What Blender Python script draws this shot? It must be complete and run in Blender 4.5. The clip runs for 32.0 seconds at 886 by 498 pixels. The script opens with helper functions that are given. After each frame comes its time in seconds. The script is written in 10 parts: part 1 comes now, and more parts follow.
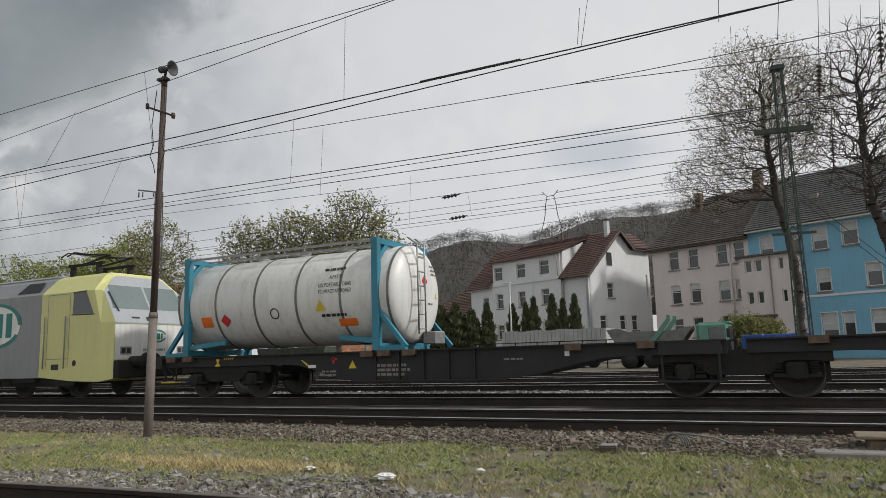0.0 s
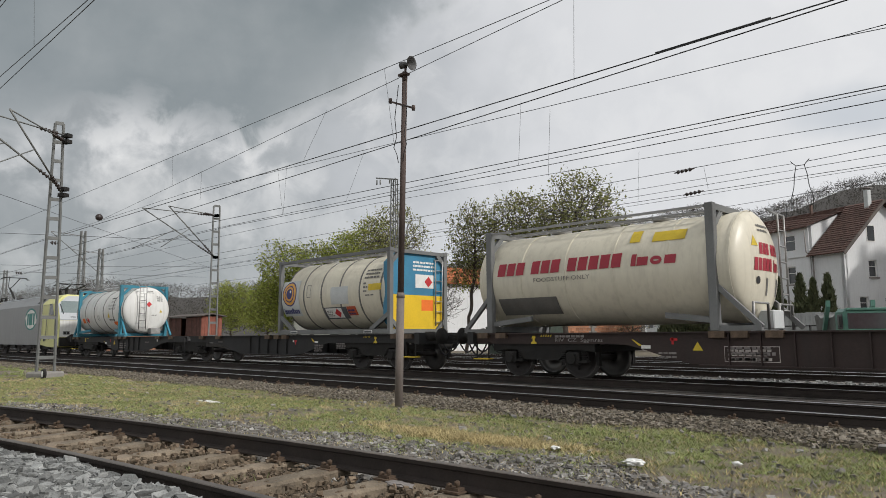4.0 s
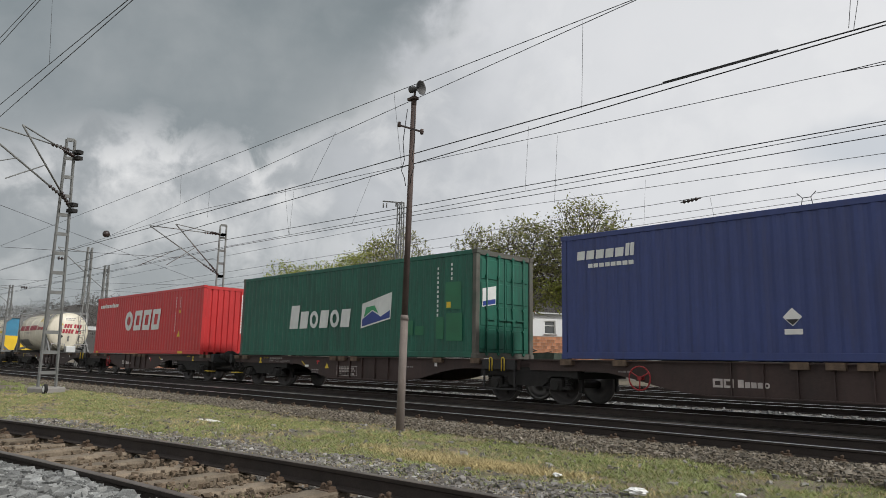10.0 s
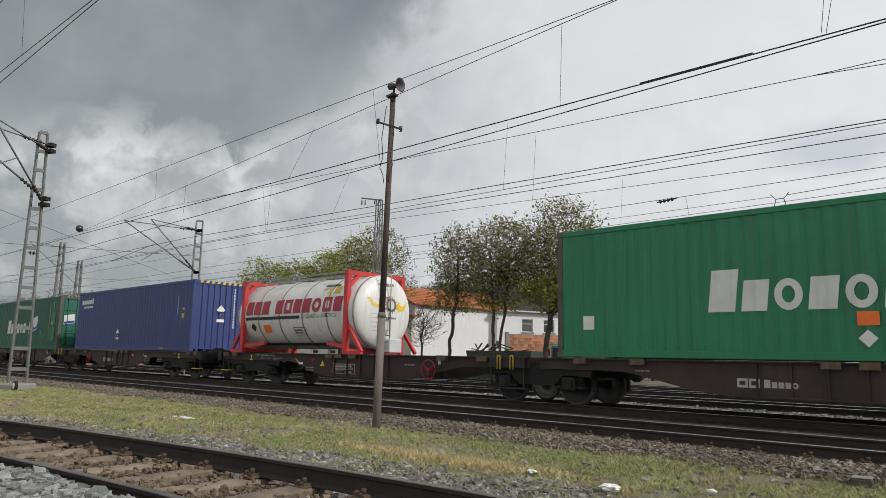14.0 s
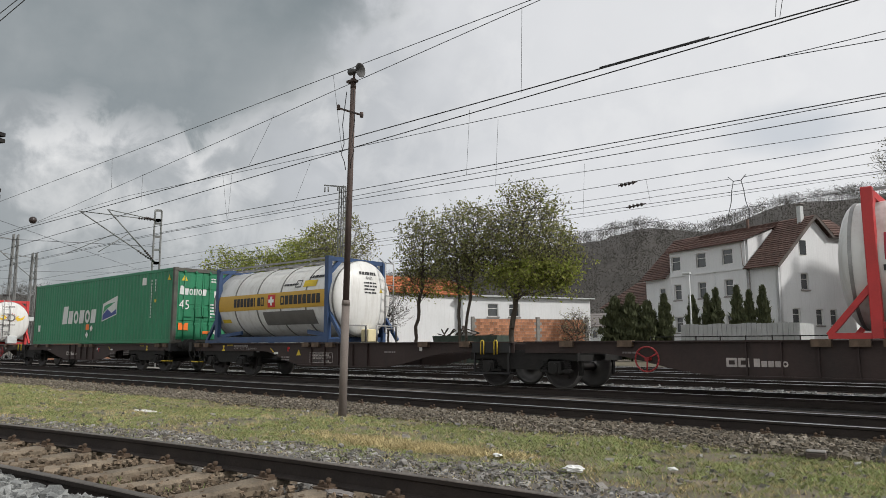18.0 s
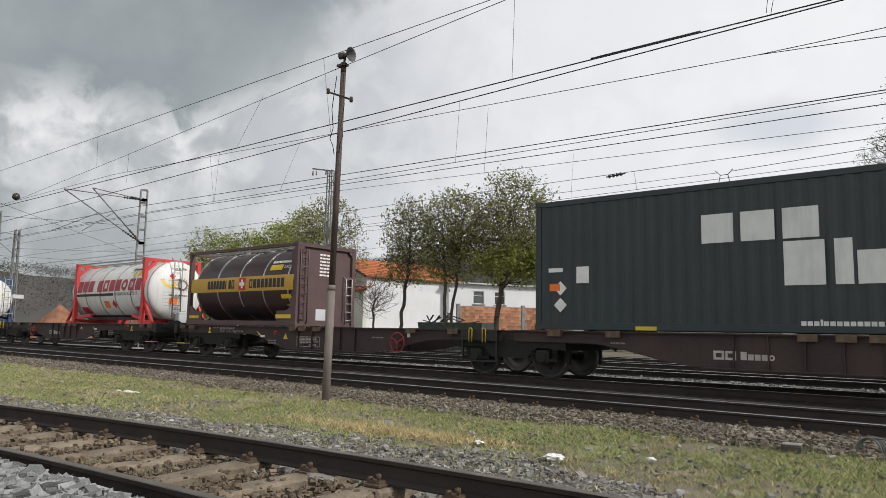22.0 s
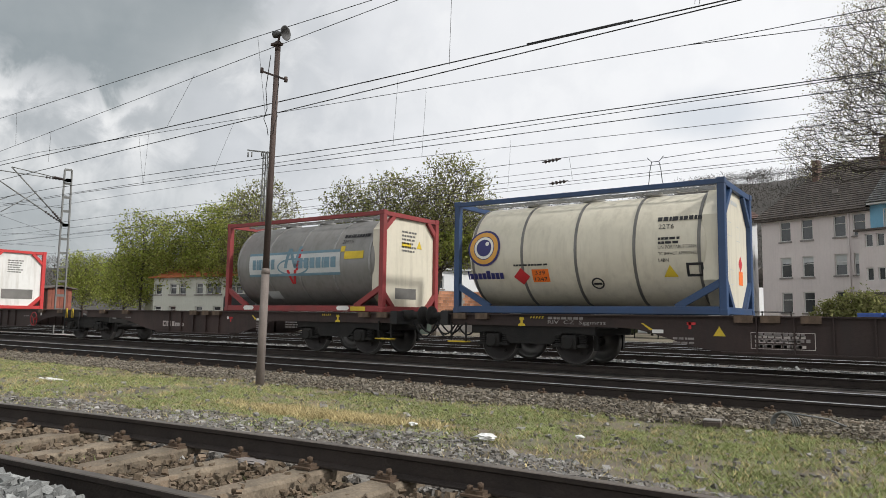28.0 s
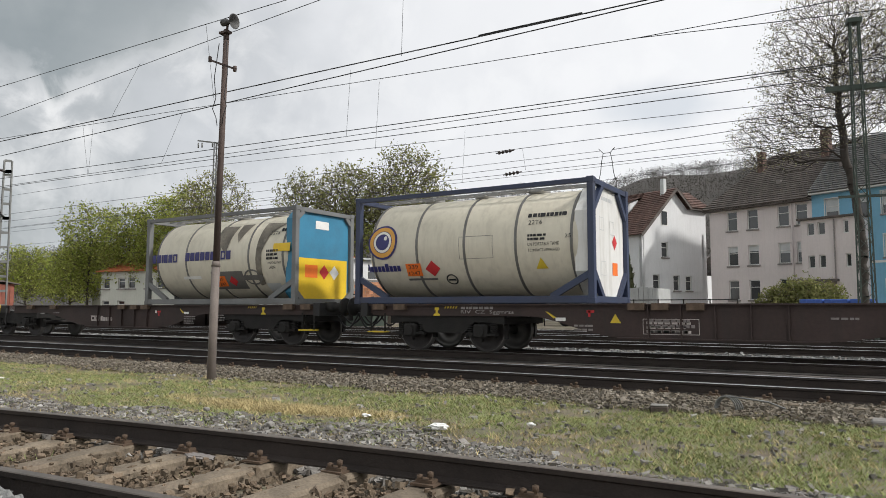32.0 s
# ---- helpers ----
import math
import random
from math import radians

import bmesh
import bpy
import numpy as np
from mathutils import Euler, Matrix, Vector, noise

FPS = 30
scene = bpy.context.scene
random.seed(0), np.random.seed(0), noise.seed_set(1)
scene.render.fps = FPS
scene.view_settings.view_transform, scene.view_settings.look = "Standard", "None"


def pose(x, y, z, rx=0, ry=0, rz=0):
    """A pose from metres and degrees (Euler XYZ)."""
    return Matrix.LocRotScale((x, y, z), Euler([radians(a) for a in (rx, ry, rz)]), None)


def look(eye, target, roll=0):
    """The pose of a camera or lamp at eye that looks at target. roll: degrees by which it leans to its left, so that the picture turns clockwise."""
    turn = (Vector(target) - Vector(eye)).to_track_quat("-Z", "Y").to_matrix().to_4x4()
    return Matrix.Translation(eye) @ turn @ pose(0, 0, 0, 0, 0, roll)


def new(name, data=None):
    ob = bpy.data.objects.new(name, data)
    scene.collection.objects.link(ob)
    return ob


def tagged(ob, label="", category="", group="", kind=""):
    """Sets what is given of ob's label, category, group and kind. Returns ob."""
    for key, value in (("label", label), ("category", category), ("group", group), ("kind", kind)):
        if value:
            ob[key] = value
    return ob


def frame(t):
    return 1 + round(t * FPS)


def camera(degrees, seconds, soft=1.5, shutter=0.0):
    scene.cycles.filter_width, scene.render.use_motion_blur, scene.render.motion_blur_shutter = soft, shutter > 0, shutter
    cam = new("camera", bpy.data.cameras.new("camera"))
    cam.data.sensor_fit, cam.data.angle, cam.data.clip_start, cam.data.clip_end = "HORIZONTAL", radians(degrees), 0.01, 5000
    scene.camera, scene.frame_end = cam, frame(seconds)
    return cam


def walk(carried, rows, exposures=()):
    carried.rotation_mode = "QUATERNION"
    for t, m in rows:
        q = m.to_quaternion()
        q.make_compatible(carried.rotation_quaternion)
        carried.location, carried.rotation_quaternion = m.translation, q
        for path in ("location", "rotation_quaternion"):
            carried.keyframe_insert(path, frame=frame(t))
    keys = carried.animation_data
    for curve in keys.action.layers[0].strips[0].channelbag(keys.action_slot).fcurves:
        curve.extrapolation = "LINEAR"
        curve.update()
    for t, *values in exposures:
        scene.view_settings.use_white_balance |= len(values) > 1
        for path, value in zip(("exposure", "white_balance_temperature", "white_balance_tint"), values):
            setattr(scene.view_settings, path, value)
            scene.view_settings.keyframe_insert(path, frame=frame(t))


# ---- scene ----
cam = camera(64.2, 32.0, soft=0.75)
PATH = [
    (0.0, pose(0.088, 0.112, 0.950, 98.43, 1.74, 27.06)),
    (0.5, pose(0.044, 0.077, 0.961, 97.68, 0.31, 31.57)),
    (1.0, pose(0.001, 0.042, 0.972, 96.61, 1.55, 37.43)),
    (1.5, pose(-0.020, 0.018, 0.980, 96.79, 3.65, 41.81)),
    (2.0, pose(-0.040, -0.007, 0.987, 97.42, 3.37, 45.18)),
    (2.5, pose(-0.060, -0.031, 0.995, 97.65, 1.94, 46.20)),
    (3.0, pose(-0.061, -0.031, 0.993, 97.00, 1.49, 44.75)),
    (3.5, pose(-0.061, -0.031, 0.991, 96.87, 0.61, 45.07)),
    (5.5, pose(-0.062, -0.031, 0.984, 97.70, -0.48, 43.33)),
    (6.0, pose(-0.062, -0.031, 0.982, 98.44, 0.55, 42.68)),
    (6.5, pose(-0.063, -0.032, 0.980, 98.78, 0.49, 42.83)),
    (7.0, pose(-0.063, -0.033, 0.978, 98.81, 0.33, 44.94)),
    (7.5, pose(-0.064, -0.034, 0.977, 98.78, -0.43, 44.53)),
    (8.0, pose(-0.065, -0.035, 0.975, 98.87, -1.08, 45.22)),
    (8.5, pose(-0.065, -0.035, 0.973, 98.91, -1.31, 45.52)),
    (9.0, pose(-0.066, -0.036, 0.971, 98.97, -0.96, 45.43)),
    (9.5, pose(-0.062, -0.039, 0.969, 98.99, -1.06, 45.29)),
    (10.0, pose(-0.058, -0.042, 0.966, 99.05, -1.04, 45.06)),
    (10.5, pose(-0.053, -0.045, 0.964, 99.09, -2.02, 44.80)),
    (11.0, pose(-0.049, -0.048, 0.961, 99.11, -1.43, 45.11)),
    (11.5, pose(-0.045, -0.050, 0.959, 99.12, -1.37, 45.09)),
    (12.0, pose(-0.041, -0.053, 0.956, 99.16, -0.81, 45.24)),
    (12.5, pose(-0.037, -0.056, 0.954, 99.13, -0.97, 44.87)),
    (13.0, pose(-0.033, -0.059, 0.951, 99.15, -0.99, 44.51)),
    (13.5, pose(-0.036, -0.052, 0.955, 99.06, -1.17, 43.87)),
    (15.5, pose(-0.048, -0.022, 0.968, 98.61, -0.57, 42.04)),
    (16.0, pose(-0.051, -0.015, 0.972, 98.46, -0.22, 41.99)),
    (16.5, pose(-0.047, -0.013, 0.972, 98.27, -0.64, 41.93)),
    (17.0, pose(-0.043, -0.011, 0.972, 98.06, -0.63, 41.73)),
    (17.5, pose(-0.039, -0.009, 0.972, 97.90, 0.57, 41.52)),
    (18.0, pose(-0.035, -0.007, 0.972, 97.78, 0.11, 40.61)),
    (18.5, pose(-0.031, -0.004, 0.972, 97.70, 0.32, 39.84)),
    (19.0, pose(-0.027, -0.002, 0.972, 97.59, 0.72, 39.66)),
    (19.5, pose(-0.026, -0.004, 0.974, 97.45, -0.33, 40.17)),
    (20.0, pose(-0.024, -0.006, 0.976, 97.22, -0.68, 39.87)),
    (20.5, pose(-0.023, -0.008, 0.977, 97.07, -0.72, 39.90)),
    (21.0, pose(-0.022, -0.010, 0.979, 96.94, -0.56, 39.52)),
    (21.5, pose(-0.021, -0.013, 0.981, 96.81, -0.70, 39.39)),
    (22.0, pose(-0.020, -0.015, 0.983, 96.70, -1.09, 39.41)),
    (22.5, pose(-0.006, -0.016, 0.981, 96.62, -1.15, 39.48)),
    (23.0, pose(0.008, -0.017, 0.979, 96.52, -0.56, 39.35)),
    (23.5, pose(0.021, -0.019, 0.977, 96.46, -0.19, 36.92)),
    (24.0, pose(0.035, -0.020, 0.976, 96.37, 0.33, 35.15)),
    (24.5, pose(0.049, -0.022, 0.974, 96.27, -0.51, 34.39)),
    (26.5, pose(0.026, -0.001, 0.972, 95.74, -0.79, 35.62)),
    (27.0, pose(0.021, 0.004, 0.971, 95.66, -0.68, 35.56)),
    (27.5, pose(0.023, 0.005, 0.971, 95.59, -0.20, 34.59)),
    (28.0, pose(0.026, 0.005, 0.971, 95.49, -0.75, 34.49)),
    (28.5, pose(0.028, 0.006, 0.970, 95.39, -0.48, 34.40)),
    (29.0, pose(0.031, 0.006, 0.970, 95.29, -0.49, 34.09)),
    (29.5, pose(0.033, 0.004, 0.973, 95.16, -0.73, 34.13)),
    (30.0, pose(0.036, 0.002, 0.976, 95.09, -0.87, 34.43)),
    (30.5, pose(0.038, 0.000, 0.979, 95.03, -1.11, 34.05)),
    (31.0, pose(0.041, -0.002, 0.982, 94.92, 0.13, 33.24)),
    (31.5, pose(0.057, 0.008, 0.976, 94.82, 0.67, 30.58)),
    (32.0, pose(0.074, 0.017, 0.969, 94.80, -0.04, 30.99)),
]
EXPOSURES = [(0.0, -0.07), (1.0, 0.03), (3.0, 0.05), (6.0, 0.06), (13.0, 0.05), (19.0, 0.1), (24.0, 0.29), (32.0, 0.33)]
walk(cam, PATH, EXPOSURES)

# ---- light ----
SUN_DIR = Vector((0.78, 0.20, 0.59)).normalized()
world = bpy.data.worlds.new("overcast_sky")
scene.world = world
world.use_nodes = True
wn, wl = world.node_tree.nodes, world.node_tree.links
wn.clear()


def wnode(kind, **settings):
    n = wn.new(kind)
    for key, value in settings.items():
        n.inputs[key].default_value = value
    return n


def wmath(op, a, b):
    n = wn.new("ShaderNodeMath")
    n.operation = op
    for i, v in enumerate((a, b)):
        if isinstance(v, (int, float)):
            n.inputs[i].default_value = v
        else:
            wl.new(v, n.inputs[i])
    return n.outputs[0]


def wramp(src, stops):
    n = wn.new("ShaderNodeValToRGB")
    while len(n.color_ramp.elements) < len(stops):
        n.color_ramp.elements.new(0.5)
    for e, (p, c) in zip(n.color_ramp.elements, stops):
        e.position, e.color = p, (*c, 1)
    wl.new(src, n.inputs[0])
    return n.outputs[0]


sky = wn.new("ShaderNodeTexSky")
sky.sky_type, sky.sun_disc = "NISHITA", False
sky.sun_elevation, sky.sun_rotation = math.asin(SUN_DIR.z), math.atan2(SUN_DIR.x, SUN_DIR.y)
tc = wn.new("ShaderNodeTexCoord")
sep = wn.new("ShaderNodeSeparateXYZ")
wl.new(tc.outputs["Generated"], sep.inputs[0])
# bearing (left of the line's normal counts up) and height of a direction, in degrees
bearing = wmath("MULTIPLY", wmath("ARCTAN2", wmath("MULTIPLY", sep.outputs["X"], -1.0), sep.outputs["Y"]), 57.2958)
height = wmath("MULTIPLY", wmath("ARCSINE", sep.outputs["Z"], 0.0), 57.2958)
# clouds lie on a flat layer: the direction is divided by its height
zz = wmath("ADD", wmath("MAXIMUM", sep.outputs["Z"], 0.0), 0.16)
flat = wn.new("ShaderNodeCombineXYZ")
wl.new(wmath("DIVIDE", sep.outputs["X"], zz), flat.inputs[0])
wl.new(wmath("DIVIDE", sep.outputs["Y"], zz), flat.inputs[1])
off = wn.new("ShaderNodeVectorMath")
off.operation = "ADD"
off.inputs[1].default_value = (3.1, 7.4, 2.0)
wl.new(flat.outputs[0], off.inputs[0])
big = wnode("ShaderNodeTexNoise", Scale=0.8, Detail=6.0, Roughness=0.5, Distortion=0.15)
wl.new(off.outputs[0], big.inputs["Vector"])
puff = wnode("ShaderNodeTexNoise", Scale=8.0, Detail=6.0, Roughness=0.5, Distortion=0.15)
wl.new(tc.outputs["Generated"], puff.inputs["Vector"])
lump_n = wmath("SUBTRACT", big.outputs["Fac"], 0.5)
puff_n = wmath("SUBTRACT", puff.outputs["Fac"], 0.5)


def wcurve(src, lo, hi, stops):
    """Piecewise-linear value over a range of a socket."""
    f = wmath("DIVIDE", wmath("SUBTRACT", src, lo), hi - lo)
    return wramp(f, [((x - lo) / (hi - lo), (v, v, v)) for x, v in stops])


def wstep(src, lo, hi):
    n = wn.new("ShaderNodeMapRange")
    n.interpolation_type = "SMOOTHSTEP"
    n.inputs["From Min"].default_value, n.inputs["From Max"].default_value = lo, hi
    wl.new(src, n.inputs["Value"])
    return n.outputs[0]


def wblend(fac, a, b):
    n = wn.new("ShaderNodeMixRGB")
    for i, v in enumerate((fac, a, b)):
        if isinstance(v, tuple):
            n.inputs[i].default_value = (*v, 1)
        else:
            wl.new(v, n.inputs[i])
    return n.outputs[0]


def wpatch(az, el, ra, re_, rough=0.5):
    """A soft ragged patch of cloud round a bearing and height."""
    u = wmath("DIVIDE", wmath("SUBTRACT", bearing, az), ra)
    v = wmath("DIVIDE", wmath("SUBTRACT", height, el), re_)
    d = wmath("SQRT", wmath("ADD", wmath("MULTIPLY", u, u), wmath("MULTIPLY", v, v)), 0.0)
    return wstep(wmath("ADD", wmath("SUBTRACT", 1.0, d), wmath("MULTIPLY", puff_n, rough * 4)), 0.0, 0.9)


# a pale overcast, duller to the west, whiter towards the sun; unseen rear raised to light facades
veil = wramp(wmath("ADD", wmath("DIVIDE", wmath("ADD", bearing, 180.0), 360.0), wmath("MULTIPLY", wmath("ADD", lump_n, puff_n), 0.07)),
             [(0.10, (0.92, 0.92, 0.91)), (0.36, (0.78, 0.775, 0.77)), (0.52, (0.765, 0.77, 0.785)), (0.60, (0.685, 0.695, 0.715)), (0.635, (0.52, 0.537, 0.56)), (0.68, (0.335, 0.357, 0.37)), (0.74, (0.28, 0.30, 0.31)), (0.90, (0.78, 0.785, 0.79))])
# heavy grey cloud overhead in the west
rim = wmath("MULTIPLY", wcurve(bearing, 20.0, 100.0, [(20, 0.80), (34, 0.62), (42, 0.60), (50, 0.46), (60, 0.325), (69, 0.345), (80, 0.29), (88, 0.25), (100, 0.5)]), 50.0)
above = wmath("SUBTRACT", height, rim)
curl = wnode("ShaderNodeTexNoise", Scale=17.0, Detail=9.0, Roughness=0.58, Distortion=0.35)
wl.new(tc.outputs["Generated"], curl.inputs["Vector"])
curl_n = wmath("SUBTRACT", curl.outputs["Fac"], 0.5)
edge = wmath("ADD", above, wmath("ADD", wmath("MULTIPLY", puff_n, 10.0), wmath("ADD", wmath("MULTIPLY", curl_n, 9.0), wmath("MULTIPLY", lump_n, 5.0))))
heap = wcurve(bearing, 20.0, 100.0, [(20, 0.0), (44, 0.05), (54, 0.45), (60, 0.95), (70, 1.0), (76, 0.55), (84, 0.15), (100, 0.0)])
soft_edge, crisp_edge = wstep(edge, -2.5, 5.0), wstep(edge, -1.2, 1.6)
mass = wblend(heap, soft_edge, crisp_edge)
heavy = wramp(wmath("ADD", big.outputs["Fac"], wmath("MULTIPLY", wmath("ADD", puff_n, wmath("MULTIPLY", curl_n, 0.4)), 0.35)), [(0.30, (0.165, 0.192, 0.205)), (0.50, (0.228, 0.260, 0.274)), (0.72, (0.34, 0.365, 0.375))])
# heaped cloud: white along its crest, greyer towards its foot
crest = wcurve(edge, -14.0, 2.0, [(-14, 0.0), (-8, 0.12), (-4.5, 0.42), (-1.5, 0.95), (2, 1.0)])
glow = wmath("MULTIPLY", wmath("MULTIPLY", crest, heap), wstep(wmath("ADD", puff_n, wmath("MULTIPLY", curl_n, 1.2)), -0.32, 0.12))
billow = wramp(wmath("ADD", wmath("MULTIPLY", puff_n, 0.9), wmath("ADD", wmath("MULTIPLY", curl_n, 1.3), 0.5)), [(0.25, (0.50, 0.52, 0.53)), (0.5, (0.60, 0.61, 0.62)), (0.75, (0.78, 0.78, 0.775))])
cloud = wblend(wmath("MULTIPLY", wstep(wmath("ADD", puff_n, wmath("MULTIPLY", curl_n, 0.7)), -0.04, 0.2), 0.28), veil, (0.86, 0.86, 0.86))
cloud = wblend(glow, cloud, billow)
cloud = wblend(wmath("MULTIPLY", wpatch(12.5, 15.5, 7.0, 2.2, 0.4), 0.55), cloud, (0.46, 0.51, 0.57))
# the heavy cloud is thinned overhead, out of view, to add light
cloud = wblend(wmath("MULTIPLY", mass, wmath("SUBTRACT", 1.0, wstep(height, 36.0, 58.0))), cloud, heavy)
mix = wn.new("ShaderNodeMixRGB")
mix.inputs[0].default_value = 0.95
skyf = wn.new("ShaderNodeMixRGB")
skyf.blend_type = "MULTIPLY"
skyf.inputs[0].default_value = 1.0
skyf.inputs[2].default_value = (0.09, 0.09, 0.09, 1)
wl.new(sky.outputs[0], skyf.inputs[1])
wl.new(skyf.outputs[0], mix.inputs[1])
wl.new(cloud, mix.inputs[2])
bg = wn.new("ShaderNodeBackground")
bg.inputs[1].default_value = 1.0
wl.new(mix.outputs[0], bg.inputs[0])
wo = wn.new("ShaderNodeOutputWorld")
wl.new(bg.outputs[0], wo.inputs[0])

sun = new("sun", bpy.data.lights.new("sun", "SUN"))
sun.data.energy, sun.data.angle, sun.data.color = 2.5, radians(5), (1.0, 0.965, 0.92)
sun.matrix_world = look((0, 0, 60), Vector((0, 0, 60)) - SUN_DIR)

# ---- materials ----
def mat(name, col, rough=0.6, metal=0.0, var=0.18, scale=2.0, bump=0.0, bscale=60.0, dirt=None, dirty=0.35, streak=False, rnd=0.0, spec=0.5, fine=0.5):
    m = bpy.data.materials.new(name)
    m.use_nodes = True
    nt = m.node_tree
    n, l = nt.nodes, nt.links
    p = n["Principled BSDF"]
    p.inputs["Roughness"].default_value, p.inputs["Metallic"].default_value = rough, metal
    p.inputs["Specular IOR Level"].default_value = spec
    tcn = n.new("ShaderNodeTexCoord")
    src = tcn.outputs["Object"]
    a = n.new("ShaderNodeTexNoise")
    a.inputs["Scale"].default_value, a.inputs["Detail"].default_value = scale, 5
    b = n.new("ShaderNodeTexNoise")
    b.inputs["Scale"].default_value, b.inputs["Detail"].default_value = scale * 14, 4
    l.new(src, a.inputs["Vector"])
    l.new(src, b.inputs["Vector"])
    add = n.new("ShaderNodeMath")
    add.operation = "MULTIPLY_ADD"
    add.inputs[1].default_value = fine
    l.new(b.outputs["Fac"], add.inputs[0])
    l.new(a.outputs["Fac"], add.inputs[2])
    ramp = n.new("ShaderNodeMapRange")
    ramp.inputs["From Min"].default_value, ramp.inputs["From Max"].default_value = 0.35 + 0.35 * fine, 0.65 + 0.65 * fine
    ramp.inputs["To Min"].default_value, ramp.inputs["To Max"].default_value = 1 - var, 1 + var
    l.new(add.outputs[0], ramp.inputs["Value"])
    mul = n.new("ShaderNodeVectorMath")
    mul.operation = "SCALE"
    mul.inputs[0].default_value = col
    fac = ramp.outputs[0]
    if rnd:
        oi = n.new("ShaderNodeObjectInfo")
        rr = n.new("ShaderNodeMapRange")
        rr.inputs["To Min"].default_value, rr.inputs["To Max"].default_value = 1 - rnd, 1 + rnd
        l.new(oi.outputs["Random"], rr.inputs["Value"])
        mm = n.new("ShaderNodeMath")
        mm.operation = "MULTIPLY"
        l.new(fac, mm.inputs[0])
        l.new(rr.outputs[0], mm.inputs[1])
        fac = mm.outputs[0]
    l.new(fac, mul.inputs["Scale"])
    out = mul.outputs[0]
    if dirt:
        mp = n.new("ShaderNodeMapping")
        mp.inputs["Scale"].default_value = (5.5, 5.5, 0.5) if streak else (1.3, 1.3, 1.3)
        l.new(src, mp.inputs["Vector"])
        d = n.new("ShaderNodeTexNoise")
        d.inputs["Scale"].default_value, d.inputs["Detail"].default_value, d.inputs["Roughness"].default_value = 1.0, 7, 0.65
        l.new(mp.outputs[0], d.inputs["Vector"])
        dr = n.new("ShaderNodeMapRange")
        dr.inputs["From Min"].default_value, dr.inputs["From Max"].default_value = 0.48, 0.78
        dr.inputs["To Max"].default_value = dirty
        l.new(d.outputs["Fac"], dr.inputs["Value"])
        mx = n.new("ShaderNodeMixRGB")
        mx.inputs[2].default_value = (*dirt, 1)
        l.new(dr.outputs[0], mx.inputs[0])
        l.new(out, mx.inputs[1])
        out = mx.outputs[0]
    l.new(out, p.inputs["Base Color"])
    if bump:
        bn = n.new("ShaderNodeTexNoise")
        bn.inputs["Scale"].default_value, bn.inputs["Detail"].default_value = bscale, 6
        l.new(src, bn.inputs["Vector"])
        bp = n.new("ShaderNodeBump")
        bp.inputs["Strength"].default_value, bp.inputs["Distance"].default_value = bump, 0.02
        l.new(bn.outputs["Fac"], bp.inputs["Height"])
        l.new(bp.outputs[0], p.inputs["Normal"])
    return m


def island(m, lo, hi, hue=None):
    """Vary the colour from piece to piece of a joined mesh."""
    n, l = m.node_tree.nodes, m.node_tree.links
    p = n["Principled BSDF"]
    old = p.inputs["Base Color"].links[0].from_socket
    g = n.new("ShaderNodeNewGeometry")
    r = n.new("ShaderNodeMapRange")
    r.inputs["To Min"].default_value, r.inputs["To Max"].default_value = lo, hi
    l.new(g.outputs["Random Per Island"], r.inputs["Value"])
    s = n.new("ShaderNodeVectorMath")
    s.operation = "SCALE"
    l.new(old, s.inputs[0])
    l.new(r.outputs[0], s.inputs["Scale"])
    out = s.outputs[0]
    if hue:
        w = n.new("ShaderNodeTexWhiteNoise")
        w.noise_dimensions = "1D"
        l.new(g.outputs["Random Per Island"], w.inputs["W"])
        mx = n.new("ShaderNodeMixRGB")
        mx.inputs[2].default_value = (*hue, 1)
        l.new(w.outputs["Value"], mx.inputs[0])
        l.new(out, mx.inputs[1])
        out = mx.outputs[0]
    l.new(out, p.inputs["Base Color"])
    return m


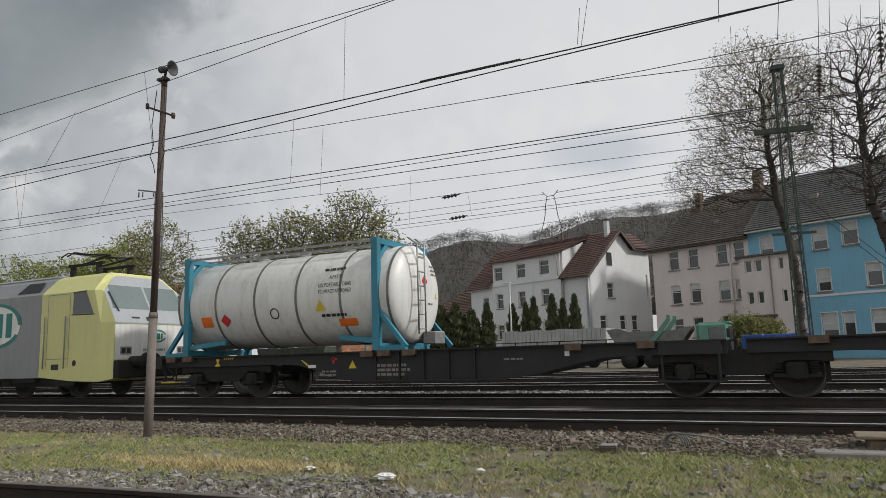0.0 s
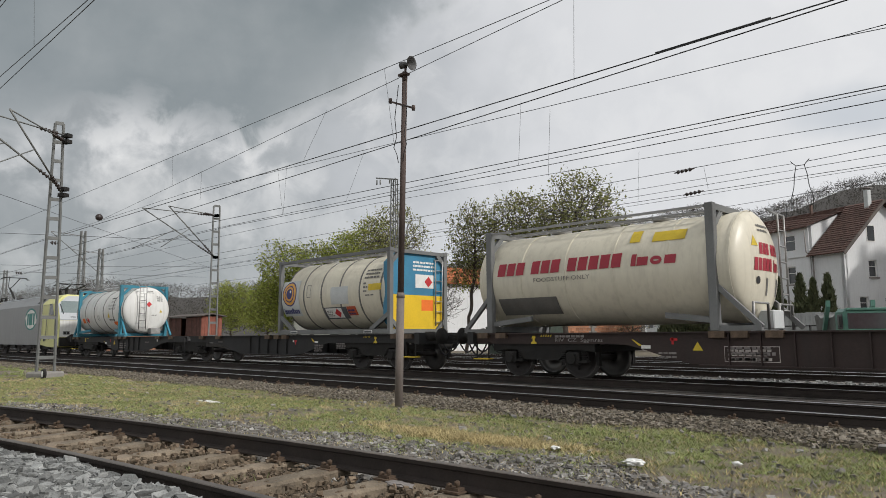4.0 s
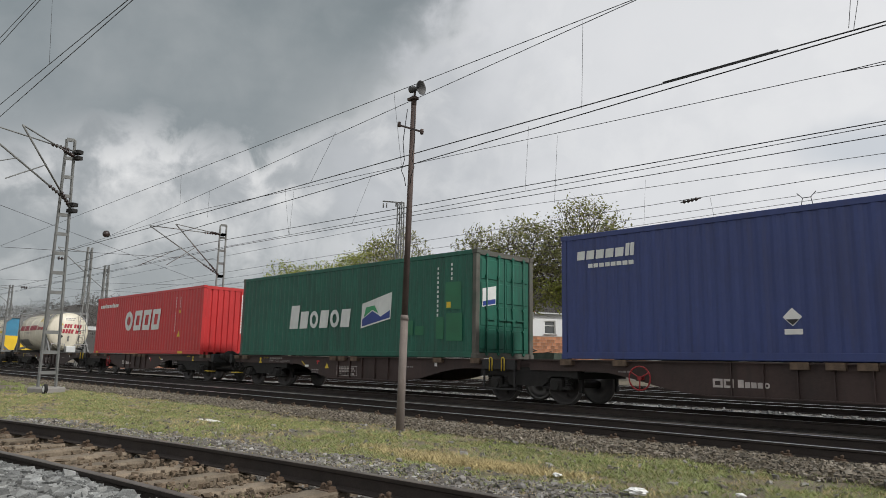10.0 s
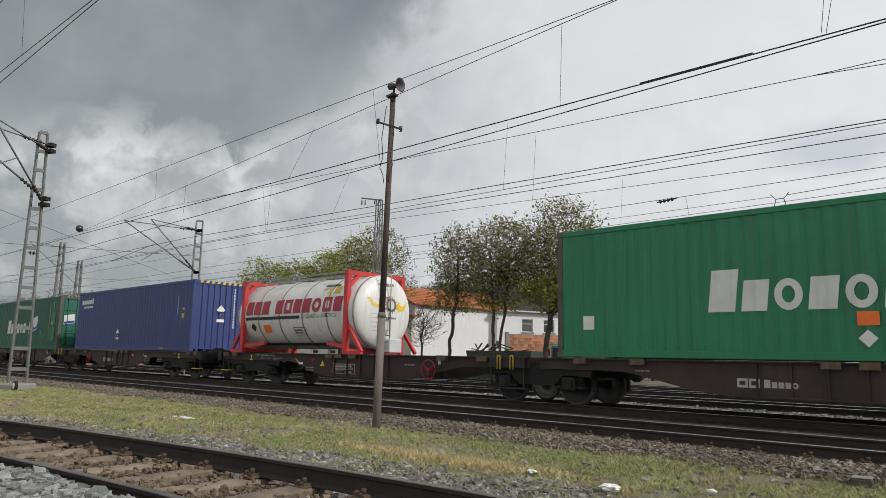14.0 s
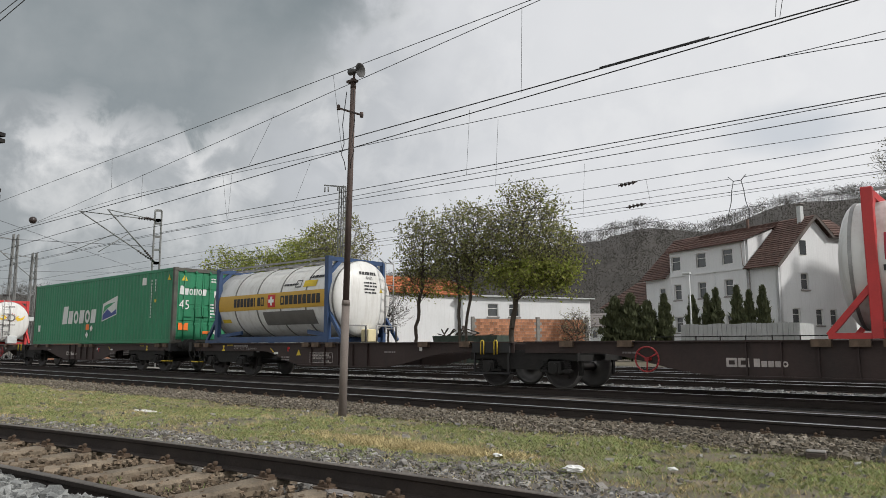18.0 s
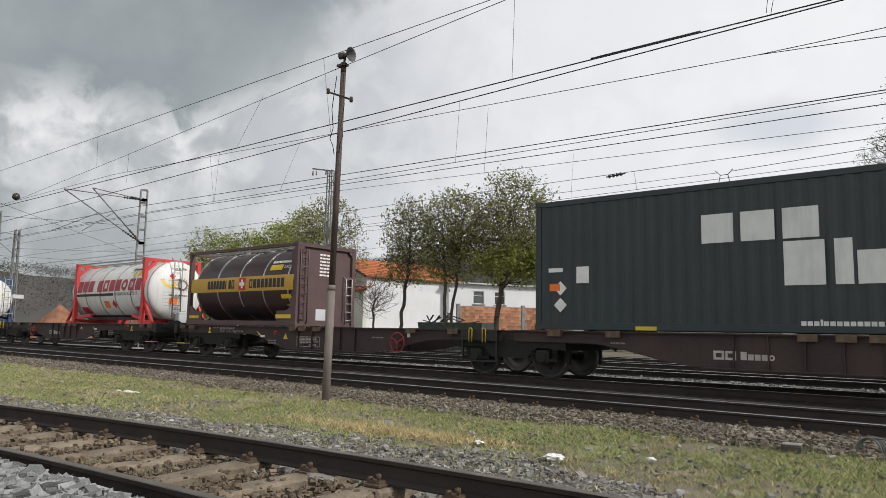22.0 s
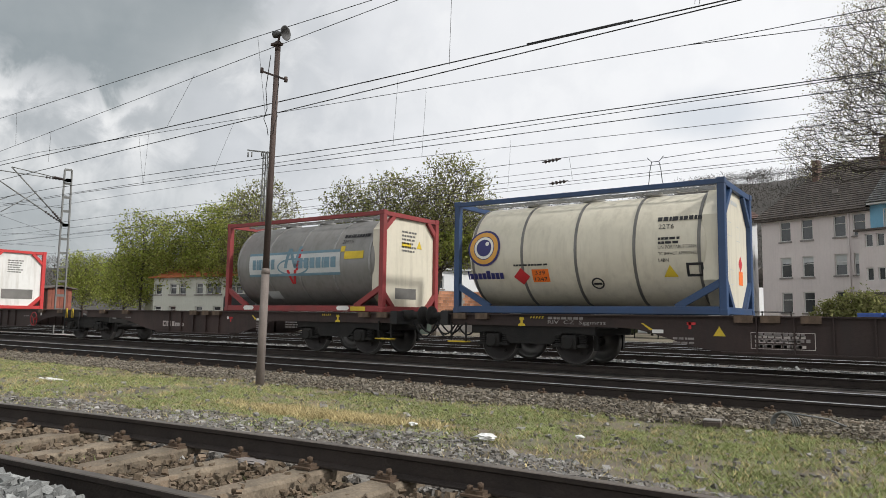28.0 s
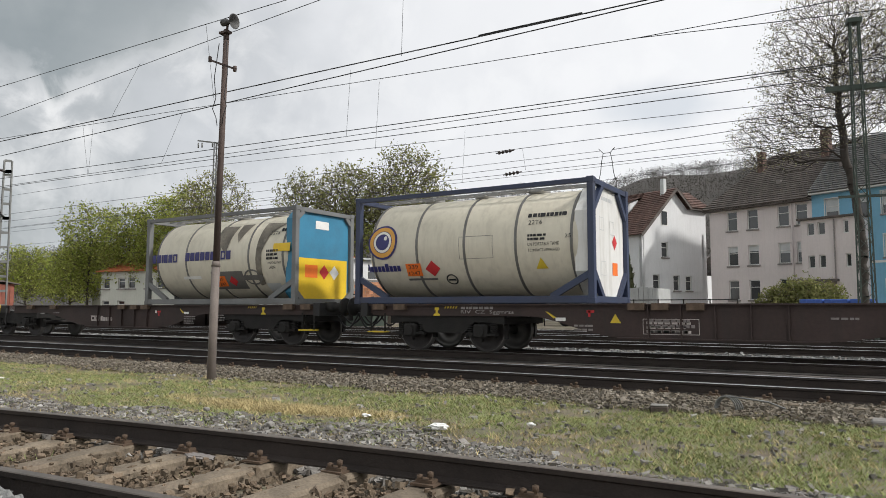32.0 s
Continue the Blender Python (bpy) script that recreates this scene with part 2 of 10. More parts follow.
GRIME = (0.06, 0.05, 0.042)
M = {
    "wagon": mat("wagon_brown_paint", (0.037, 0.0225, 0.020), 0.7, 0, 0.25, 1.2, 0.15, 30, (0.02, 0.018, 0.017), 0.6, True, 0.15),
    "wagon_black": mat("wagon_black_paint", (0.016, 0.016, 0.017), 0.7, 0, 0.25, 1.2, 0.15, 30, (0.03, 0.025, 0.021), 0.4, True, 0.1),
    "bogie": mat("bogie_grime", (0.010, 0.0095, 0.009), 0.85, 0, 0.35, 4, 0.4, 40, (0.028, 0.023, 0.019), 0.4),
    "wheel": mat("wheel_steel", (0.03, 0.027, 0.026), 0.55, 0.5, 0.3, 3, 0.2, 30),
    "tread": mat("wheel_tread", (0.16, 0.155, 0.15), 0.45, 0.8, 0.1, 5),
    "rail_side": mat("rail_rust", (0.028, 0.021, 0.018), 0.8, 0.1, 0.35, 3, 0.3, 50, (0.05, 0.036, 0.027), 0.5),
    "rail_top": mat("rail_polished", (0.62, 0.62, 0.63), 0.28, 0.9, 0.2, 2),
    "rail_dull": mat("rail_dull_top", (0.16, 0.135, 0.115), 0.45, 0.6, 0.25, 4),
    "yellow": mat("marking_yellow", (0.62, 0.45, 0.03), 0.6, 0, 0.12, 4, dirt=GRIME, dirty=0.3),
    "black": mat("marking_black", (0.02, 0.02, 0.022), 0.6, 0, 0.2, 4),
    "white": mat("marking_white", (0.72, 0.72, 0.70), 0.6, 0, 0.08, 3, dirt=(0.4, 0.38, 0.34), dirty=0.4),
    "greymark": mat("faded_grey_lettering", (0.20, 0.18, 0.175), 0.7, 0, 0.3, 6),
    "redmark": mat("marking_red", (0.50, 0.025, 0.03), 0.6, 0, 0.12, 4),
    "orange": mat("plate_orange", (0.80, 0.17, 0.02), 0.55, 0, 0.1, 4),
    "wheelred": mat("handwheel_red", (0.30, 0.022, 0.025), 0.6, 0, 0.25, 6, dirt=GRIME, dirty=0.5),
    "pad": mat("worn_spigot_brown", (0.115, 0.08, 0.055), 0.8, 0.1, 0.35, 8, 0.3, 40),
    "rubber": mat("black_rubber", (0.015, 0.015, 0.016), 0.75, 0, 0.2, 5),
    "steel": mat("galvanised_steel", (0.30, 0.30, 0.295), 0.5, 0.6, 0.2, 5, dirt=(0.14, 0.12, 0.1), dirty=0.4),
    "bright": mat("stainless_band", (0.55, 0.55, 0.54), 0.28, 0.9, 0.15, 4, dirt=GRIME, dirty=0.4),
    "mast": mat("catenary_mast_grey", (0.17, 0.175, 0.17), 0.65, 0.3, 0.2, 3, dirt=(0.09, 0.08, 0.07), dirty=0.5),
    "mast_green": mat("old_mast_green", (0.055, 0.075, 0.062), 0.75, 0.1, 0.25, 3, dirt=(0.06, 0.045, 0.035), dirty=0.5),
    "wire": mat("wire_dark", (0.05, 0.052, 0.055), 0.6, 0.3, 0.1, 2),
    "insul": mat("insulator_brown", (0.03, 0.02, 0.018), 0.35, 0, 0.15, 8),
    "rust": mat("pole_rusty_brown", (0.07, 0.05, 0.044), 0.8, 0.15, 0.3, 2.5, 0.3, 40, (0.11, 0.08, 0.07), 0.5, True),
    "pole_low": mat("pole_grey_sleeve", (0.17, 0.145, 0.13), 0.75, 0.1, 0.25, 2.5, 0.25, 40, (0.09, 0.06, 0.05), 0.6, True),
    "concrete": mat("weathered_concrete", (0.24, 0.23, 0.215), 0.9, 0, 0.22, 3, 0.4, 40, (0.12, 0.11, 0.09), 0.5),
    "sleeper": mat("weathered_wood_sleeper", (0.18, 0.145, 0.105), 0.9, 0, 0.5, 4, 0.6, 25, (0.09, 0.06, 0.045), 0.6, rnd=0.25),
    "sleeper_dark": mat("oiled_sleeper", (0.07, 0.055, 0.047), 0.9, 0, 0.3, 4, 0.5, 25, rnd=0.2),
    "bolt": mat("rusty_fastening", (0.10, 0.068, 0.046), 0.85, 0.2, 0.35, 20, 0.4, 60),
    "paper": mat("white_litter", (0.75, 0.75, 0.73), 0.7, 0, 0.1, 8),
    "glass": mat("dark_window_glass", (0.055, 0.06, 0.064), 0.1, 0, 0.25, 0.4, spec=0.8),
    "winframe": mat("white_window_frame", (0.66, 0.66, 0.64), 0.5, 0, 0.06, 4),
    "sill": mat("window_sill_grey", (0.22, 0.20, 0.19), 0.8, 0, 0.15, 5),
}
# ---- mesh tools ----
def finish(name, bm, material, parent=None, label="", smooth=False):
    me = bpy.data.meshes.new(name)
    bm.normal_update()
    bm.to_mesh(me)
    bm.free()
    for m in (material if isinstance(material, (list, tuple)) else [material]):
        me.materials.append(m)
    if smooth:
        me.shade_smooth()
    ob = new(name, me)
    if parent:
        ob.parent = parent
    if label:
        ob["label"] = label
    return ob


def part(name, bm, material, parent, label="", smooth=False):
    return finish(name, bm, material, parent, label, smooth)


def thing(name, label, category, group="", m=None, kind=""):
    ob = new(name)
    if m:
        ob.matrix_basis = m
    return tagged(ob, label, category, group, kind)


def share(name, me, parent, m=None, label=""):
    ob = new(name, me)
    ob.parent = parent
    if m:
        ob.matrix_basis = m
    if label:
        ob["label"] = label
    return ob


def box(bm, x0, x1, y0, y1, z0, z1, mi=0, bevel=0.0):
    v = [bm.verts.new((x, y, z)) for x in (x0, x1) for y in (y0, y1) for z in (z0, z1)]
    fs = []
    for q in ((0, 1, 3, 2), (4, 6, 7, 5), (0, 4, 5, 1), (2, 3, 7, 6), (0, 2, 6, 4), (1, 5, 7, 3)):
        f = bm.faces.new([v[i] for i in q])
        f.material_index = mi
        fs.append(f)
    if bevel:
        es = list({e for f in fs for e in f.edges})
        bmesh.ops.bevel(bm, geom=es, offset=bevel, segments=1, affect="EDGES")
    return bm


def nbox(*a, **k):
    return box(bmesh.new(), *a, **k)


def frame_axes(p0, p1):
    d = (Vector(p1) - Vector(p0)).normalized()
    up = Vector((0, 0, 1)) if abs(d.z) < 0.95 else Vector((0, 1, 0))
    s = d.cross(up).normalized()
    return d, s, s.cross(d)


def beam(bm, p0, p1, w, h, mi=0):
    p0, p1 = Vector(p0), Vector(p1)
    d, s, u = frame_axes(p0, p1)
    v = [bm.verts.new(p + s * (a * w / 2) + u * (b * h / 2)) for p in (p0, p1) for a, b in ((-1, -1), (1, -1), (1, 1), (-1, 1))]
    for q in ((3, 2, 1, 0), (4, 5, 6, 7), (0, 1, 5, 4), (1, 2, 6, 5), (2, 3, 7, 6), (3, 0, 4, 7)):
        bm.faces.new([v[i] for i in q]).material_index = mi
    return bm


def tube(bm, p0, p1, r0, r1=None, n=10, mi=0, caps=True):
    r1 = r0 if r1 is None else r1
    p0, p1 = Vector(p0), Vector(p1)
    d, s, u = frame_axes(p0, p1)
    ring = [[bm.verts.new(p + (s * math.cos(2 * math.pi * i / n) + u * math.sin(2 * math.pi * i / n)) * r) for i in range(n)] for p, r in ((p0, r0), (p1, r1))]
    for i in range(n):
        j = (i + 1) % n
        f = bm.faces.new((ring[0][i], ring[0][j], ring[1][j], ring[1][i]))
        f.material_index, f.smooth = mi, True
    if caps:
        bm.faces.new(ring[0][::-1]).material_index = mi
        bm.faces.new(ring[1]).material_index = mi
    return bm


def polyline(bm, pts, r, n=6, mi=0):
    """One tube bent along the points."""
    pts = [Vector(p) for p in pts]
    rings, side_ = [], None
    for i, p in enumerate(pts):
        d = (pts[min(i + 1, len(pts) - 1)] - p).normalized() + (p - pts[max(i - 1, 0)]).normalized()
        d = d.normalized() if d.length > 1e-6 else (p - pts[i - 1]).normalized()
        if side_ is None:
            side_ = frame_axes(p, p + d)[1]
        side_ = (side_ - d * side_.dot(d)).normalized()
        up_ = side_.cross(d)
        rings.append([bm.verts.new(p + (side_ * math.cos(2 * math.pi * k / n) + up_ * math.sin(2 * math.pi * k / n)) * r) for k in range(n)])
    for A, B in zip(rings, rings[1:]):
        for k in range(n):
            f = bm.faces.new((A[k], A[(k + 1) % n], B[(k + 1) % n], B[k]))
            f.material_index, f.smooth = mi, n > 4
    bm.faces.new(rings[0][::-1]).material_index = mi
    bm.faces.new(rings[-1]).material_index = mi
    return bm


def revolve(bm, prof, axis="x", n=32, centre=(0, 0, 0), mi=0, smooth=True):
    """Turn (along, radius) pairs round an axis."""
    c = Vector(centre)
    rings = []
    for a, r in prof:
        if r < 1e-5:
            rings.append([bm.verts.new(c + (Vector((a, 0, 0)) if axis == "x" else Vector((0, a, 0)) if axis == "y" else Vector((0, 0, a))))])
            continue
        row = []
        for i in range(n):
            t = 2 * math.pi * i / n
            p, q = r * math.cos(t), r * math.sin(t)
            row.append(bm.verts.new(c + (Vector((a, p, q)) if axis == "x" else Vector((q, a, p)) if axis == "y" else Vector((p, q, a)))))
        rings.append(row)
    for A, B in zip(rings, rings[1:]):
        for i in range(n):
            j = (i + 1) % n
            if len(A) == 1 and len(B) == 1:
                continue
            vs = (A[0], B[j], B[i]) if len(A) == 1 else (A[i], A[j], B[0]) if len(B) == 1 else (A[i], A[j], B[j], B[i])
            f = bm.faces.new(vs)
            f.material_index, f.smooth = mi, smooth
    return bm


def extrude_profile(bm, pts, x0, x1, mi=0):
    """A closed outline of (y, z) drawn out along x."""
    a = [bm.verts.new((x0, y, z)) for y, z in pts]
    b = [bm.verts.new((x1, y, z)) for y, z in pts]
    n = len(pts)
    for i in range(n):
        j = (i + 1) % n
        bm.faces.new((a[i], a[j], b[j], b[i])).material_index = mi
    bm.faces.new(a[::-1]).material_index = mi
    bm.faces.new(b).material_index = mi
    return bm


def prism(bm, pts, y0, y1, mi=0):
    """A closed outline of (x, z) drawn out along y."""
    a = [bm.verts.new((x, y0, z)) for x, z in pts]
    b = [bm.verts.new((x, y1, z)) for x, z in pts]
    n = len(pts)
    for i in range(n):
        j = (i + 1) % n
        bm.faces.new((a[i], b[i], b[j], a[j])).material_index = mi
    bm.faces.new(a).material_index = mi
    bm.faces.new(b[::-1]).material_index = mi
    return bm


# ---- flat markings: outlines in (u, v), laid on a surface ----
def rect(u, v, w, h, lean=0.0):
    return [(u, v), (u + w, v), (u + w + lean * h, v + h), (u + lean * h, v + h)]


def disc(u, v, r, n=20, ry=None):
    return [(u + r * math.cos(2 * math.pi * i / n), v + (ry or r) * math.sin(2 * math.pi * i / n)) for i in range(n)]


def ringpolys(u, v, r, w, n=24, ry=None):
    ry = ry or r
    out = []
    for i in range(n):
        a, b = 2 * math.pi * i / n, 2 * math.pi * (i + 1) / n
        out.append([(u + k * math.cos(t), v + (k - r + ry) * math.sin(t)) for k, t in ((r, a), (r, b), (r - w, b), (r - w, a))])
    return out


def hollow(u, v, w, h, t, lean=0.0):
    o, i = rect(u, v, w, h, lean), rect(u + t + lean * t, v + t, w - 2 * t, h - 2 * t, lean)
    return [[o[k], o[(k + 1) % 4], i[(k + 1) % 4], i[k]] for k in range(4)]


def blocks(u, v, w, h, pattern, lean=0.0):
    """A word as plain blocks, one a letter: H high, x low, o ring, b box, i narrow, blank a gap."""
    units = {"H": 1.0, "x": 0.9, "o": 0.95, "O": 1.15, "b": 1.0, "B": 1.05, "i": 0.42, " ": 0.6}
    k = w / sum(units[c] for c in pattern)
    out = []
    for c in pattern:
        cw = units[c] * k
        hh = h if c in "HOBi" else h * 0.72
        g = cw * 0.82
        if c in "oO":
            out += ringpolys(u + g / 2 + lean * hh / 2, v + hh / 2, g / 2, g * 0.27, 18, hh / 2)
        elif c in "bB":
            out += hollow(u, v, g, hh, g * 0.28, lean)
        elif c != " ":
            out.append(rect(u, v, g, hh, lean))
        u += cw
    return out


def lines(u, v, w, h, n, ratio=0.55, seed=1):
    """n rows of small bars: lettering too small to read."""
    r = random.Random(seed)
    out = []
    for i in range(n):
        y, x = v + h * (n - 1 - i) / n, u
        while x < u + w * r.uniform(0.7, 1.0) - 0.02:
            b = min(r.uniform(0.05, 0.16) * max(1, w), u + w - x)
            out.append(rect(x, y, b * 0.8, h / n * ratio))
            x += b
    return out


def lettering(text, u, v, w, h):
    """Real words in the built-in font, fitted into a box."""
    cu = bpy.data.curves.new("lettering", "FONT")
    cu.body, cu.resolution_u = text, 2
    ob = bpy.data.objects.new("lettering", cu)
    me = ob.to_mesh()
    vs = [x.co.copy() for x in me.vertices]
    fs = [list(p.vertices) for p in me.polygons]
    ob.to_mesh_clear()
    bpy.data.objects.remove(ob)
    bpy.data.curves.remove(cu)
    x0, x1 = min(p.x for p in vs), max(p.x for p in vs)
    y0, y1 = min(p.y for p in vs), max(p.y for p in vs)
    q = [(u + (p.x - x0) / (x1 - x0) * w, v + (p.y - y0) / (y1 - y0) * h) for p in vs]
    return [[q[i] for i in f] for f in fs]


APART = {"cab_window_seal", "hazard_labels", "dark_panel", "sill_plate", "soot_streak", "logo_wing", "yellow_plate", "warning_sign", "touch_up_patch", "orange_plate", "corrosive_label", "labels", "cab_vent", "front_step", "headlight_glass"}


def decal(name, polys, material, parent, place, step=None, label=""):
    """Lay outlines on a surface; step: cut them into strips so that they bend with it."""
    if name in APART and len(polys) > 1:
        for pl in polys:
            ob = decal(name, [pl], material, parent, place, step, label)
        return ob
    bm = bmesh.new()
    for pl in polys:
        try:
            bm.faces.new([bm.verts.new((a, 0, b)) for a, b in pl])
        except ValueError:
            pass
    if step:
        vmin, vmax = min(v.co.z for v in bm.verts), max(v.co.z for v in bm.verts)
        k = math.ceil(vmin / step)
        while k * step < vmax:
            bmesh.ops.bisect_plane(bm, geom=bm.verts[:] + bm.edges[:] + bm.faces[:], plane_co=(0, 0, k * step), plane_no=(0, 0, 1))
            k += 1
    for v in bm.verts:
        v.co = place(v.co.x, v.co.z)
    return part(name, bm, material, parent, label)


def on_side(y, lift=0.004):
    return lambda u, v: Vector((u, y - lift, v))


def on_end(x, lift=0.004):
    return lambda u, v: Vector((x + lift, u, v))


def on_tank(R, zc, lift=0.005):
    return lambda u, v: Vector((u, -(R + lift) * math.cos((v - zc) / R), zc + (R + lift) * math.sin((v - zc) / R)))


# ---- the train ----
TRAIN_Y, DECK = 14.91, 1.066
MOVERS = []  # things and their places along the train


def run(t):
    """How far the train has gone after t seconds, in metres."""
    return 6.95 * t + 0.014 * t * t


def on_train(name, x, label, category, group=""):
    ob = thing(name, label, category, group, pose(x, TRAIN_Y, 0))
    MOVERS.append((ob, x))
    return ob


# -- wagons --
WHEELS = []  # wheelsets turn


def wheelset_mesh():
    bm = bmesh.new()
    for s in (-1, 1):
        revolve(bm, [(s * 0.80, 0.0), (s * 0.80, 0.10), (s * 0.76, 0.14), (s * 0.755, 0.37), (s * 0.79, 0.40), (s * 0.79, 0.44)][::s], "y", 28, (0, 0, 0), 0)
        revolve(bm, [(s * 0.79, 0.44), (s * 0.79, 0.46), (s * 0.715, 0.462), (s * 0.705, 0.49), (s * 0.675, 0.49), (s * 0.67, 0.40), (s * 0.70, 0.37), (s * 0.70, 0.12), (s * 0.66, 0.10)][::s], "y", 28, (0, 0, 0), 1)
        for a in range(4):
            t = a * math.pi / 2
            box(bm, 0.25 * math.cos(t) - 0.03, 0.25 * math.cos(t) + 0.03, s * 0.785 - 0.02, s * 0.785 + 0.02, 0.25 * math.sin(t) - 0.03, 0.25 * math.sin(t) + 0.03)
    tube(bm, (0, -0.97, 0), (0, 0.97, 0), 0.08, n=12)
    me = bpy.data.meshes.new("wheelset")
    bm.to_mesh(me)
    bm.free()
    me.materials.append(M["wheel"])
    me.materials.append(M["tread"])
    return me


def bogie_mesh():
    bm = bmesh.new()
    for s in (-1, 1):
        y0, y1 = sorted((s * 0.94, s * 1.06))
        prism(bm, [(-1.5, 0.62), (-1.5, 0.80), (-0.5, 0.84), (-0.35, 0.86), (0.35, 0.86), (0.5, 0.84), (1.5, 0.80), (1.5, 0.62), (1.1, 0.66), (0.75, 0.66), (0.5, 0.42), (-0.5, 0.42), (-0.75, 0.66), (-1.1, 0.66)], y0, y1)
        for ax in (-0.925, 0.925):
            ya, yb = sorted((s * 0.90, s * 1.14))
            box(bm, ax - 0.17, ax + 0.17, ya, yb, 0.32, 0.62, bevel=0.04)
            tube(bm, (ax, s * 1.12, 0.46), (ax, s * 1.18, 0.46), 0.12, n=14)
            for k in (-0.28, 0.28):
                for j in range(5):
                    tube(bm, (ax + k, s * 1.0, 0.42 + j * 0.045), (ax + k, s * 1.0, 0.445 + j * 0.045), 0.085, n=12)
                box(bm, ax + k - 0.10, ax + k + 0.10, min(s * 0.92, s * 1.1), max(s * 0.92, s * 1.1), 0.37, 0.42)
            box(bm, ax - 0.52, ax - 0.44, min(s * 0.70, s * 0.8), max(s * 0.70, s * 0.8), 0.30, 0.66)
            box(bm, ax + 0.44, ax + 0.52, min(s * 0.70, s * 0.8), max(s * 0.70, s * 0.8), 0.30, 0.66)
    box(bm, -0.25, 0.25, -0.95, 0.95, 0.50, 0.84)
    box(bm, -1.5, -1.4, -1.0, 1.0, 0.62, 0.76)
    box(bm, 1.4, 1.5, -1.0, 1.0, 0.62, 0.76)
    me = bpy.data.meshes.new("bogie")
    bm.to_mesh(me)
    bm.free()
    me.materials.append(M["bogie"])
    return me


WHEELSET, BOGIE = wheelset_mesh(), bogie_mesh()


def unit_frame(x0, x1, belly0, belly1, rise0, rise1):
    """Side sills with a deep belly between the bogies, cross beams and a centre sill."""
    bm = bmesh.new()
    top, slim, deep = DECK - 0.03, 0.80, 0.40
    out = [(x0, top), (x0, slim), (rise0, slim)]
    for k in (0.15, 0.35, 0.65, 0.9):
        out.append((rise0 + (belly0 - rise0) * k, slim - (slim - deep) * (3 * k * k - 2 * k ** 3)))
    out += [(belly0, deep), (belly1, deep)]
    for k in (0.1, 0.35, 0.65, 0.85):
        out.append((belly1 + (rise1 - belly1) * k, deep + (slim - deep) * (3 * k * k - 2 * k ** 3)))
    out += [(rise1, slim), (x1, slim), (x1, top)]
    low = out[::-1]
    for s in (-1, 1):
        prism(bm, low, s * 1.10 - 0.012, s * 1.10 + 0.012)
        ya, yb = sorted((s * 0.98, s * 1.20))
        box(bm, x0, x1, ya, yb, top - 0.004, top + 0.025)
        box(bm, belly0, belly1, ya, yb, deep - 0.02, deep + 0.004)
        for i in range(1, 6):
            xx = belly0 + (belly1 - belly0) * i / 6
            box(bm, xx - 0.012, xx + 0.012, min(s * 1.03, s * 1.17), max(s * 1.03, s * 1.17), deep, top)
    k = x0 + 0.1
    while k < x1:
        box(bm, k - 0.06, k + 0.06, -1.09, 1.09, 0.82, top - 0.01)
        k += 1.9
    box(bm, x0, x1, -0.25, 0.25, 0.80, top - 0.02)
    return bm


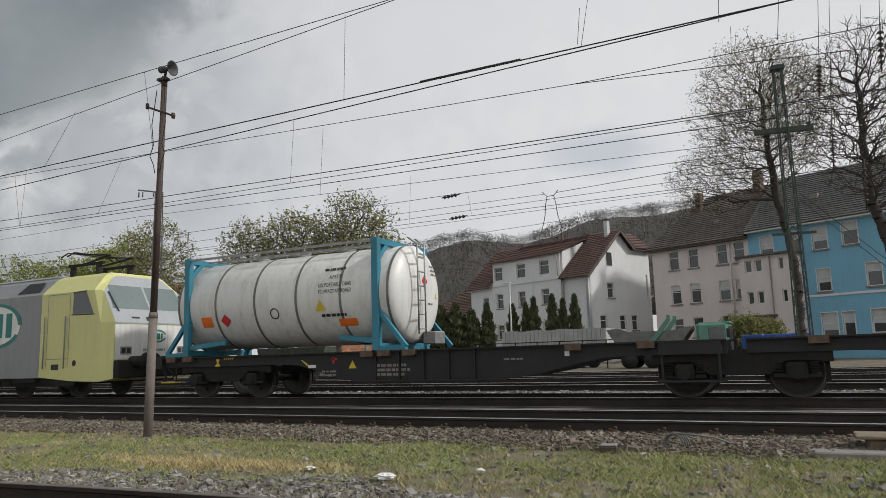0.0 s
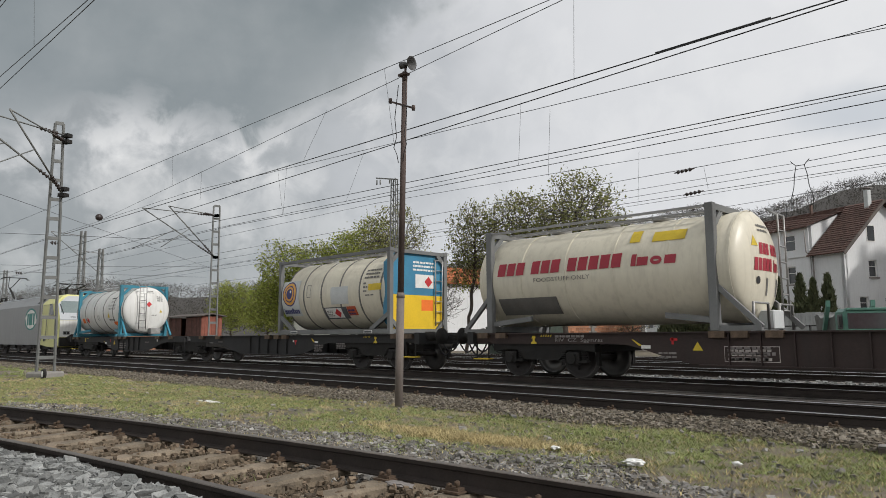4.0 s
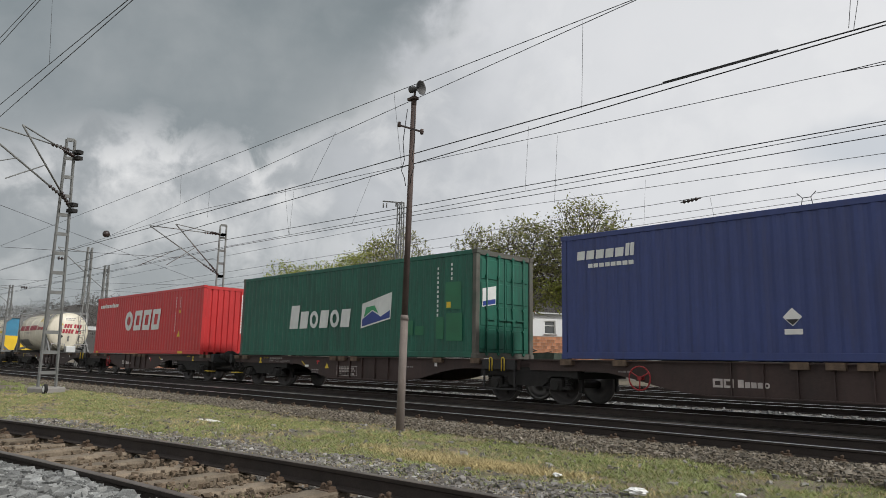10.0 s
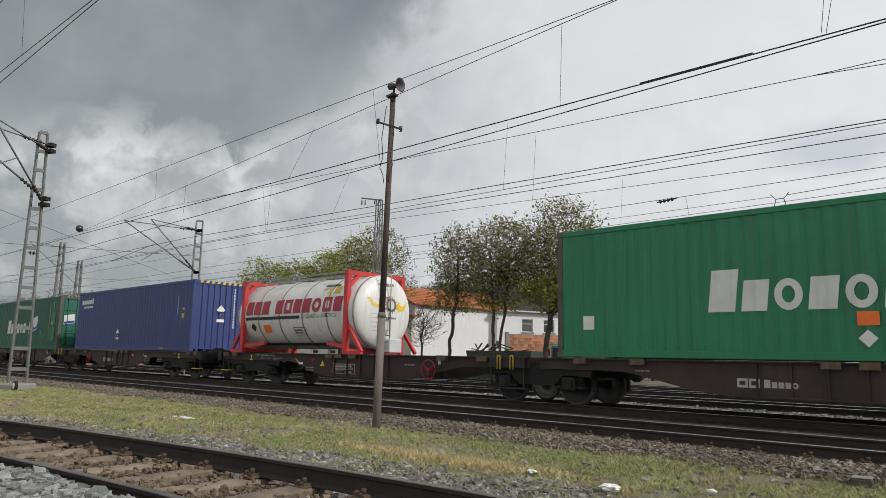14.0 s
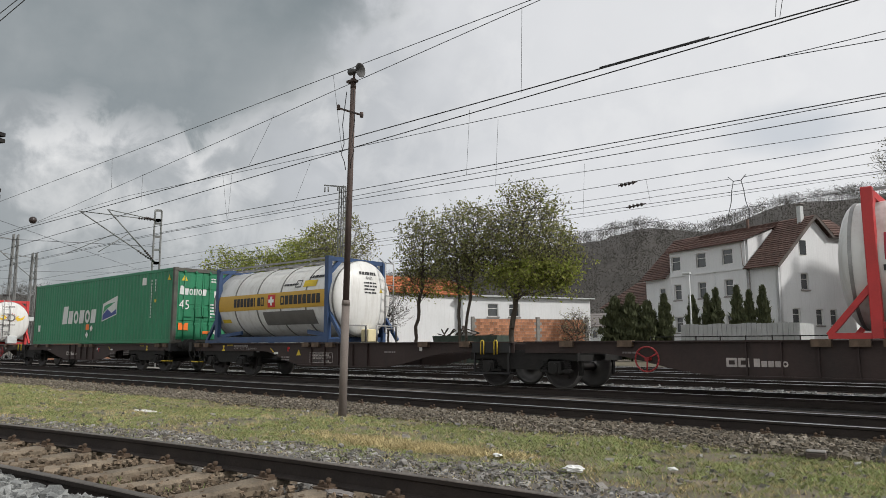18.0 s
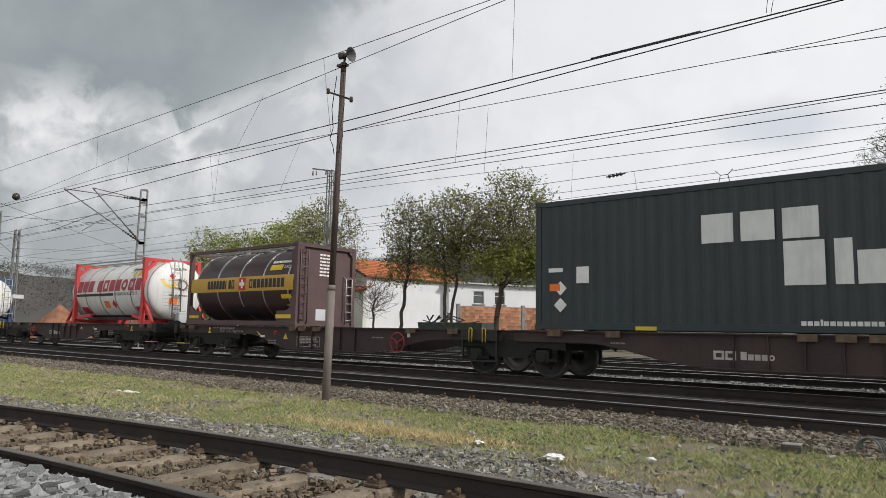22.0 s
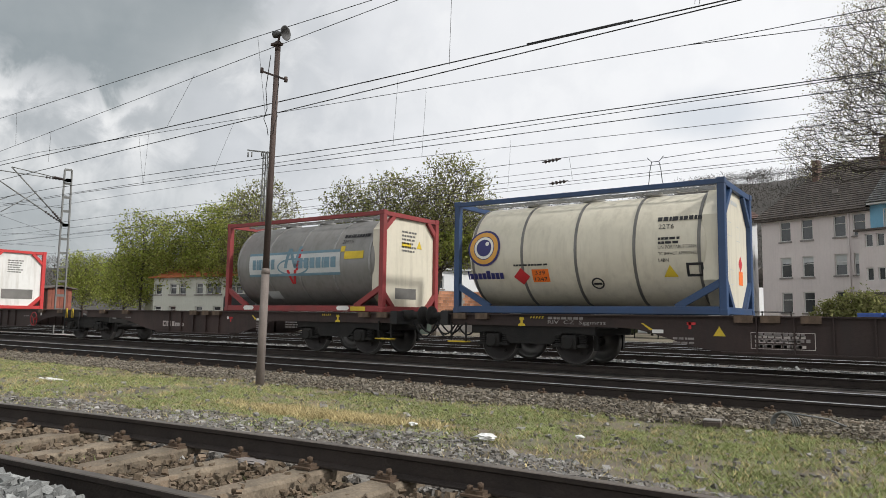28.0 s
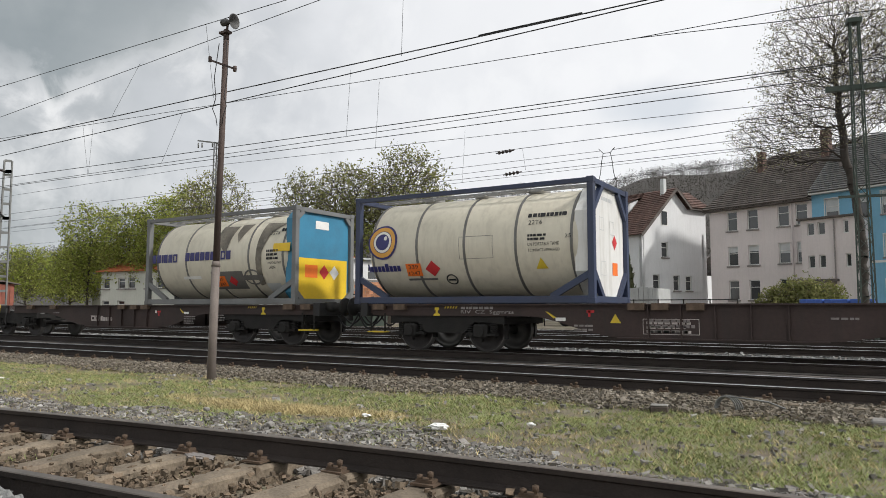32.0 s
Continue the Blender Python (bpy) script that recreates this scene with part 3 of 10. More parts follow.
def wagon(k, first=False):
    xc, xa, xe = 0.0, 15.07, 30.15
    paint = M["wagon_black"] if first else M["wagon"]
    w = on_train("container_wagon", 14.6 + 30.15 * k - (0.55 if first else 0.0), ("black" if first else "dark brown") + " articulated container wagon on three bogies", "wagon", "wagons of the freight train")
    share_frames = CACHE.setdefault(("frames", first), [])
    if not share_frames:
        a = finish("underframe", unit_frame(0.75, xa - 0.16, 6.9, xa - 4.5, 5.0, xa - 2.0), paint)
        b = finish("underframe", unit_frame(xa + 0.16, xe - 0.75, xa + 4.5, xe - 6.9, xa + 2.0, xe - 5.0), paint)
        share_frames += [a.data, b.data]
        for o in (a, b):
            bpy.data.objects.remove(o)
    for me in share_frames:
        share("underframe", me, w)
    for bx in (2.9, xa, xe - 2.9):
        bg_ = share("bogie", BOGIE, w, pose(bx, 0, 0))
        for ax in (-0.925, 0.925):
            WHEELS.append((share("wheelset", WHEELSET, bg_, pose(ax, 0, 0.46)), ax))
    # buffers, couplings, hoses
    for end, d in ((0.75, -1), (xe - 0.75, 1)):
        box_me = CACHE.get(("beam", d))
        if not box_me:
            bm = nbox(-0.10, 0.10, -1.25, 1.25, 0.78, 1.10)
            o = finish("headstock", bm, M["wagon_black"])
            box_me = CACHE[("beam", d)] = o.data
            bpy.data.objects.remove(o)
            bm = bmesh.new()
            revolve(bm, [(0, 0.0), (0, 0.13), (0.30 * d, 0.13), (0.30 * d, 0.09), (0.60 * d, 0.09), (0.60 * d, 0.225), (0.64 * d, 0.225), (0.655 * d, 0.0)][:: 1 if d > 0 else -1], "x", 18)
            o = finish("buffer", bm, M["bogie"])
            CACHE[("buffer", d)] = o.data
            bpy.data.objects.remove(o)
            bm = bmesh.new()
            beam(bm, (0, 0, 1.0), (0.7 * d, 0, 0.93), 0.09, 0.12)
            for y in (-0.09, 0.09):
                beam(bm, (0.1 * d, y, 0.98), (0.72 * d, y, 0.85), 0.04, 0.06)
            o = finish("coupling", bm, M["bogie"])
            CACHE[("coupling", d)] = o.data
            bpy.data.objects.remove(o)
            for n_, (y, sag) in enumerate(((-0.5, 0.5), (0.42, 0.42), (-0.3, 0.36))):
                bm = bmesh.new()
                polyline(bm, [Vector((0.05 * d + 0.72 * d * i / 8, y, 0.86 - sag * math.sin(math.pi * i / 8) * 0.8)) for i in range(9)], 0.022)
                o = finish("brake_hose", bm, M["rubber"])
                CACHE[("hose", d, n_)] = o.data
                bpy.data.objects.remove(o)
        share("headstock", box_me, w, pose(end, 0, 0))
        for y in (-0.87, 0.87):
            share("buffer", CACHE[("buffer", d)], w, pose(end, y, 1.0))
        share("coupling", CACHE[("coupling", d)], w, pose(end, 0, 0))
        for n_ in range(3):
            share("brake_hose", CACHE[("hose", d, n_)], w, pose(end, 0, 0))
        # shunter's step
        bm = CACHE.get("step")
        if not bm:
            b2 = bmesh.new()
            for x in (-0.2, 0.2):
                beam(b2, (x, -1.15, 0.85), (x, -1.15, 0.42), 0.04, 0.02)
            box(b2, -0.24, 0.24, -1.25, -1.02, 0.40, 0.43, 1)
            o = finish("foot_step", b2, [M["bogie"], M["yellow"]])
            bm = CACHE["step"] = o.data
            bpy.data.objects.remove(o)
        share("foot_step", bm, w, pose(end - d * 0.35, 0, 0))
    # yellow grab irons and step board at the joint
    for gx in (() if first else (xa - 1.0, xa - 0.6)):
        me = CACHE.get("grab")
        if not me:
            b2 = bmesh.new()
            pts = [(-0.045, -1.24, 0.76), (-0.045, -1.24, 1.06), (-0.02, -1.24, 1.09), (0.02, -1.24, 1.09), (0.045, -1.24, 1.06), (0.045, -1.24, 0.76)]
            polyline(b2, [Vector(p) for p in pts], 0.015)
            o = finish("grab_iron", b2, M["yellow"])
            me = CACHE["grab"] = o.data
            bpy.data.objects.remove(o)
        share("grab_iron", me, w, pose(gx, 0, 0), "yellow painted grab iron")
    me = CACHE.get("board")
    if not me:
        b2 = bmesh.new()
        box(b2, -0.6, 0.6, -1.22, -0.95, 0.30, 0.34)
        for x in (-0.5, 0.5):
            box(b2, x - 0.02, x + 0.02, -1.16, -1.12, 0.34, 0.85)
        box(b2, -0.55, 0.55, -1.19, -1.1, 0.80, 1.03)
        o = finish("joint_step", b2, M["wagon_black"])
        me = CACHE["board"] = o.data
        bpy.data.objects.remove(o)
    share("joint_step", me, w, pose(xa - 0.8, 0, 0))
    # container spigots and pads along the deck edge
    me = CACHE.get("pad")
    if not me:
        b2 = nbox(-0.16, 0.16, -1.235, -1.05, DECK - 0.13, DECK + 0.004)
        o = finish("spigot_bracket", b2, M["pad"])
        me = CACHE["pad"] = o.data
        bpy.data.objects.remove(o)
    for px in (1.15, 1.75, 7.3, 7.75, 8.4, 12.1, 13.5, xa + 1.3, xa + 2.7, xa + 6.4, xa + 7.0, xa + 7.5, xe - 1.75, xe - 1.15):
        share("spigot_bracket", me, w, pose(px, 0, 0))
    # hand-brake wheel
    hx = xa + 3.2 if k in (0, 1, 3) else xa - 3.4
    me = CACHE.get("handwheel")
    if not me:
        b2 = bmesh.new()
        for i in range(20):
            a, b = 2 * math.pi * i / 20, 2 * math.pi * (i + 1) / 20
            tube(b2, (0.25 * math.cos(a), -1.25, 0.25 * math.sin(a)), (0.25 * math.cos(b), -1.25, 0.25 * math.sin(b)), 0.018, n=6)
        for i in range(3):
            a = 2 * math.pi * i / 3 + 0.5
            tube(b2, (0, -1.24, 0), (0.25 * math.cos(a), -1.25, 0.25 * math.sin(a)), 0.016, n=6)
        tube(b2, (0, -1.08, 0), (0, -1.27, 0), 0.045, n=10)
        o = finish("handbrake_wheel", b2, M["wheelred"])
        me = CACHE["handwheel"] = o.data
        bpy.data.objects.remove(o)
    if not first:
        share("handbrake_wheel", me, w, pose(hx, 0, 0.69), "dull red three-spoked handwheel")
    # markings, shared by all wagons
    put = on_side(-1.112, 0.006)
    edge = on_side(-1.20, 0.004)
    kinds = CACHE.get("marks")
    if not kinds:
        kinds = []

        def keep(name, polys, m, pl=put):
            run_ = []
            for q in sorted(polys, key=lambda q: min(a for a, b in q)) + [None]:  # one mesh for each place along the sill
                if run_ and (q is None or min(a for a, b in q) > max(a for r in run_ for a, b in r) + 0.3):
                    o = decal(name, run_, m, None, pl)
                    kinds.append((name, o.data))
                    bpy.data.objects.remove(o)
                    run_ = []
                if q:
                    run_.append(q)
        c = xa + 5.35
        keep("owner_sign", hollow(c - 0.62, 0.56, 0.20, 0.17, 0.045) + hollow(c - 0.40, 0.56, 0.20, 0.17, 0.045) + blocks(c - 0.12, 0.57, 0.62, 0.15, "Hxxxo"), M["greymark_light"])
        keep("small_print", lines(6.0, 0.52, 0.55, 0.16, 2, 0.5, 3) + lines(7.5, 0.50, 0.9, 0.3, 3, 0.6, 5) + lines(10.6, 0.78, 0.5, 0.06, 1, 0.6, 8) + lines(xa + 2.6, 0.80, 0.4, 0.06, 1, 0.6, 4) + lines(xa + 9.2, 0.52, 0.5, 0.25, 4, 0.5, 9) + lines(xa + 10.4, 0.62, 0.6, 0.2, 3, 0.5, 10), M["greymark"])
        keep("load_table", hollow(7.4, 0.47, 1.05, 0.30, 0.012) + lines(7.47, 0.50, 0.9, 0.25, 3, 0.6, 6), M["greymark_light"])
        keep("type_lettering", lettering("RIV  CZ  Sggmrss", 3.35, 0.83, 1.3, 0.10) + lines(3.35, 0.95, 1.1, 0.07, 1, 0.8, 12), M["greymark_mid"])
        keep("hitch_mark", [[(u - 0.09, 0.80), (u + 0.09, 0.80), (u + 0.08, 0.84), (u + 0.03, 0.86), (u + 0.03, 0.93), (u - 0.03, 0.93), (u - 0.03, 0.86), (u - 0.08, 0.84)] for u in (2.72, xe - 2.72)] + [[(u - 0.06, 0.93), (u + 0.06, 0.93), (u + 0.05, 0.99), (u - 0.05, 0.99)] for u in (2.72, xe - 2.72)], M["yellow"])
        keep("hazard_stripes", [rect(2.92 + 0.07 * i, 0.965, 0.035, 0.05, 0.5) for i in range(5)] + [rect(xe - 3.3 + 0.07 * i, 0.965, 0.035, 0.05, 0.5) for i in range(5)], M["yellow"])
        keep("warning_triangle", [[(6.75, 0.68), (6.97, 0.68), (6.86, 0.86)]], M["yellow"])
        keep("brake_lever", [[(5.38, 0.90), (5.42, 0.90), (5.62, 0.78), (5.56, 0.76)], [(xa + 9.0, 0.95), (xa + 9.04, 0.95), (xa + 9.2, 0.84), (xa + 9.14, 0.82)]], M["yellow"])
        keep("lever_plate", [rect(5.60, 0.71, 0.22, 0.07), rect(xa + 9.2, 0.80, 0.2, 0.06), rect(11.9, 0.83, 0.10, 0.1), rect(xa + 7.9, 0.82, 0.08, 0.08)], M["white"])
        keep("brake_sign", [rect(6.3, 0.80, 0.05, 0.14), rect(6.27, 0.88, 0.16, 0.05), rect(xa + 8.05, 0.74, 0.05, 0.14), rect(xa + 8.0, 0.84, 0.16, 0.05)], M["redmark"])
    for name, me in kinds:
        if first and name in ("owner_sign", "type_lettering", "load_table"):
            continue
        share(name, me, w)
    return w


CACHE = {}
M["greymark_mid"] = mat("worn_grey_lettering", (0.28, 0.26, 0.25), 0.7, 0, 0.3, 6)
M["greymark_light"] = mat("pale_lettering", (0.42, 0.38, 0.36), 0.7, 0, 0.25, 6)
for k in range(-1, 8):
    wagon(k, k == -1)


# -- box containers --
def corrugated(bm, L, H, y, d, pitch=0.278, depth=0.022, z0=0.16, z1=None, x0=0.16):
    """A side sheet of upright folds; d: which way is outward."""
    z1 = z1 or H - 0.12
    xs = []
    x = x0
    while x < L - x0 - pitch * 0.5:
        for f, o in ((0.0, 0), (0.26, 0), (0.5, 1), (0.76, 1)):
            xs.append((x + f * pitch, o))
        x += pitch
    xs.append((L - x0, 0))
    prev = None
    for px, o in xs:
        yy = y - d * depth * o
        a, b = bm.verts.new((px, yy, z0)), bm.verts.new((px, yy, z1))
        if prev:
            bm.faces.new((prev[0], a, b, prev[1]) if d < 0 else (a, prev[0], prev[1], b))
        prev = (a, b)
    return bm


def box_container(x, L, H, paint, label, doors=True, posts=None, group="box containers"):
    rails, posts = paint, posts or paint
    c = on_train("shipping_container", x, label, "container", group)
    z0, hw = DECK + 0.005, 1.219
    body = pose(0, 0, z0)

    def p(name, bm, m, lab=""):
        o = part(name, bm, m, c, lab)
        o.matrix_basis = body
        return o
    for s, nm in ((-1, "side_panel"), (1, "side_panel")):
        p(nm, corrugated(bmesh.new(), L, H, s * (hw - 0.012), s), paint)
    p("roof", nbox(0.05, L - 0.05, -hw + 0.03, hw - 0.03, H - 0.06, H - 0.02), rails)
    p("floor", nbox(0.05, L - 0.05, -hw + 0.04, hw - 0.04, 0.12, 0.16), M["bogie"])
    for s in (-1, 1):
        ya, yb = sorted((s * (hw - 0.07), s * (hw - 0.002)))
        p("top_rail", nbox(0.14, L - 0.14, ya, yb, H - 0.13, H - 0.01, bevel=0.008), rails)
        bm = nbox(0.14, L - 0.14, ya, yb, 0.015, 0.165, bevel=0.008)
        p("bottom_rail", bm, rails)
        for e in (0, L):
            xa_, xb_ = (0.0, 0.15) if e == 0 else (L - 0.15, L)
            p("corner_post", nbox(xa_ + 0.006, xb_ - 0.006, *sorted((s * (hw - 0.16), s * (hw - 0.004))), 0.11, H - 0.11, bevel=0.012), posts)
            for zz in (0, H - 0.118):
                p("corner_casting", nbox(xa_ - 0.01, xb_ + 0.02, *sorted((s * (hw - 0.162), s * (hw + 0.004))), zz, zz + 0.118, bevel=0.01), posts)
    # far end, plain folds; near end doors or folds
    bm = bmesh.new()
    if not doors:  # one folded sheet
        w, prev = (2 * hw - 0.32) / 8, None
        for i in range(8):
            for f, o in ((0.0, 0), (0.6, 0), (0.7, 1), (0.9, 1)):
                q = [bm.verts.new((L - 0.015 - 0.045 * o, -hw + 0.16 + (i + f) * w, z)) for z in (0.16, H - 0.14)]
                if prev:
                    bm.faces.new((prev[0], q[0], q[1], prev[1]))
                prev = q
        q = [bm.verts.new((L - 0.015, hw - 0.16, z)) for z in (0.16, H - 0.14)]
        bm.faces.new((prev[0], q[0], q[1], prev[1]))
    if not doors:
        p("end_panel", bm, paint)
        p("end_sill", nbox(L - 0.12, L, -hw + 0.16, hw - 0.16, 0.10, 0.16), rails)
        p("end_header", nbox(L - 0.12, L, -hw + 0.16, hw - 0.16, H - 0.15, H - 0.02), rails)
        bm = bmesh.new()
        for y in (-0.9, -0.55, 0.55, 0.9):
            box(bm, L - 0.11, L - 0.02, y - 0.05, y + 0.05, 0.0, 0.1)
        p("fork_tunnel_web", bm, rails)
    else:
        bm = bmesh.new()
        for s in (-1, 1):
            ya, yb = sorted((s * 0.012, s * (hw - 0.165)))
            d_ = bmesh.new()
            box(d_, L - 0.09, L - 0.05, ya, yb, 0.14, H - 0.14)
            for i in range(4):
                za = 0.20 + i * (H - 0.4) / 4
                box(d_, L - 0.055, L - 0.03, ya + 0.06, yb - 0.06, za + 0.04, za + (H - 0.4) / 4 - 0.05, bevel=0.012)
            p("door_leaf", d_, paint)
            for yy in (s * 0.30, s * 0.78):
                b = bmesh.new()
                tube(b, (L - 0.005, yy, 0.06), (L - 0.005, yy, H - 0.08), 0.02, n=8)
                for zz in (0.12, 0.75, 1.35, H - 0.7, H - 0.14):
                    box(b, L - 0.05, L + 0.02, yy - 0.05, yy + 0.05, zz - 0.03, zz + 0.03)
                box(b, L - 0.01, L + 0.025, *sorted((yy, yy - s * 0.32)), 1.02, 1.06)
                p("lock_rod", b, rails)
        p("end_sill", nbox(L - 0.12, L - 0.01, -hw + 0.16, hw - 0.16, 0.0, 0.14), posts)
        p("end_header", nbox(L - 0.12, L - 0.01, -hw + 0.16, hw - 0.16, H - 0.14, H - 0.01), posts)
    p("rear_panel", nbox(0.03, 0.06, -hw + 0.16, hw - 0.16, 0.12, H - 0.12), paint)

    layer = [0]

    def side(name, polys, m, lab=""):
        layer[0] += 1
        return decal(name, [[(a, b + z0) for a, b in q] for q in polys], m, c, on_side(-hw + 0.010 - 0.0015 * layer[0]), label=lab)

    def end(name, polys, m, lab=""):
        layer[0] += 1
        return decal(name, [[(a, b + z0) for a, b in q] for q in polys], m, c, on_end(L - (0.028 if doors else 0.012) + 0.0015 * layer[0]), label=lab)
    c["half"] = L
    return c, side, end


M["c_red"] = mat("container_red", (0.46, 0.022, 0.024), 0.45, 0, 0.09, 0.8, 0.05, 12, (0.24, 0.03, 0.03), 0.5, True)
M["c_green_dark"] = mat("container_dark_green", (0.008, 0.095, 0.062), 0.55, 0, 0.18, 0.7, 0.05, 12, (0.014, 0.036, 0.03), 0.8, True)
M["c_green"] = mat("container_green", (0.014, 0.185, 0.085), 0.5, 0, 0.10, 0.7, 0.05, 12, (0.022, 0.085, 0.05), 0.6, True)
M["c_patch"] = mat("touch_up_green", (0.012, 0.125, 0.055), 0.5, 0, 0.12, 2)
M["c_blue"] = mat("container_blue", (0.028, 0.047, 0.165), 0.5, 0, 0.10, 0.7, 0.05, 12, (0.03, 0.032, 0.075), 0.55, True)
M["c_dark"] = mat("container_blackish_green", (0.017, 0.028, 0.032), 0.5, 0, 0.15, 0.8, 0.05, 12, (0.04, 0.045, 0.042), 0.35, True)
M["brownrail"] = mat("worn_corner_brown", (0.085, 0.08, 0.068), 0.7, 0, 0.3, 3, dirt=(0.02, 0.08, 0.055), dirty=0.7)
M["logo_white"] = mat("worn_white_vinyl", (0.62, 0.64, 0.62), 0.5, 0, 0.08, 3, dirt=(0.35, 0.38, 0.37), dirty=0.55, streak=True)
M["logo_blue"] = mat("logo_blue", (0.02, 0.045, 0.22), 0.5, 0, 0.1, 3)
M["logo_green"] = mat("logo_green", (0.03, 0.25, 0.10), 0.5, 0, 0.1, 3)
M["logo_orange"] = mat("flag_orange", (0.60, 0.22, 0.035), 0.5, 0, 0.12, 3, dirt=(0.35, 0.14, 0.04), dirty=0.5)

tri = lambda u, v, s: [[(u, v), (u + s, v), (u + s / 2, v + s * 0.9)]]
dia = lambda u, v, r: [[(u - r, v), (u, v - r), (u + r, v), (u, v + r)]]

# red forty-foot box
c, side, end = box_container(30.62, 12.192, 2.896, M["c_red"], "red forty-foot box container with large white lettering blocks", doors=False)
side("company_lettering", blocks(3.88, 1.11, 4.25, 0.95, "OBBB", 0.16), M["logo_white"])
side("web_lettering", blocks(0.45, 2.34, 2.45, 0.22, "xxxixxxxixxx", 0.2), M["logo_white"])
side("serial_bars", [rect(9.62, 2.42 - i * 0.13, 0.065, 0.08) for i in range(12) if i not in (4,)] + [rect(10.02, 2.42 - i * 0.13, 0.065, 0.08) for i in range(4)], M["logo_white"])
side("warning_sign", tri(9.92, 0.76, 0.30), M["yellow"])
side("yellow_plate", [rect(0.32, 0.03, 0.28, 0.09), rect(10.1, 0.03, 0.45, 0.10), rect(9.98, 1.78, 0.16, 0.14)], M["yellow"])
end("serial_bars", [rect(0.55, 2.5 - i * 0.13, 0.07, 0.09) for i in range(13)], M["logo_white"])
end("warning_sign", tri(0.62, 0.42, 0.22), M["yellow"])

# dark green forty-foot box
c, side, end = box_container(46.08, 12.192, 2.896, M["c_green_dark"], "dark green forty-foot box container with white script-like blocks", True, M["brownrail"])
side("company_lettering", blocks(3.35, 0.92, 3.5, 0.80, "Hxoxox", 0.12), M["logo_white"])
side("logo_flag", [[(7.35, 0.86), (8.75, 1.12), (8.8, 1.92), (7.4, 1.62)]], M["logo_white"])
side("logo_wave", [[(7.42, 0.92), (8.72, 1.16), (8.72, 1.38), (8.3, 1.2), (7.9, 1.38), (7.42, 1.14)]], M["logo_blue"])
decal("logo_leaf", [[(7.5, 1.2 + 1.071), (7.9, 1.42 + 1.071), (8.2, 1.3 + 1.071), (8.0, 1.55 + 1.071), (7.6, 1.5 + 1.071)]], M["logo_green"], c, on_side(-1.209, 0.016))
side("serial_bars", [rect(10.72, 2.42 - i * 0.13, 0.06, 0.075) for i in range(12)] + [rect(11.25, 2.5 - i * 0.13, 0.06, 0.075) for i in range(4)], M["logo_white"])
side("touch_up_patch", [rect(11.05, 1.3, 0.6, 0.75), rect(11.1, 0.45, 0.6, 0.75), rect(9.4, 0.62, 0.35, 0.42), rect(9.85, 0.62, 0.35, 0.25), rect(10.7, 0.5, 0.3, 0.6)], M["c_patch"])
side("yellow_plate", [rect(11.1, 1.35, 0.16, 0.16)], M["yellow"])
end("logo_flag", [[(-0.95, 1.35), (-0.4, 1.45), (-0.4, 1.95), (-0.95, 1.85)]], M["logo_white"])
end("logo_wave", [[(-0.93, 1.38), (-0.42, 1.47), (-0.42, 1.6), (-0.93, 1.5)]], M["logo_blue"])

# blue forty-foot box
c, side, end = box_container(61.0, 12.192, 2.896, M["c_blue"], "blue forty-foot box container with small white lettering blocks", doors=False)
side("company_lettering", blocks(0.45, 2.28, 1.5, 0.28, "xxxxxii", 0.1) + blocks(0.75, 2.08, 1.2, 0.13, "xxxxxxxx"), M["logo_white"])
side("corrosive_label", dia(5.15, 0.82, 0.17) + [rect(5.0, 0.5, 0.32, 0.1)], M["white"])
side("corrosive_label_mark", [[(5.03, 0.78), (5.27, 0.78), (5.15, 0.67)]], M["black"])
side("serial_bars", [rect(10.95, 2.2 - i * 0.10, 0.05, 0.07) for i in range(8)], M["logo_white"])
side("yellow_plate", [rect(11.35, 1.35, 0.22, 0.18), rect(11.4, 1.68, 0.16, 0.08), rect(9.5, 0.1, 0.4, 0.04)], M["yellow"])
end("serial_bars", [rect(0.62, 2.55 - i * 0.12, 0.06, 0.08) for i in range(14)], M["logo_white"])
end("corrosive_label", dia(0.05, 1.72, 0.2) + [rect(-0.12, 1.22, 0.34, 0.12)], M["white"])
end("corrosive_label_mark", [[(-0.1, 1.66), (0.2, 1.66), (0.05, 1.53)]], M["black"])
end("hazard_stripes", [rect(-0.95 + i * 0.25, 2.78, 0.12, 0.10, 0.4) for i in range(8)], M["yellow"])

# bright green forty-five-foot box
c, side, end = box_container(90.68, 13.716, 2.896, M["c_green"], "bright green forty-five-foot box container with white script-like blocks", True, M["brownrail"])
side("company_lettering", blocks(3.55, 0.92, 3.6, 0.82, "Hxoxox", 0.12), M["logo_white"])
side("logo_flag", [[(7.7, 0.95), (9.05, 1.22), (9.1, 2.02), (7.75, 1.72)]], M["logo_white"])
side("logo_wave", [[(7.76, 1.0), (9.02, 1.25), (9.02, 1.46), (8.6, 1.3), (8.2, 1.48), (7.76, 1.24)]], M["logo_blue"])
decal("logo_leaf", [[(7.8, 1.3 + 1.071), (8.2, 1.5 + 1.071), (8.9, 1.75 + 1.071), (8.3, 1.7 + 1.071), (7.9, 1.6 + 1.071)]], M["logo_green"], c, on_side(-1.209, 0.016))
side("orange_plate", [rect(6.15, 0.62, 0.34, 0.24)], M["orange"])
side("corrosive_label", dia(6.3, 0.40, 0.15) + dia(6.72, 0.68, 0.15) + [rect(0.7, 0.62, 0.28, 0.3), rect(11.2, 2.32, 0.34, 0.3)], M["white"])
side("warning_sign", tri(13.2, 2.42, 0.24) + [rect(12.25, 1.6, 0.14, 0.12)], M["yellow"])
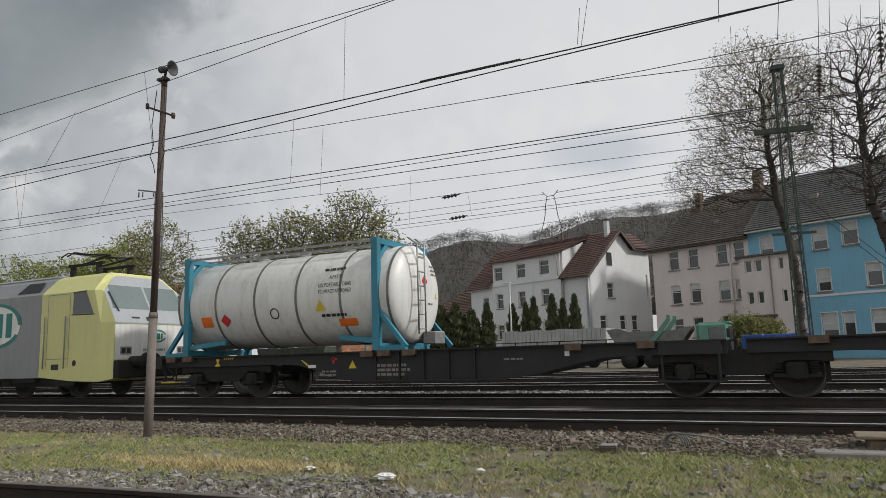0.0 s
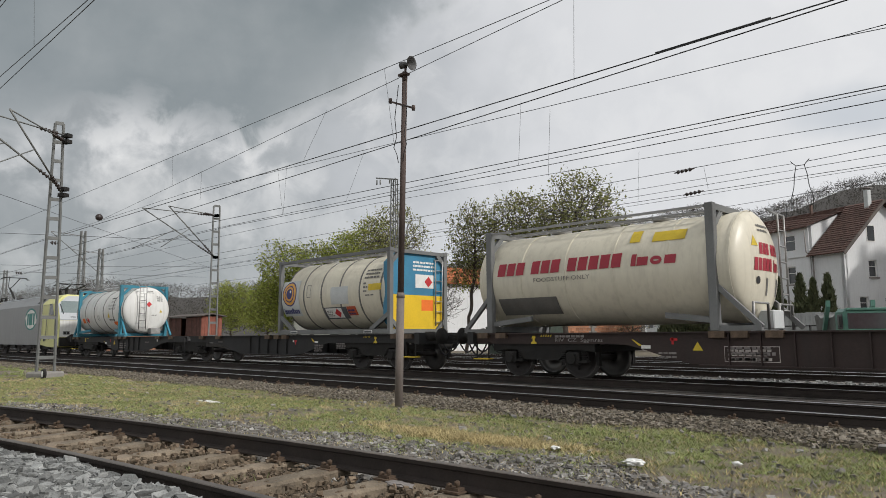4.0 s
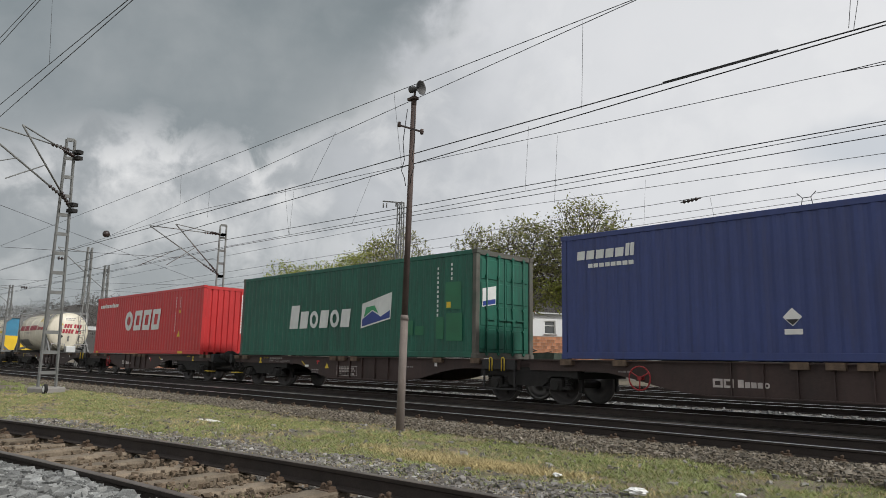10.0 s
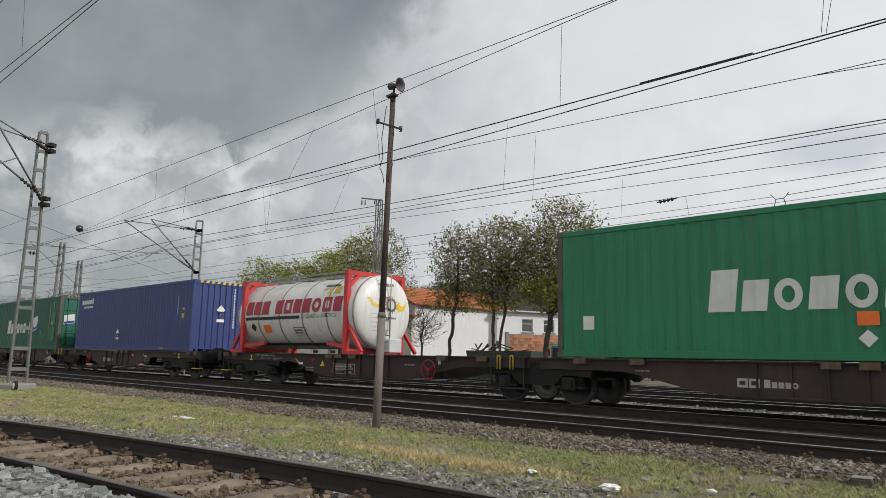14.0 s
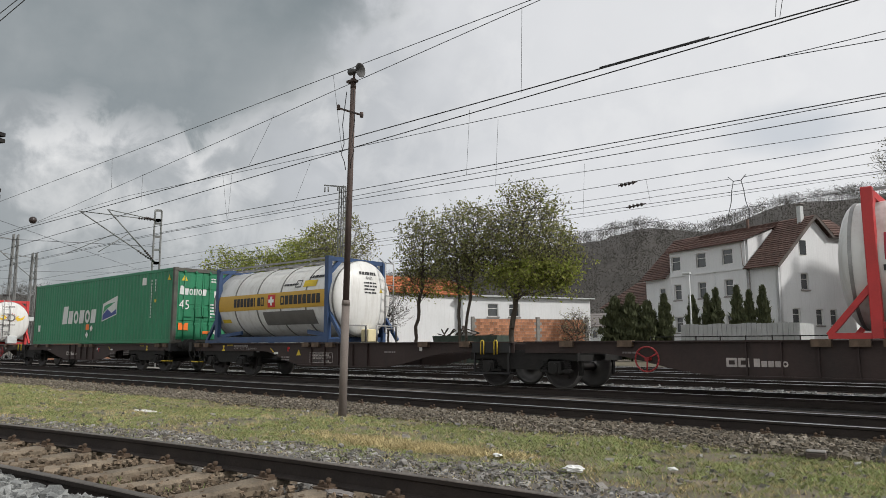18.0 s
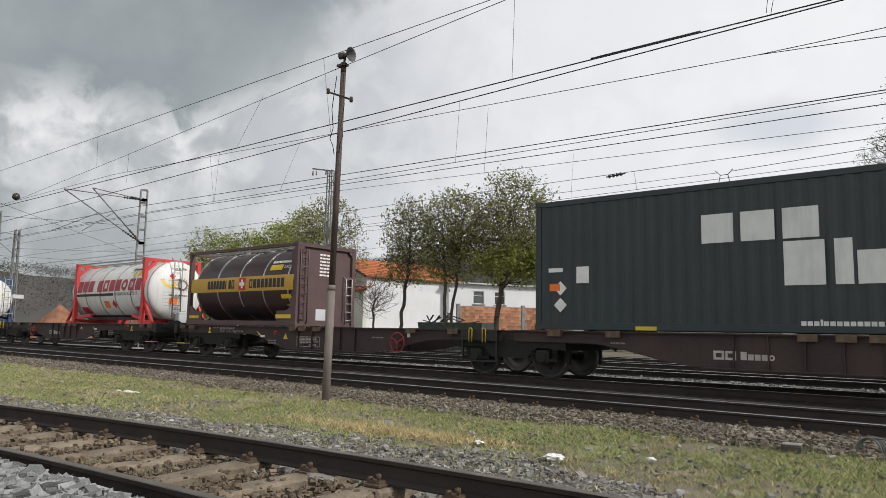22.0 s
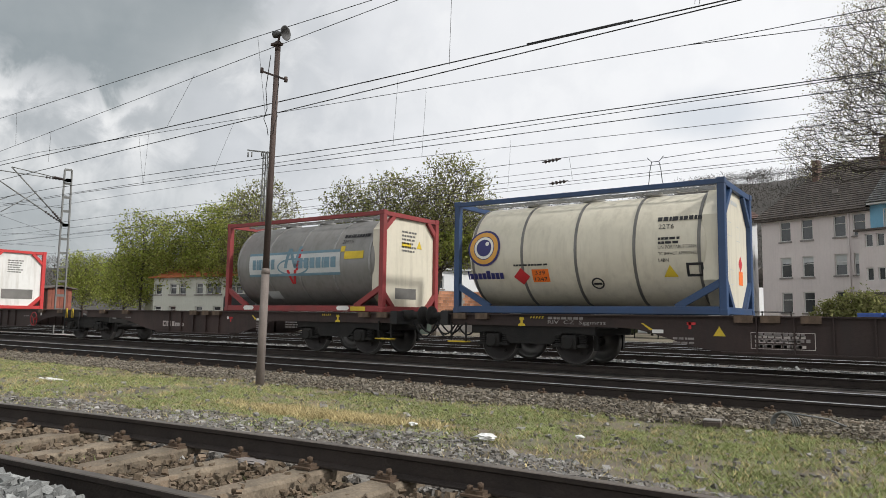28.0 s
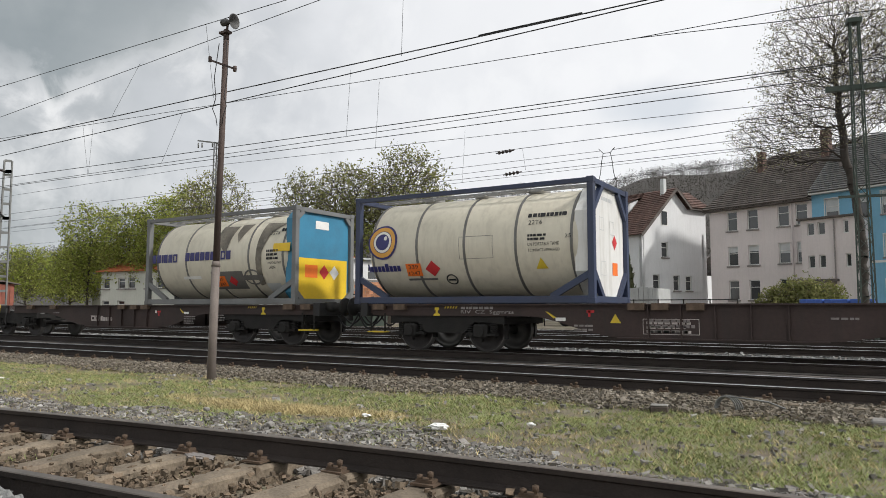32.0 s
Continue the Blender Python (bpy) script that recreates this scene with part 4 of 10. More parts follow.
side("serial_bars", [rect(11.95, 2.42 - i * 0.13, 0.07, 0.09) for i in range(12)] + [rect(12.25, 2.42 - i * 0.13, 0.07, 0.09) for i in range(4)], M["logo_white"])
end("company_lettering", blocks(-0.98, 1.86, 1.15, 0.34, "Hxoxox", 0.1) + [[(0.5, 1.8), (0.95, 1.88), (0.95, 2.12), (0.5, 2.05)]] + lines(0.35, 2.4, 0.65, 0.2, 2, 0.5, 3) + lines(0.35, 1.0, 0.55, 0.6, 5, 0.5, 4) + dia(0.62, 0.5, 0.2), M["logo_white"])
end("size_lettering", lettering("45", -0.98, 1.3, 0.42, 0.36), M["white"])
end("orange_plate", [rect(-0.98, 0.50, 0.40, 0.28), rect(0.05, 0.36, 0.35, 0.12)], M["orange"])
end("warning_sign", tri(-0.92, 2.40, 0.26), M["yellow"])

# blackish forty-five-foot box
c, side, end = box_container(151.08, 13.716, 2.896, M["c_dark"], "blackish green forty-five-foot box container with white and orange blocks", True)
side("company_lettering", blocks(3.78, 1.71, 2.2, 0.78, "xxx") + blocks(5.25, 0.86, 4.2, 0.80, "Hixbxx"), M["logo_white"])
wave = [(6.98 + 2.5 * i / 12, 1.62 + 0.10 * math.sin(i * 0.55) + 0.18 * i / 12) for i in range(13)]
side("logo_flag_edge", [[(wave[i][0] - 0.0, wave[i][1] - 0.05), (wave[i + 1][0], wave[i + 1][1] - 0.05), (wave[i + 1][0] + 0.12, wave[i + 1][1] + 0.66), (wave[i][0] + 0.12, wave[i][1] + 0.66)] for i in range(12)], M["logo_white"])
decal("logo_flag", [[(wave[i][0] + 0.06, wave[i][1] + 1.071), (wave[i + 1][0] + 0.0, wave[i + 1][1] + 1.071), (wave[i + 1][0] + 0.10, wave[i + 1][1] + 0.60 + 1.071), (wave[i][0] + 0.12, wave[i][1] + 0.60 + 1.071)] for i in range(12)], M["logo_orange"], c, on_side(-1.209, 0.016))
decal("flag_lettering", [[(a, b + 1.071) for a, b in q] for q in blocks(7.35, 1.84, 1.8, 0.26, "xxxiiixx", 0.1)], M["logo_blue"], c, on_side(-1.209, 0.020))
side("web_lettering", blocks(5.5, 0.14, 2.25, 0.11, "xxxixxxxxxxxxxxxxxxixxx"), M["logo_white"])
side("labels", [rect(0.35, 1.28, 0.36, 0.09), rect(1.05, 1.02, 0.3, 0.36)] + dia(0.65, 0.92, 0.16) + dia(0.65, 0.55, 0.16), M["white"])
side("orange_plate", [rect(0.38, 0.86, 0.26, 0.16)], M["orange"])
side("serial_bars", [rect(12.02, 2.42 - i * 0.13, 0.07, 0.09) for i in range(12) if i != 4] + [rect(12.30, 2.42 - i * 0.13, 0.07, 0.09) for i in range(5)] + [rect(11.25, 2.26, 0.32, 0.30), rect(12.9, 0.22, 0.5, 0.06)], M["greymark_light"])
side("warning_sign", tri(13.1, 2.36, 0.24) + [rect(12.28, 1.58, 0.13, 0.14), rect(0.35, 0.05, 0.0001, 0.0001), rect(2.4, 0.02, 0.45, 0.08)], M["yellow"])
end("company_lettering", blocks(-0.98, 1.92, 0.62, 0.22, "xxx") + blocks(-0.42, 1.66, 0.95, 0.26, "Hixxxx") + lines(0.35, 2.4, 0.55, 0.2, 2, 0.5, 3) + lines(0.3, 1.0, 0.55, 0.6, 5, 0.5, 4) + [rect(-0.98, 0.72, 0.4, 0.22)] + dia(-0.78, 0.5, 0.18), M["logo_white"])
end("size_lettering", lettering("45", -0.98, 1.22, 0.40, 0.36), M["white"])
end("orange_plate", [rect(0.55, 0.42, 0.34, 0.36), rect(-0.1, 0.26, 0.28, 0.12)], M["orange"])
end("logo_flag", [[(0.4, 1.94), (0.95, 2.0), (0.98, 2.16), (0.42, 2.12)]], M["logo_orange"])
end("warning_sign", tri(-0.92, 2.40, 0.24), M["yellow"])
# -- tank containers --
def tank_paint(name, col, rough=0.4, var=0.06, dirty=0.35, dirt=(0.30, 0.27, 0.21)):
    return mat(name, col, rough, 0, var, 0.6, 0.03, 8, dirt, dirty, True)


M["t_white"] = tank_paint("tank_white", (0.69, 0.69, 0.67), dirty=0.5)
M["t_cream"] = tank_paint("tank_cream", (0.60, 0.56, 0.44), dirty=0.45)
M["t_ivory"] = tank_paint("tank_ivory", (0.64, 0.60, 0.49), dirty=0.4)
M["t_yellowish"] = tank_paint("tank_pale_yellow", (0.68, 0.60, 0.36), dirty=0.3)
M["t_silver"] = mat("tank_aluminium_grey", (0.42, 0.44, 0.46), 0.38, 0.35, 0.07, 0.6, 0.03, 8, (0.30, 0.30, 0.29), 0.35, True)
M["t_grimy"] = mat("tank_grimy_grey", (0.25, 0.245, 0.235), 0.45, 0.25, 0.10, 0.6, 0.03, 8, (0.12, 0.115, 0.10), 0.5, True)
M["t_brown"] = mat("tank_dark_brown", (0.048, 0.026, 0.026), 0.35, 0, 0.15, 0.6, 0.03, 8, (0.03, 0.02, 0.02), 0.4, True)
M["belly"] = mat("tank_belly_grime", (0.06, 0.05, 0.045), 0.6, 0, 0.25, 1.5)
M["f_teal"] = mat("frame_teal", (0.03, 0.20, 0.28), 0.5, 0, 0.12, 2, dirt=GRIME, dirty=0.3)
M["f_red"] = mat("frame_red", (0.50, 0.035, 0.035), 0.5, 0, 0.1, 2, dirt=(0.2, 0.03, 0.03), dirty=0.4)
M["f_redold"] = mat("frame_dull_red", (0.24, 0.035, 0.036), 0.55, 0, 0.15, 2, dirt=GRIME, dirty=0.4)
M["f_blue"] = mat("frame_navy", (0.024, 0.058, 0.14), 0.5, 0, 0.12, 2, dirt=GRIME, dirty=0.35)
M["f_grey"] = mat("frame_grey", (0.15, 0.155, 0.155), 0.55, 0, 0.15, 2, dirt=GRIME, dirty=0.45)
M["f_brown"] = mat("frame_brown", (0.085, 0.05, 0.05), 0.6, 0, 0.15, 2, dirt=GRIME, dirty=0.3)
M["p_blue"] = mat("panel_blue", (0.04, 0.20, 0.33), 0.5, 0, 0.1, 1.5, dirt=GRIME, dirty=0.3)
M["p_yellow"] = mat("panel_yellow", (0.72, 0.48, 0.02), 0.5, 0, 0.08, 1.5, dirt=GRIME, dirty=0.2)
M["p_band"] = mat("band_ochre", (0.50, 0.30, 0.035), 0.5, 0, 0.08, 1.5, dirt=(0.3, 0.2, 0.06), dirty=0.35)
M["w_red"] = mat("lettering_dark_red", (0.33, 0.022, 0.04), 0.5, 0, 0.08, 2)
M["w_navy"] = mat("lettering_navy", (0.03, 0.03, 0.14), 0.5, 0, 0.08, 2)
M["w_faded"] = mat("faded_blue_band", (0.14, 0.24, 0.30), 0.5, 0, 0.15, 2)
M["w_pale"] = mat("pale_panel", (0.50, 0.52, 0.52), 0.5, 0, 0.1, 2)
M["soot"] = mat("soot_streak", (0.14, 0.125, 0.10), 0.6, 0, 0.4, 3, dirt=(0.5, 0.46, 0.37), dirty=0.8)
M["greysheet"] = mat("dull_grey_sheet", (0.17, 0.165, 0.155), 0.45, 0.3, 0.2, 2)

TL, TW, TH = 6.058, 2.438, 2.591


def vessel(x, label, paint, ends, group="tank containers", over=0.0, R=1.17, zc=None, ribs=5, rib=None, dish=0.34, name="tank_container"):
    """The shell with its hoops; over: how far it sticks out past the end frames."""
    c = on_train(name, x, label, "tank", group)
    zc = zc or DECK + 1.335
    a, b = 0.16 - over, TL - 0.16 + over
    bm = bmesh.new()

    # quarter ellipse at each end
    left = [(a + dish - dish * math.cos(math.pi / 2 * i / 8), R * math.sin(math.pi / 2 * i / 8)) for i in range(9)]
    right = [(b - dish + dish * math.cos(math.pi / 2 * i / 8), R * math.sin(math.pi / 2 * i / 8)) for i in range(8, -1, -1)]
    left[0], right[-1] = (a, 0.0), (b, 0.0)
    revolve(bm, left + right, "x", 48, (0, 0, zc))
    part("shell", bm, paint, c, smooth=True)
    for i in range(ribs):
        xx = a + dish + (b - a - 2 * dish) * (i + 0.0) / (ribs - 1)
        bm = bmesh.new()
        revolve(bm, [(xx - 0.03, R), (xx - 0.03, R + 0.012), (xx + 0.03, R + 0.012), (xx + 0.03, R)], "x", 48, (0, 0, zc), smooth=False)
        part("hoop", bm, rib or M["bright"], c)
    # walkway and manhole fittings on top
    bm = bmesh.new()
    for y in (-0.62, -0.38):
        box(bm, 0.3, TL - 0.3, y - 0.02, y + 0.02, DECK + TH - 0.09, DECK + TH - 0.05)
    for i in range(16):
        xx = 0.35 + (TL - 0.7) * i / 15
        box(bm, xx - 0.02, xx + 0.02, -0.62, -0.38, DECK + TH - 0.085, DECK + TH - 0.06)
    for xx in (1.6, 3.0, 4.4):
        tube(bm, (xx, -0.05, zc + R - 0.02), (xx, -0.05, zc + R + 0.09), 0.24, n=18)
    part("walkway", bm, M["steel"], c)

    def side(nm, polys, m, lab=""):
        return decal(nm, [[(u, v + DECK) for u, v in q] for q in polys], m, c, on_tank(R, zc, 0.016), 0.10, lab)

    def over_side(nm, polys, m, lab=""):
        return decal(nm, [[(u, v + DECK) for u, v in q] for q in polys], m, c, on_tank(R, zc, 0.022), 0.10, lab)
    return c, side, over_side, R, zc, b


def dome(c, R, zc, b, dish, nm, polys, m, lab="", lift=0.008):
    """Markings on the bulged end: (u, v) across and up from its middle."""
    def place(u, v):
        q = min(0.99, math.hypot(u, v) / R)
        return Vector((b - dish + dish * math.sqrt(1 - q * q) + lift, u, zc + v))
    return decal(nm, polys, m, c, place, 0.08, lab)


def full_frame(c, paint, brace=True, foot=0.16):
    """Box frame: posts, rails, end sills and the slanted saddle braces."""
    hw = TW / 2
    z0, z1 = DECK + 0.004, DECK + TH
    for s in (-1, 1):
        for e in (0, 1):
            xa_ = 0.0 if e == 0 else TL - 0.15
            part("corner_post", nbox(xa_ + 0.006, xa_ + 0.144, *sorted((s * (hw - 0.15), s * (hw - 0.004))), z0 + 0.1, z1 - 0.1, bevel=0.01), paint, c)
            for zz in (z0, z1 - 0.118):
                part("corner_casting", nbox(xa_ - 0.005, xa_ + 0.155, *sorted((s * (hw - 0.16), s * (hw + 0.003))), zz, zz + 0.118, bevel=0.01), paint, c)
        ya, yb = sorted((s * (hw - 0.11), s * (hw - 0.006)))
        part("top_rail", nbox(0.15, TL - 0.15, ya, yb, z1 - 0.12, z1 - 0.02, bevel=0.006), paint, c)
        part("bottom_rail", nbox(0.15, TL - 0.15, ya, yb, z0 + 0.01, z0 + foot, bevel=0.006), paint, c)
        if brace:
            for e in (0, 1):
                bm = bmesh.new()
                xs = (0.10, 0.95) if e == 0 else (TL - 0.10, TL - 0.95)
                beam(bm, (xs[0], s * (hw - 0.07), z0 + 0.62), (xs[1], s * (hw - 0.07), z0 + foot - 0.02), 0.09, 0.13)
                part("brace", bm, paint, c)
    for e in (0.075, TL - 0.075):
        part("end_sill", nbox(e - 0.06, e + 0.06, -hw + 0.15, hw - 0.15, z0 + 0.02, z0 + 0.15), paint, c)
        part("end_header", nbox(e - 0.06, e + 0.06, -hw + 0.15, hw - 0.15, z1 - 0.13, z1 - 0.02), paint, c)


def octagon(c, paint, name="end_cladding", cut=0.55, x=None):
    hw, x = TW / 2 - 0.13, x or TL - 0.10
    z0, z1 = DECK + 0.12, DECK + TH - 0.12
    pts = [(-hw + cut, z0), (hw - cut, z0), (hw, z0 + cut), (hw, z1 - cut), (hw - cut, z1), (-hw + cut, z1), (-hw, z1 - cut), (-hw, z0 + cut)]
    bm = bmesh.new()
    extrude_profile(bm, pts, x - 0.35, x)
    o = part(name, bm, paint, c)
    # gussets fill the corners
    bm = bmesh.new()
    for sy in (-1, 1):
        for za, zb in ((z0, z0 + cut), (z1, z1 - cut)):
            beam(bm, (x + 0.03, sy * (hw - cut), za), (x + 0.03, sy * (hw + 0.02), zb + 0.0), 0.10, 0.12)
    part("end_gusset", bm, FRAME_OF[c.name], c)
    return o


FRAME_OF = {}


def open_frame(c, paint, ladder=True, brace_out=0.75):
    """End frames only, with struts down to the deck."""
    hw = TW / 2
    z0, z1 = DECK + 0.004, DECK + TH
    for e, d in ((0.09, -1), (TL - 0.09, 1)):
        for s in (-1, 1):
            part("corner_post", nbox(e - 0.09, e + 0.09, *sorted((s * (hw - 0.16), s * (hw - 0.002))), z0, z1, bevel=0.012), paint, c)
            bm = bmesh.new()
            beam(bm, (e, s * (hw - 0.10), z0 + 0.95), (e + d * brace_out, s * (hw - 0.10), z0 + 0.06), 0.09, 0.10)
            part("strut", bm, paint, c)
            bm = bmesh.new()
            beam(bm, (e - d * 0.08, s * (hw - 0.12), z0 + 0.22), (e - d * 1.15, s * (hw - 0.30), z0 + 0.34), 0.10, 0.12)
            part("saddle", bm, paint, c)
            # upper gusset
            bm = bmesh.new()
            beam(bm, (e, s * (hw - 0.08), z1 - 0.55), (e, s * 0.62, z1 - 0.04), 0.10, 0.12)
            part("head_gusset", bm, paint, c)
        part("end_header", nbox(e - 0.06, e + 0.06, -hw + 0.1, hw - 0.1, z1 - 0.14, z1 - 0.01), paint, c)
        part("end_sill", nbox(e - 0.06, e + 0.06, -hw + 0.1, hw - 0.1, z0 + 0.02, z0 + 0.16), paint, c)
        part("foot_bar", nbox(min(e, e + d * brace_out), max(e, e + d * brace_out), -hw + 0.03, -hw + 0.16, z0 + 0.0, z0 + 0.10), paint, c)
    bm = bmesh.new()
    for y in (-hw + 0.05, hw - 0.05):
        box(bm, 0.2, TL - 0.2, y - 0.03, y + 0.03, z1 - 0.08, z1 - 0.03)
    part("top_rail", bm, M["steel"], c)


def ladder(c, x, y, w, z0, z1, m=None, lean=0.0, n=7):
    bm = bmesh.new()
    for k in (-1, 1):
        polyline(bm, [Vector((x + lean, y + k * w / 2, z0)), Vector((x, y + k * w / 2, z1 - 0.15)), Vector((x - 0.25, y + k * w / 2, z1 + 0.03))], 0.022)
    for i in range(n):
        zz = z0 + 0.12 + (z1 - z0 - 0.25) * i / (n - 1)
        xx = x + lean * (1 - (zz - z0) / (z1 - z0))
        tube(bm, (xx, y - w / 2, zz), (xx, y + w / 2, zz), 0.018, n=6)
    part("ladder", bm, m or M["steel"], c)


def plate(side, u, v, a="339", b="1247"):
    side("hazard_plate", [rect(u, v, 0.36, 0.30)], M["orange"])
    side("hazard_code_frame", hollow(u, v, 0.36, 0.30, 0.012) + [rect(u, v + 0.145, 0.36, 0.012)], M["black"])


# white tank in a teal end frame, first behind the locomotive
c, side, top, R, zc, b = vessel(-14.52, "white tank container in teal end frames behind the locomotive", M["t_white"], None, over=0.72, ribs=6, rib=M["greysheet"])
open_frame(c, M["f_teal"])
ladder(c, b + 0.10, -0.35, 0.34, DECK + 0.35, DECK + TH, M["steel"])
side("tank_data", lettering("AMT5", 4.62, 1.72, 0.36, 0.10) + lettering("UN PORTABLE TANK", 4.35, 1.53, 0.95, 0.10) + lettering("TC IMPACT APPROVED", 4.35, 1.38, 0.95, 0.09) + lines(4.45, 1.95, 0.75, 0.10, 1, 0.7, 2) + lines(4.4, 0.82, 0.85, 0.10, 1, 0.7, 5), M["black"])
side("warning_sign", tri(4.25, 0.98, 0.30), M["yellow"])
side("orange_plate", [rect(0.55, 0.72, 0.36, 0.28), rect(4.85, 0.55, 0.5, 0.2)], M["orange"])
side("flammable_label", dia(1.38, 0.88, 0.17), M["redmark"])
side("round_sign", ringpolys(3.0, 0.98, 0.14, 0.03), M["black"])
dome(c, R, zc, b, 0.34, "flammable_label", dia(0.0, 0.28, 0.14), M["redmark"])
dome(c, R, zc, b, 0.34, "data_plate", lines(0.4, 0.45, 0.35, 0.3, 3, 0.5, 3) + lines(-0.1, 0.85, 0.4, 0.16, 2, 0.5, 4) + lines(0.15, -0.28, 0.35, 0.06, 1, 0.7, 8), M["greysheet"])
dome(c, R, zc, b, 0.34, "warning_sign", tri(0.55, -0.12, 0.16), M["yellow"])
part("valve_box", nbox(b - 0.12, b + 0.22, 0.05, 0.55, DECK + 0.12, DECK + 0.42, bevel=0.02), M["steel"], c)


def framed(x, label, paint, frame_paint, endp, **kw):
    c, side, top, R, zc, b = vessel(x, label, paint, None, **kw)
    FRAME_OF[c.name] = frame_paint
    full_frame(c, frame_paint)
    return c, side, top, R, zc, b


def eye_logo(side, top, u, v, r):
    side("logo_ring", [disc(u, v, r, 28)], M["w_navy"])
    top("logo_ring_gold", ringpolys(u, v, r * 0.88, r * 0.24, 28), M["w_gold2"])
    decal_r = r * 0.42
    top("logo_ring_pale", ringpolys(u, v, r * 0.60, r * 0.14, 28), M["white"])
    top("logo_glint", [disc(u + decal_r * 0.45, v + decal_r * 0.5, r * 0.12, 12)], M["white"])


M["plate_red"] = mat("plate_red_orange", (0.42, 0.085, 0.035), 0.55, 0, 0.15, 3)
M["f_darkgrey"] = mat("dark_grey_sheet", (0.085, 0.09, 0.095), 0.6, 0, 0.15, 3)
M["w_gold2"] = mat("logo_gold", (0.62, 0.32, 0.06), 0.5, 0, 0.08, 2)

# ivory tank, blue and yellow end
c, side, top, R, zc, b = framed(6.05, "ivory tank container in a grey frame, blue and yellow end", M["t_ivory"], M["f_grey"], None, ribs=6, rib=M["greysheet"])
side("logo_panel", [rect(0.17, 0.62, 1.06, 1.26)], M["w_pale"])
for nm, r, m in (("logo_ring", 0.43, M["w_navy"]), ("logo_ring_gold", 0.385, M["w_gold2"]), ("logo_ring_inner", 0.29, M["w_navy"]), ("logo_ring_pale", 0.25, M["w_gold2"]), ("logo_eye", 0.18, M["w_navy"]), ("logo_glint", 0.045, M["white"])):
    du = 0.07 if nm == "logo_glint" else 0.0
    decal(nm, [disc(0.66 + du, 1.42 + du + DECK, r, 28)], m, c, on_tank(R, zc, 0.020 + 0.1 * (0.43 - r) * 0.4), 0.10)
top("company_lettering", blocks(0.24, 0.72, 0.92, 0.20, "ixxxxHxxx"), M["w_navy"])
side("outlined_plate", [rect(1.70, 1.25, 0.22, 0.02), rect(1.70, 1.66, 0.22, 0.02), rect(1.70, 1.27, 0.02, 0.39), rect(1.90, 1.27, 0.02, 0.39)], M["greysheet"])
side("blank_panel", [rect(3.05, 0.97, 0.92, 0.56)], M["w_pale"])
side("hazard_panel", [rect(2.58, 0.44, 1.20, 0.44)], M["f_darkgrey"])
side("hazard_plate", [rect(3.79, 0.56, 0.46, 0.32)], M["plate_red"])
top("hazard_panel_white", [rect(2.65, 0.49, 0.86, 0.36)], M["white"])
decal("flammable_label", [[(u, v + DECK) for u, v in q] for q in dia(3.27, 0.67, 0.17)], M["redmark"], c, on_tank(R, zc, 0.028), 0.1)
top("hazard_lines", lines(2.69, 0.56, 0.34, 0.24, 4, 0.5, 2), M["greysheet"])
top("plate_lines", lines(3.83, 0.60, 0.38, 0.24, 2, 0.5, 2), M["w_navy"])
side("tank_data", lines(4.74, 1.72, 0.78, 0.38, 3, 0.5, 2) + lines(4.74, 1.30, 0.22, 0.36, 3, 0.45, 2) + lines(4.84, 1.18, 0.5, 0.07, 1, 0.6, 3), M["greysheet"])
side("yellow_plate", [rect(4.99, 1.34, 0.60, 0.20)], M["yellow"])
for u in (0.85, 4.85):
    em = part("rail_emblem", nbox(u, u + 0.40, -TW / 2 - 0.012, -TW / 2 - 0.004, DECK + 0.035, DECK + 0.125), M["white"], c)
    part("emblem_field", nbox(u + 0.03, u + 0.37, -TW / 2 - 0.016, -TW / 2 - 0.010, DECK + 0.05, DECK + 0.11), M["f_darkgrey"], em)
o = octagon(c, M["p_blue"], "end_cladding_blue", 0.3)
E_ = on_end(TL - 0.10, 0.006)
decal("end_panel_yellow", [rect(-1.05, DECK + 0.14, 2.1, 1.05)], M["p_yellow"], c, E_)
decal("data_sheet", [rect(-0.1, DECK + 1.42, 0.8, 0.42)] + lines(-0.2, DECK + 1.95, 1.0, 0.35, 3, 0.5, 5), M["white"], c, E_)
decal("orange_plate", [rect(0.15, DECK + 0.72, 0.5, 0.34)], M["orange"], c, on_end(TL - 0.10, 0.010))
decal("flammable_label", dia(0.45, DECK + 1.62, 0.17), M["redmark"], c, on_end(TL - 0.10, 0.012))
ladder(c, TL - 0.03, 0.86, 0.30, DECK + 0.25, DECK + TH - 0.15)

# pale yellow swap tank with a bulged end
c, side, top, R, zc, b = vessel(15.9, "pale yellow food tank container with dark red lettering blocks", M["t_ivory"], None, over=0.72, ribs=6, rib=M["t_ivory"], dish=0.34)
open_frame(c, M["f_grey"], brace_out=0.9)
ladder(c, b + 0.06, 0.72, 0.36, DECK + 0.3, DECK + TH, M["steel"])
side("company_lettering", blocks(0.35, 1.42, 3.6, 0.32, "HHH HHH HHHHH", 0.1) + blocks(4.15, 1.42, 1.1, 0.26, "ixox", 0.1), M["w_red"])
side("food_lettering", lettering("FOODSTUFF ONLY", 1.5, 1.22, 1.6, 0.10), M["greysheet"])
side("lower_panel", [rect(0.3, 0.35, 1.8, 0.5)], M["greysheet"])
side("yellow_plate", [rect(4.6, 1.95, 0.75, 0.28), rect(4.05, 1.98, 0.25, 0.35)], M["yellow"])
dome(c, R, zc, b, 0.34, "company_lettering", blocks(-0.35, 0.22, 1.05, 0.24, "HHH HHH", 0.15) + blocks(-0.6, -0.12, 1.3, 0.26, "HHHHH ixo", 0.15), M["w_red"])
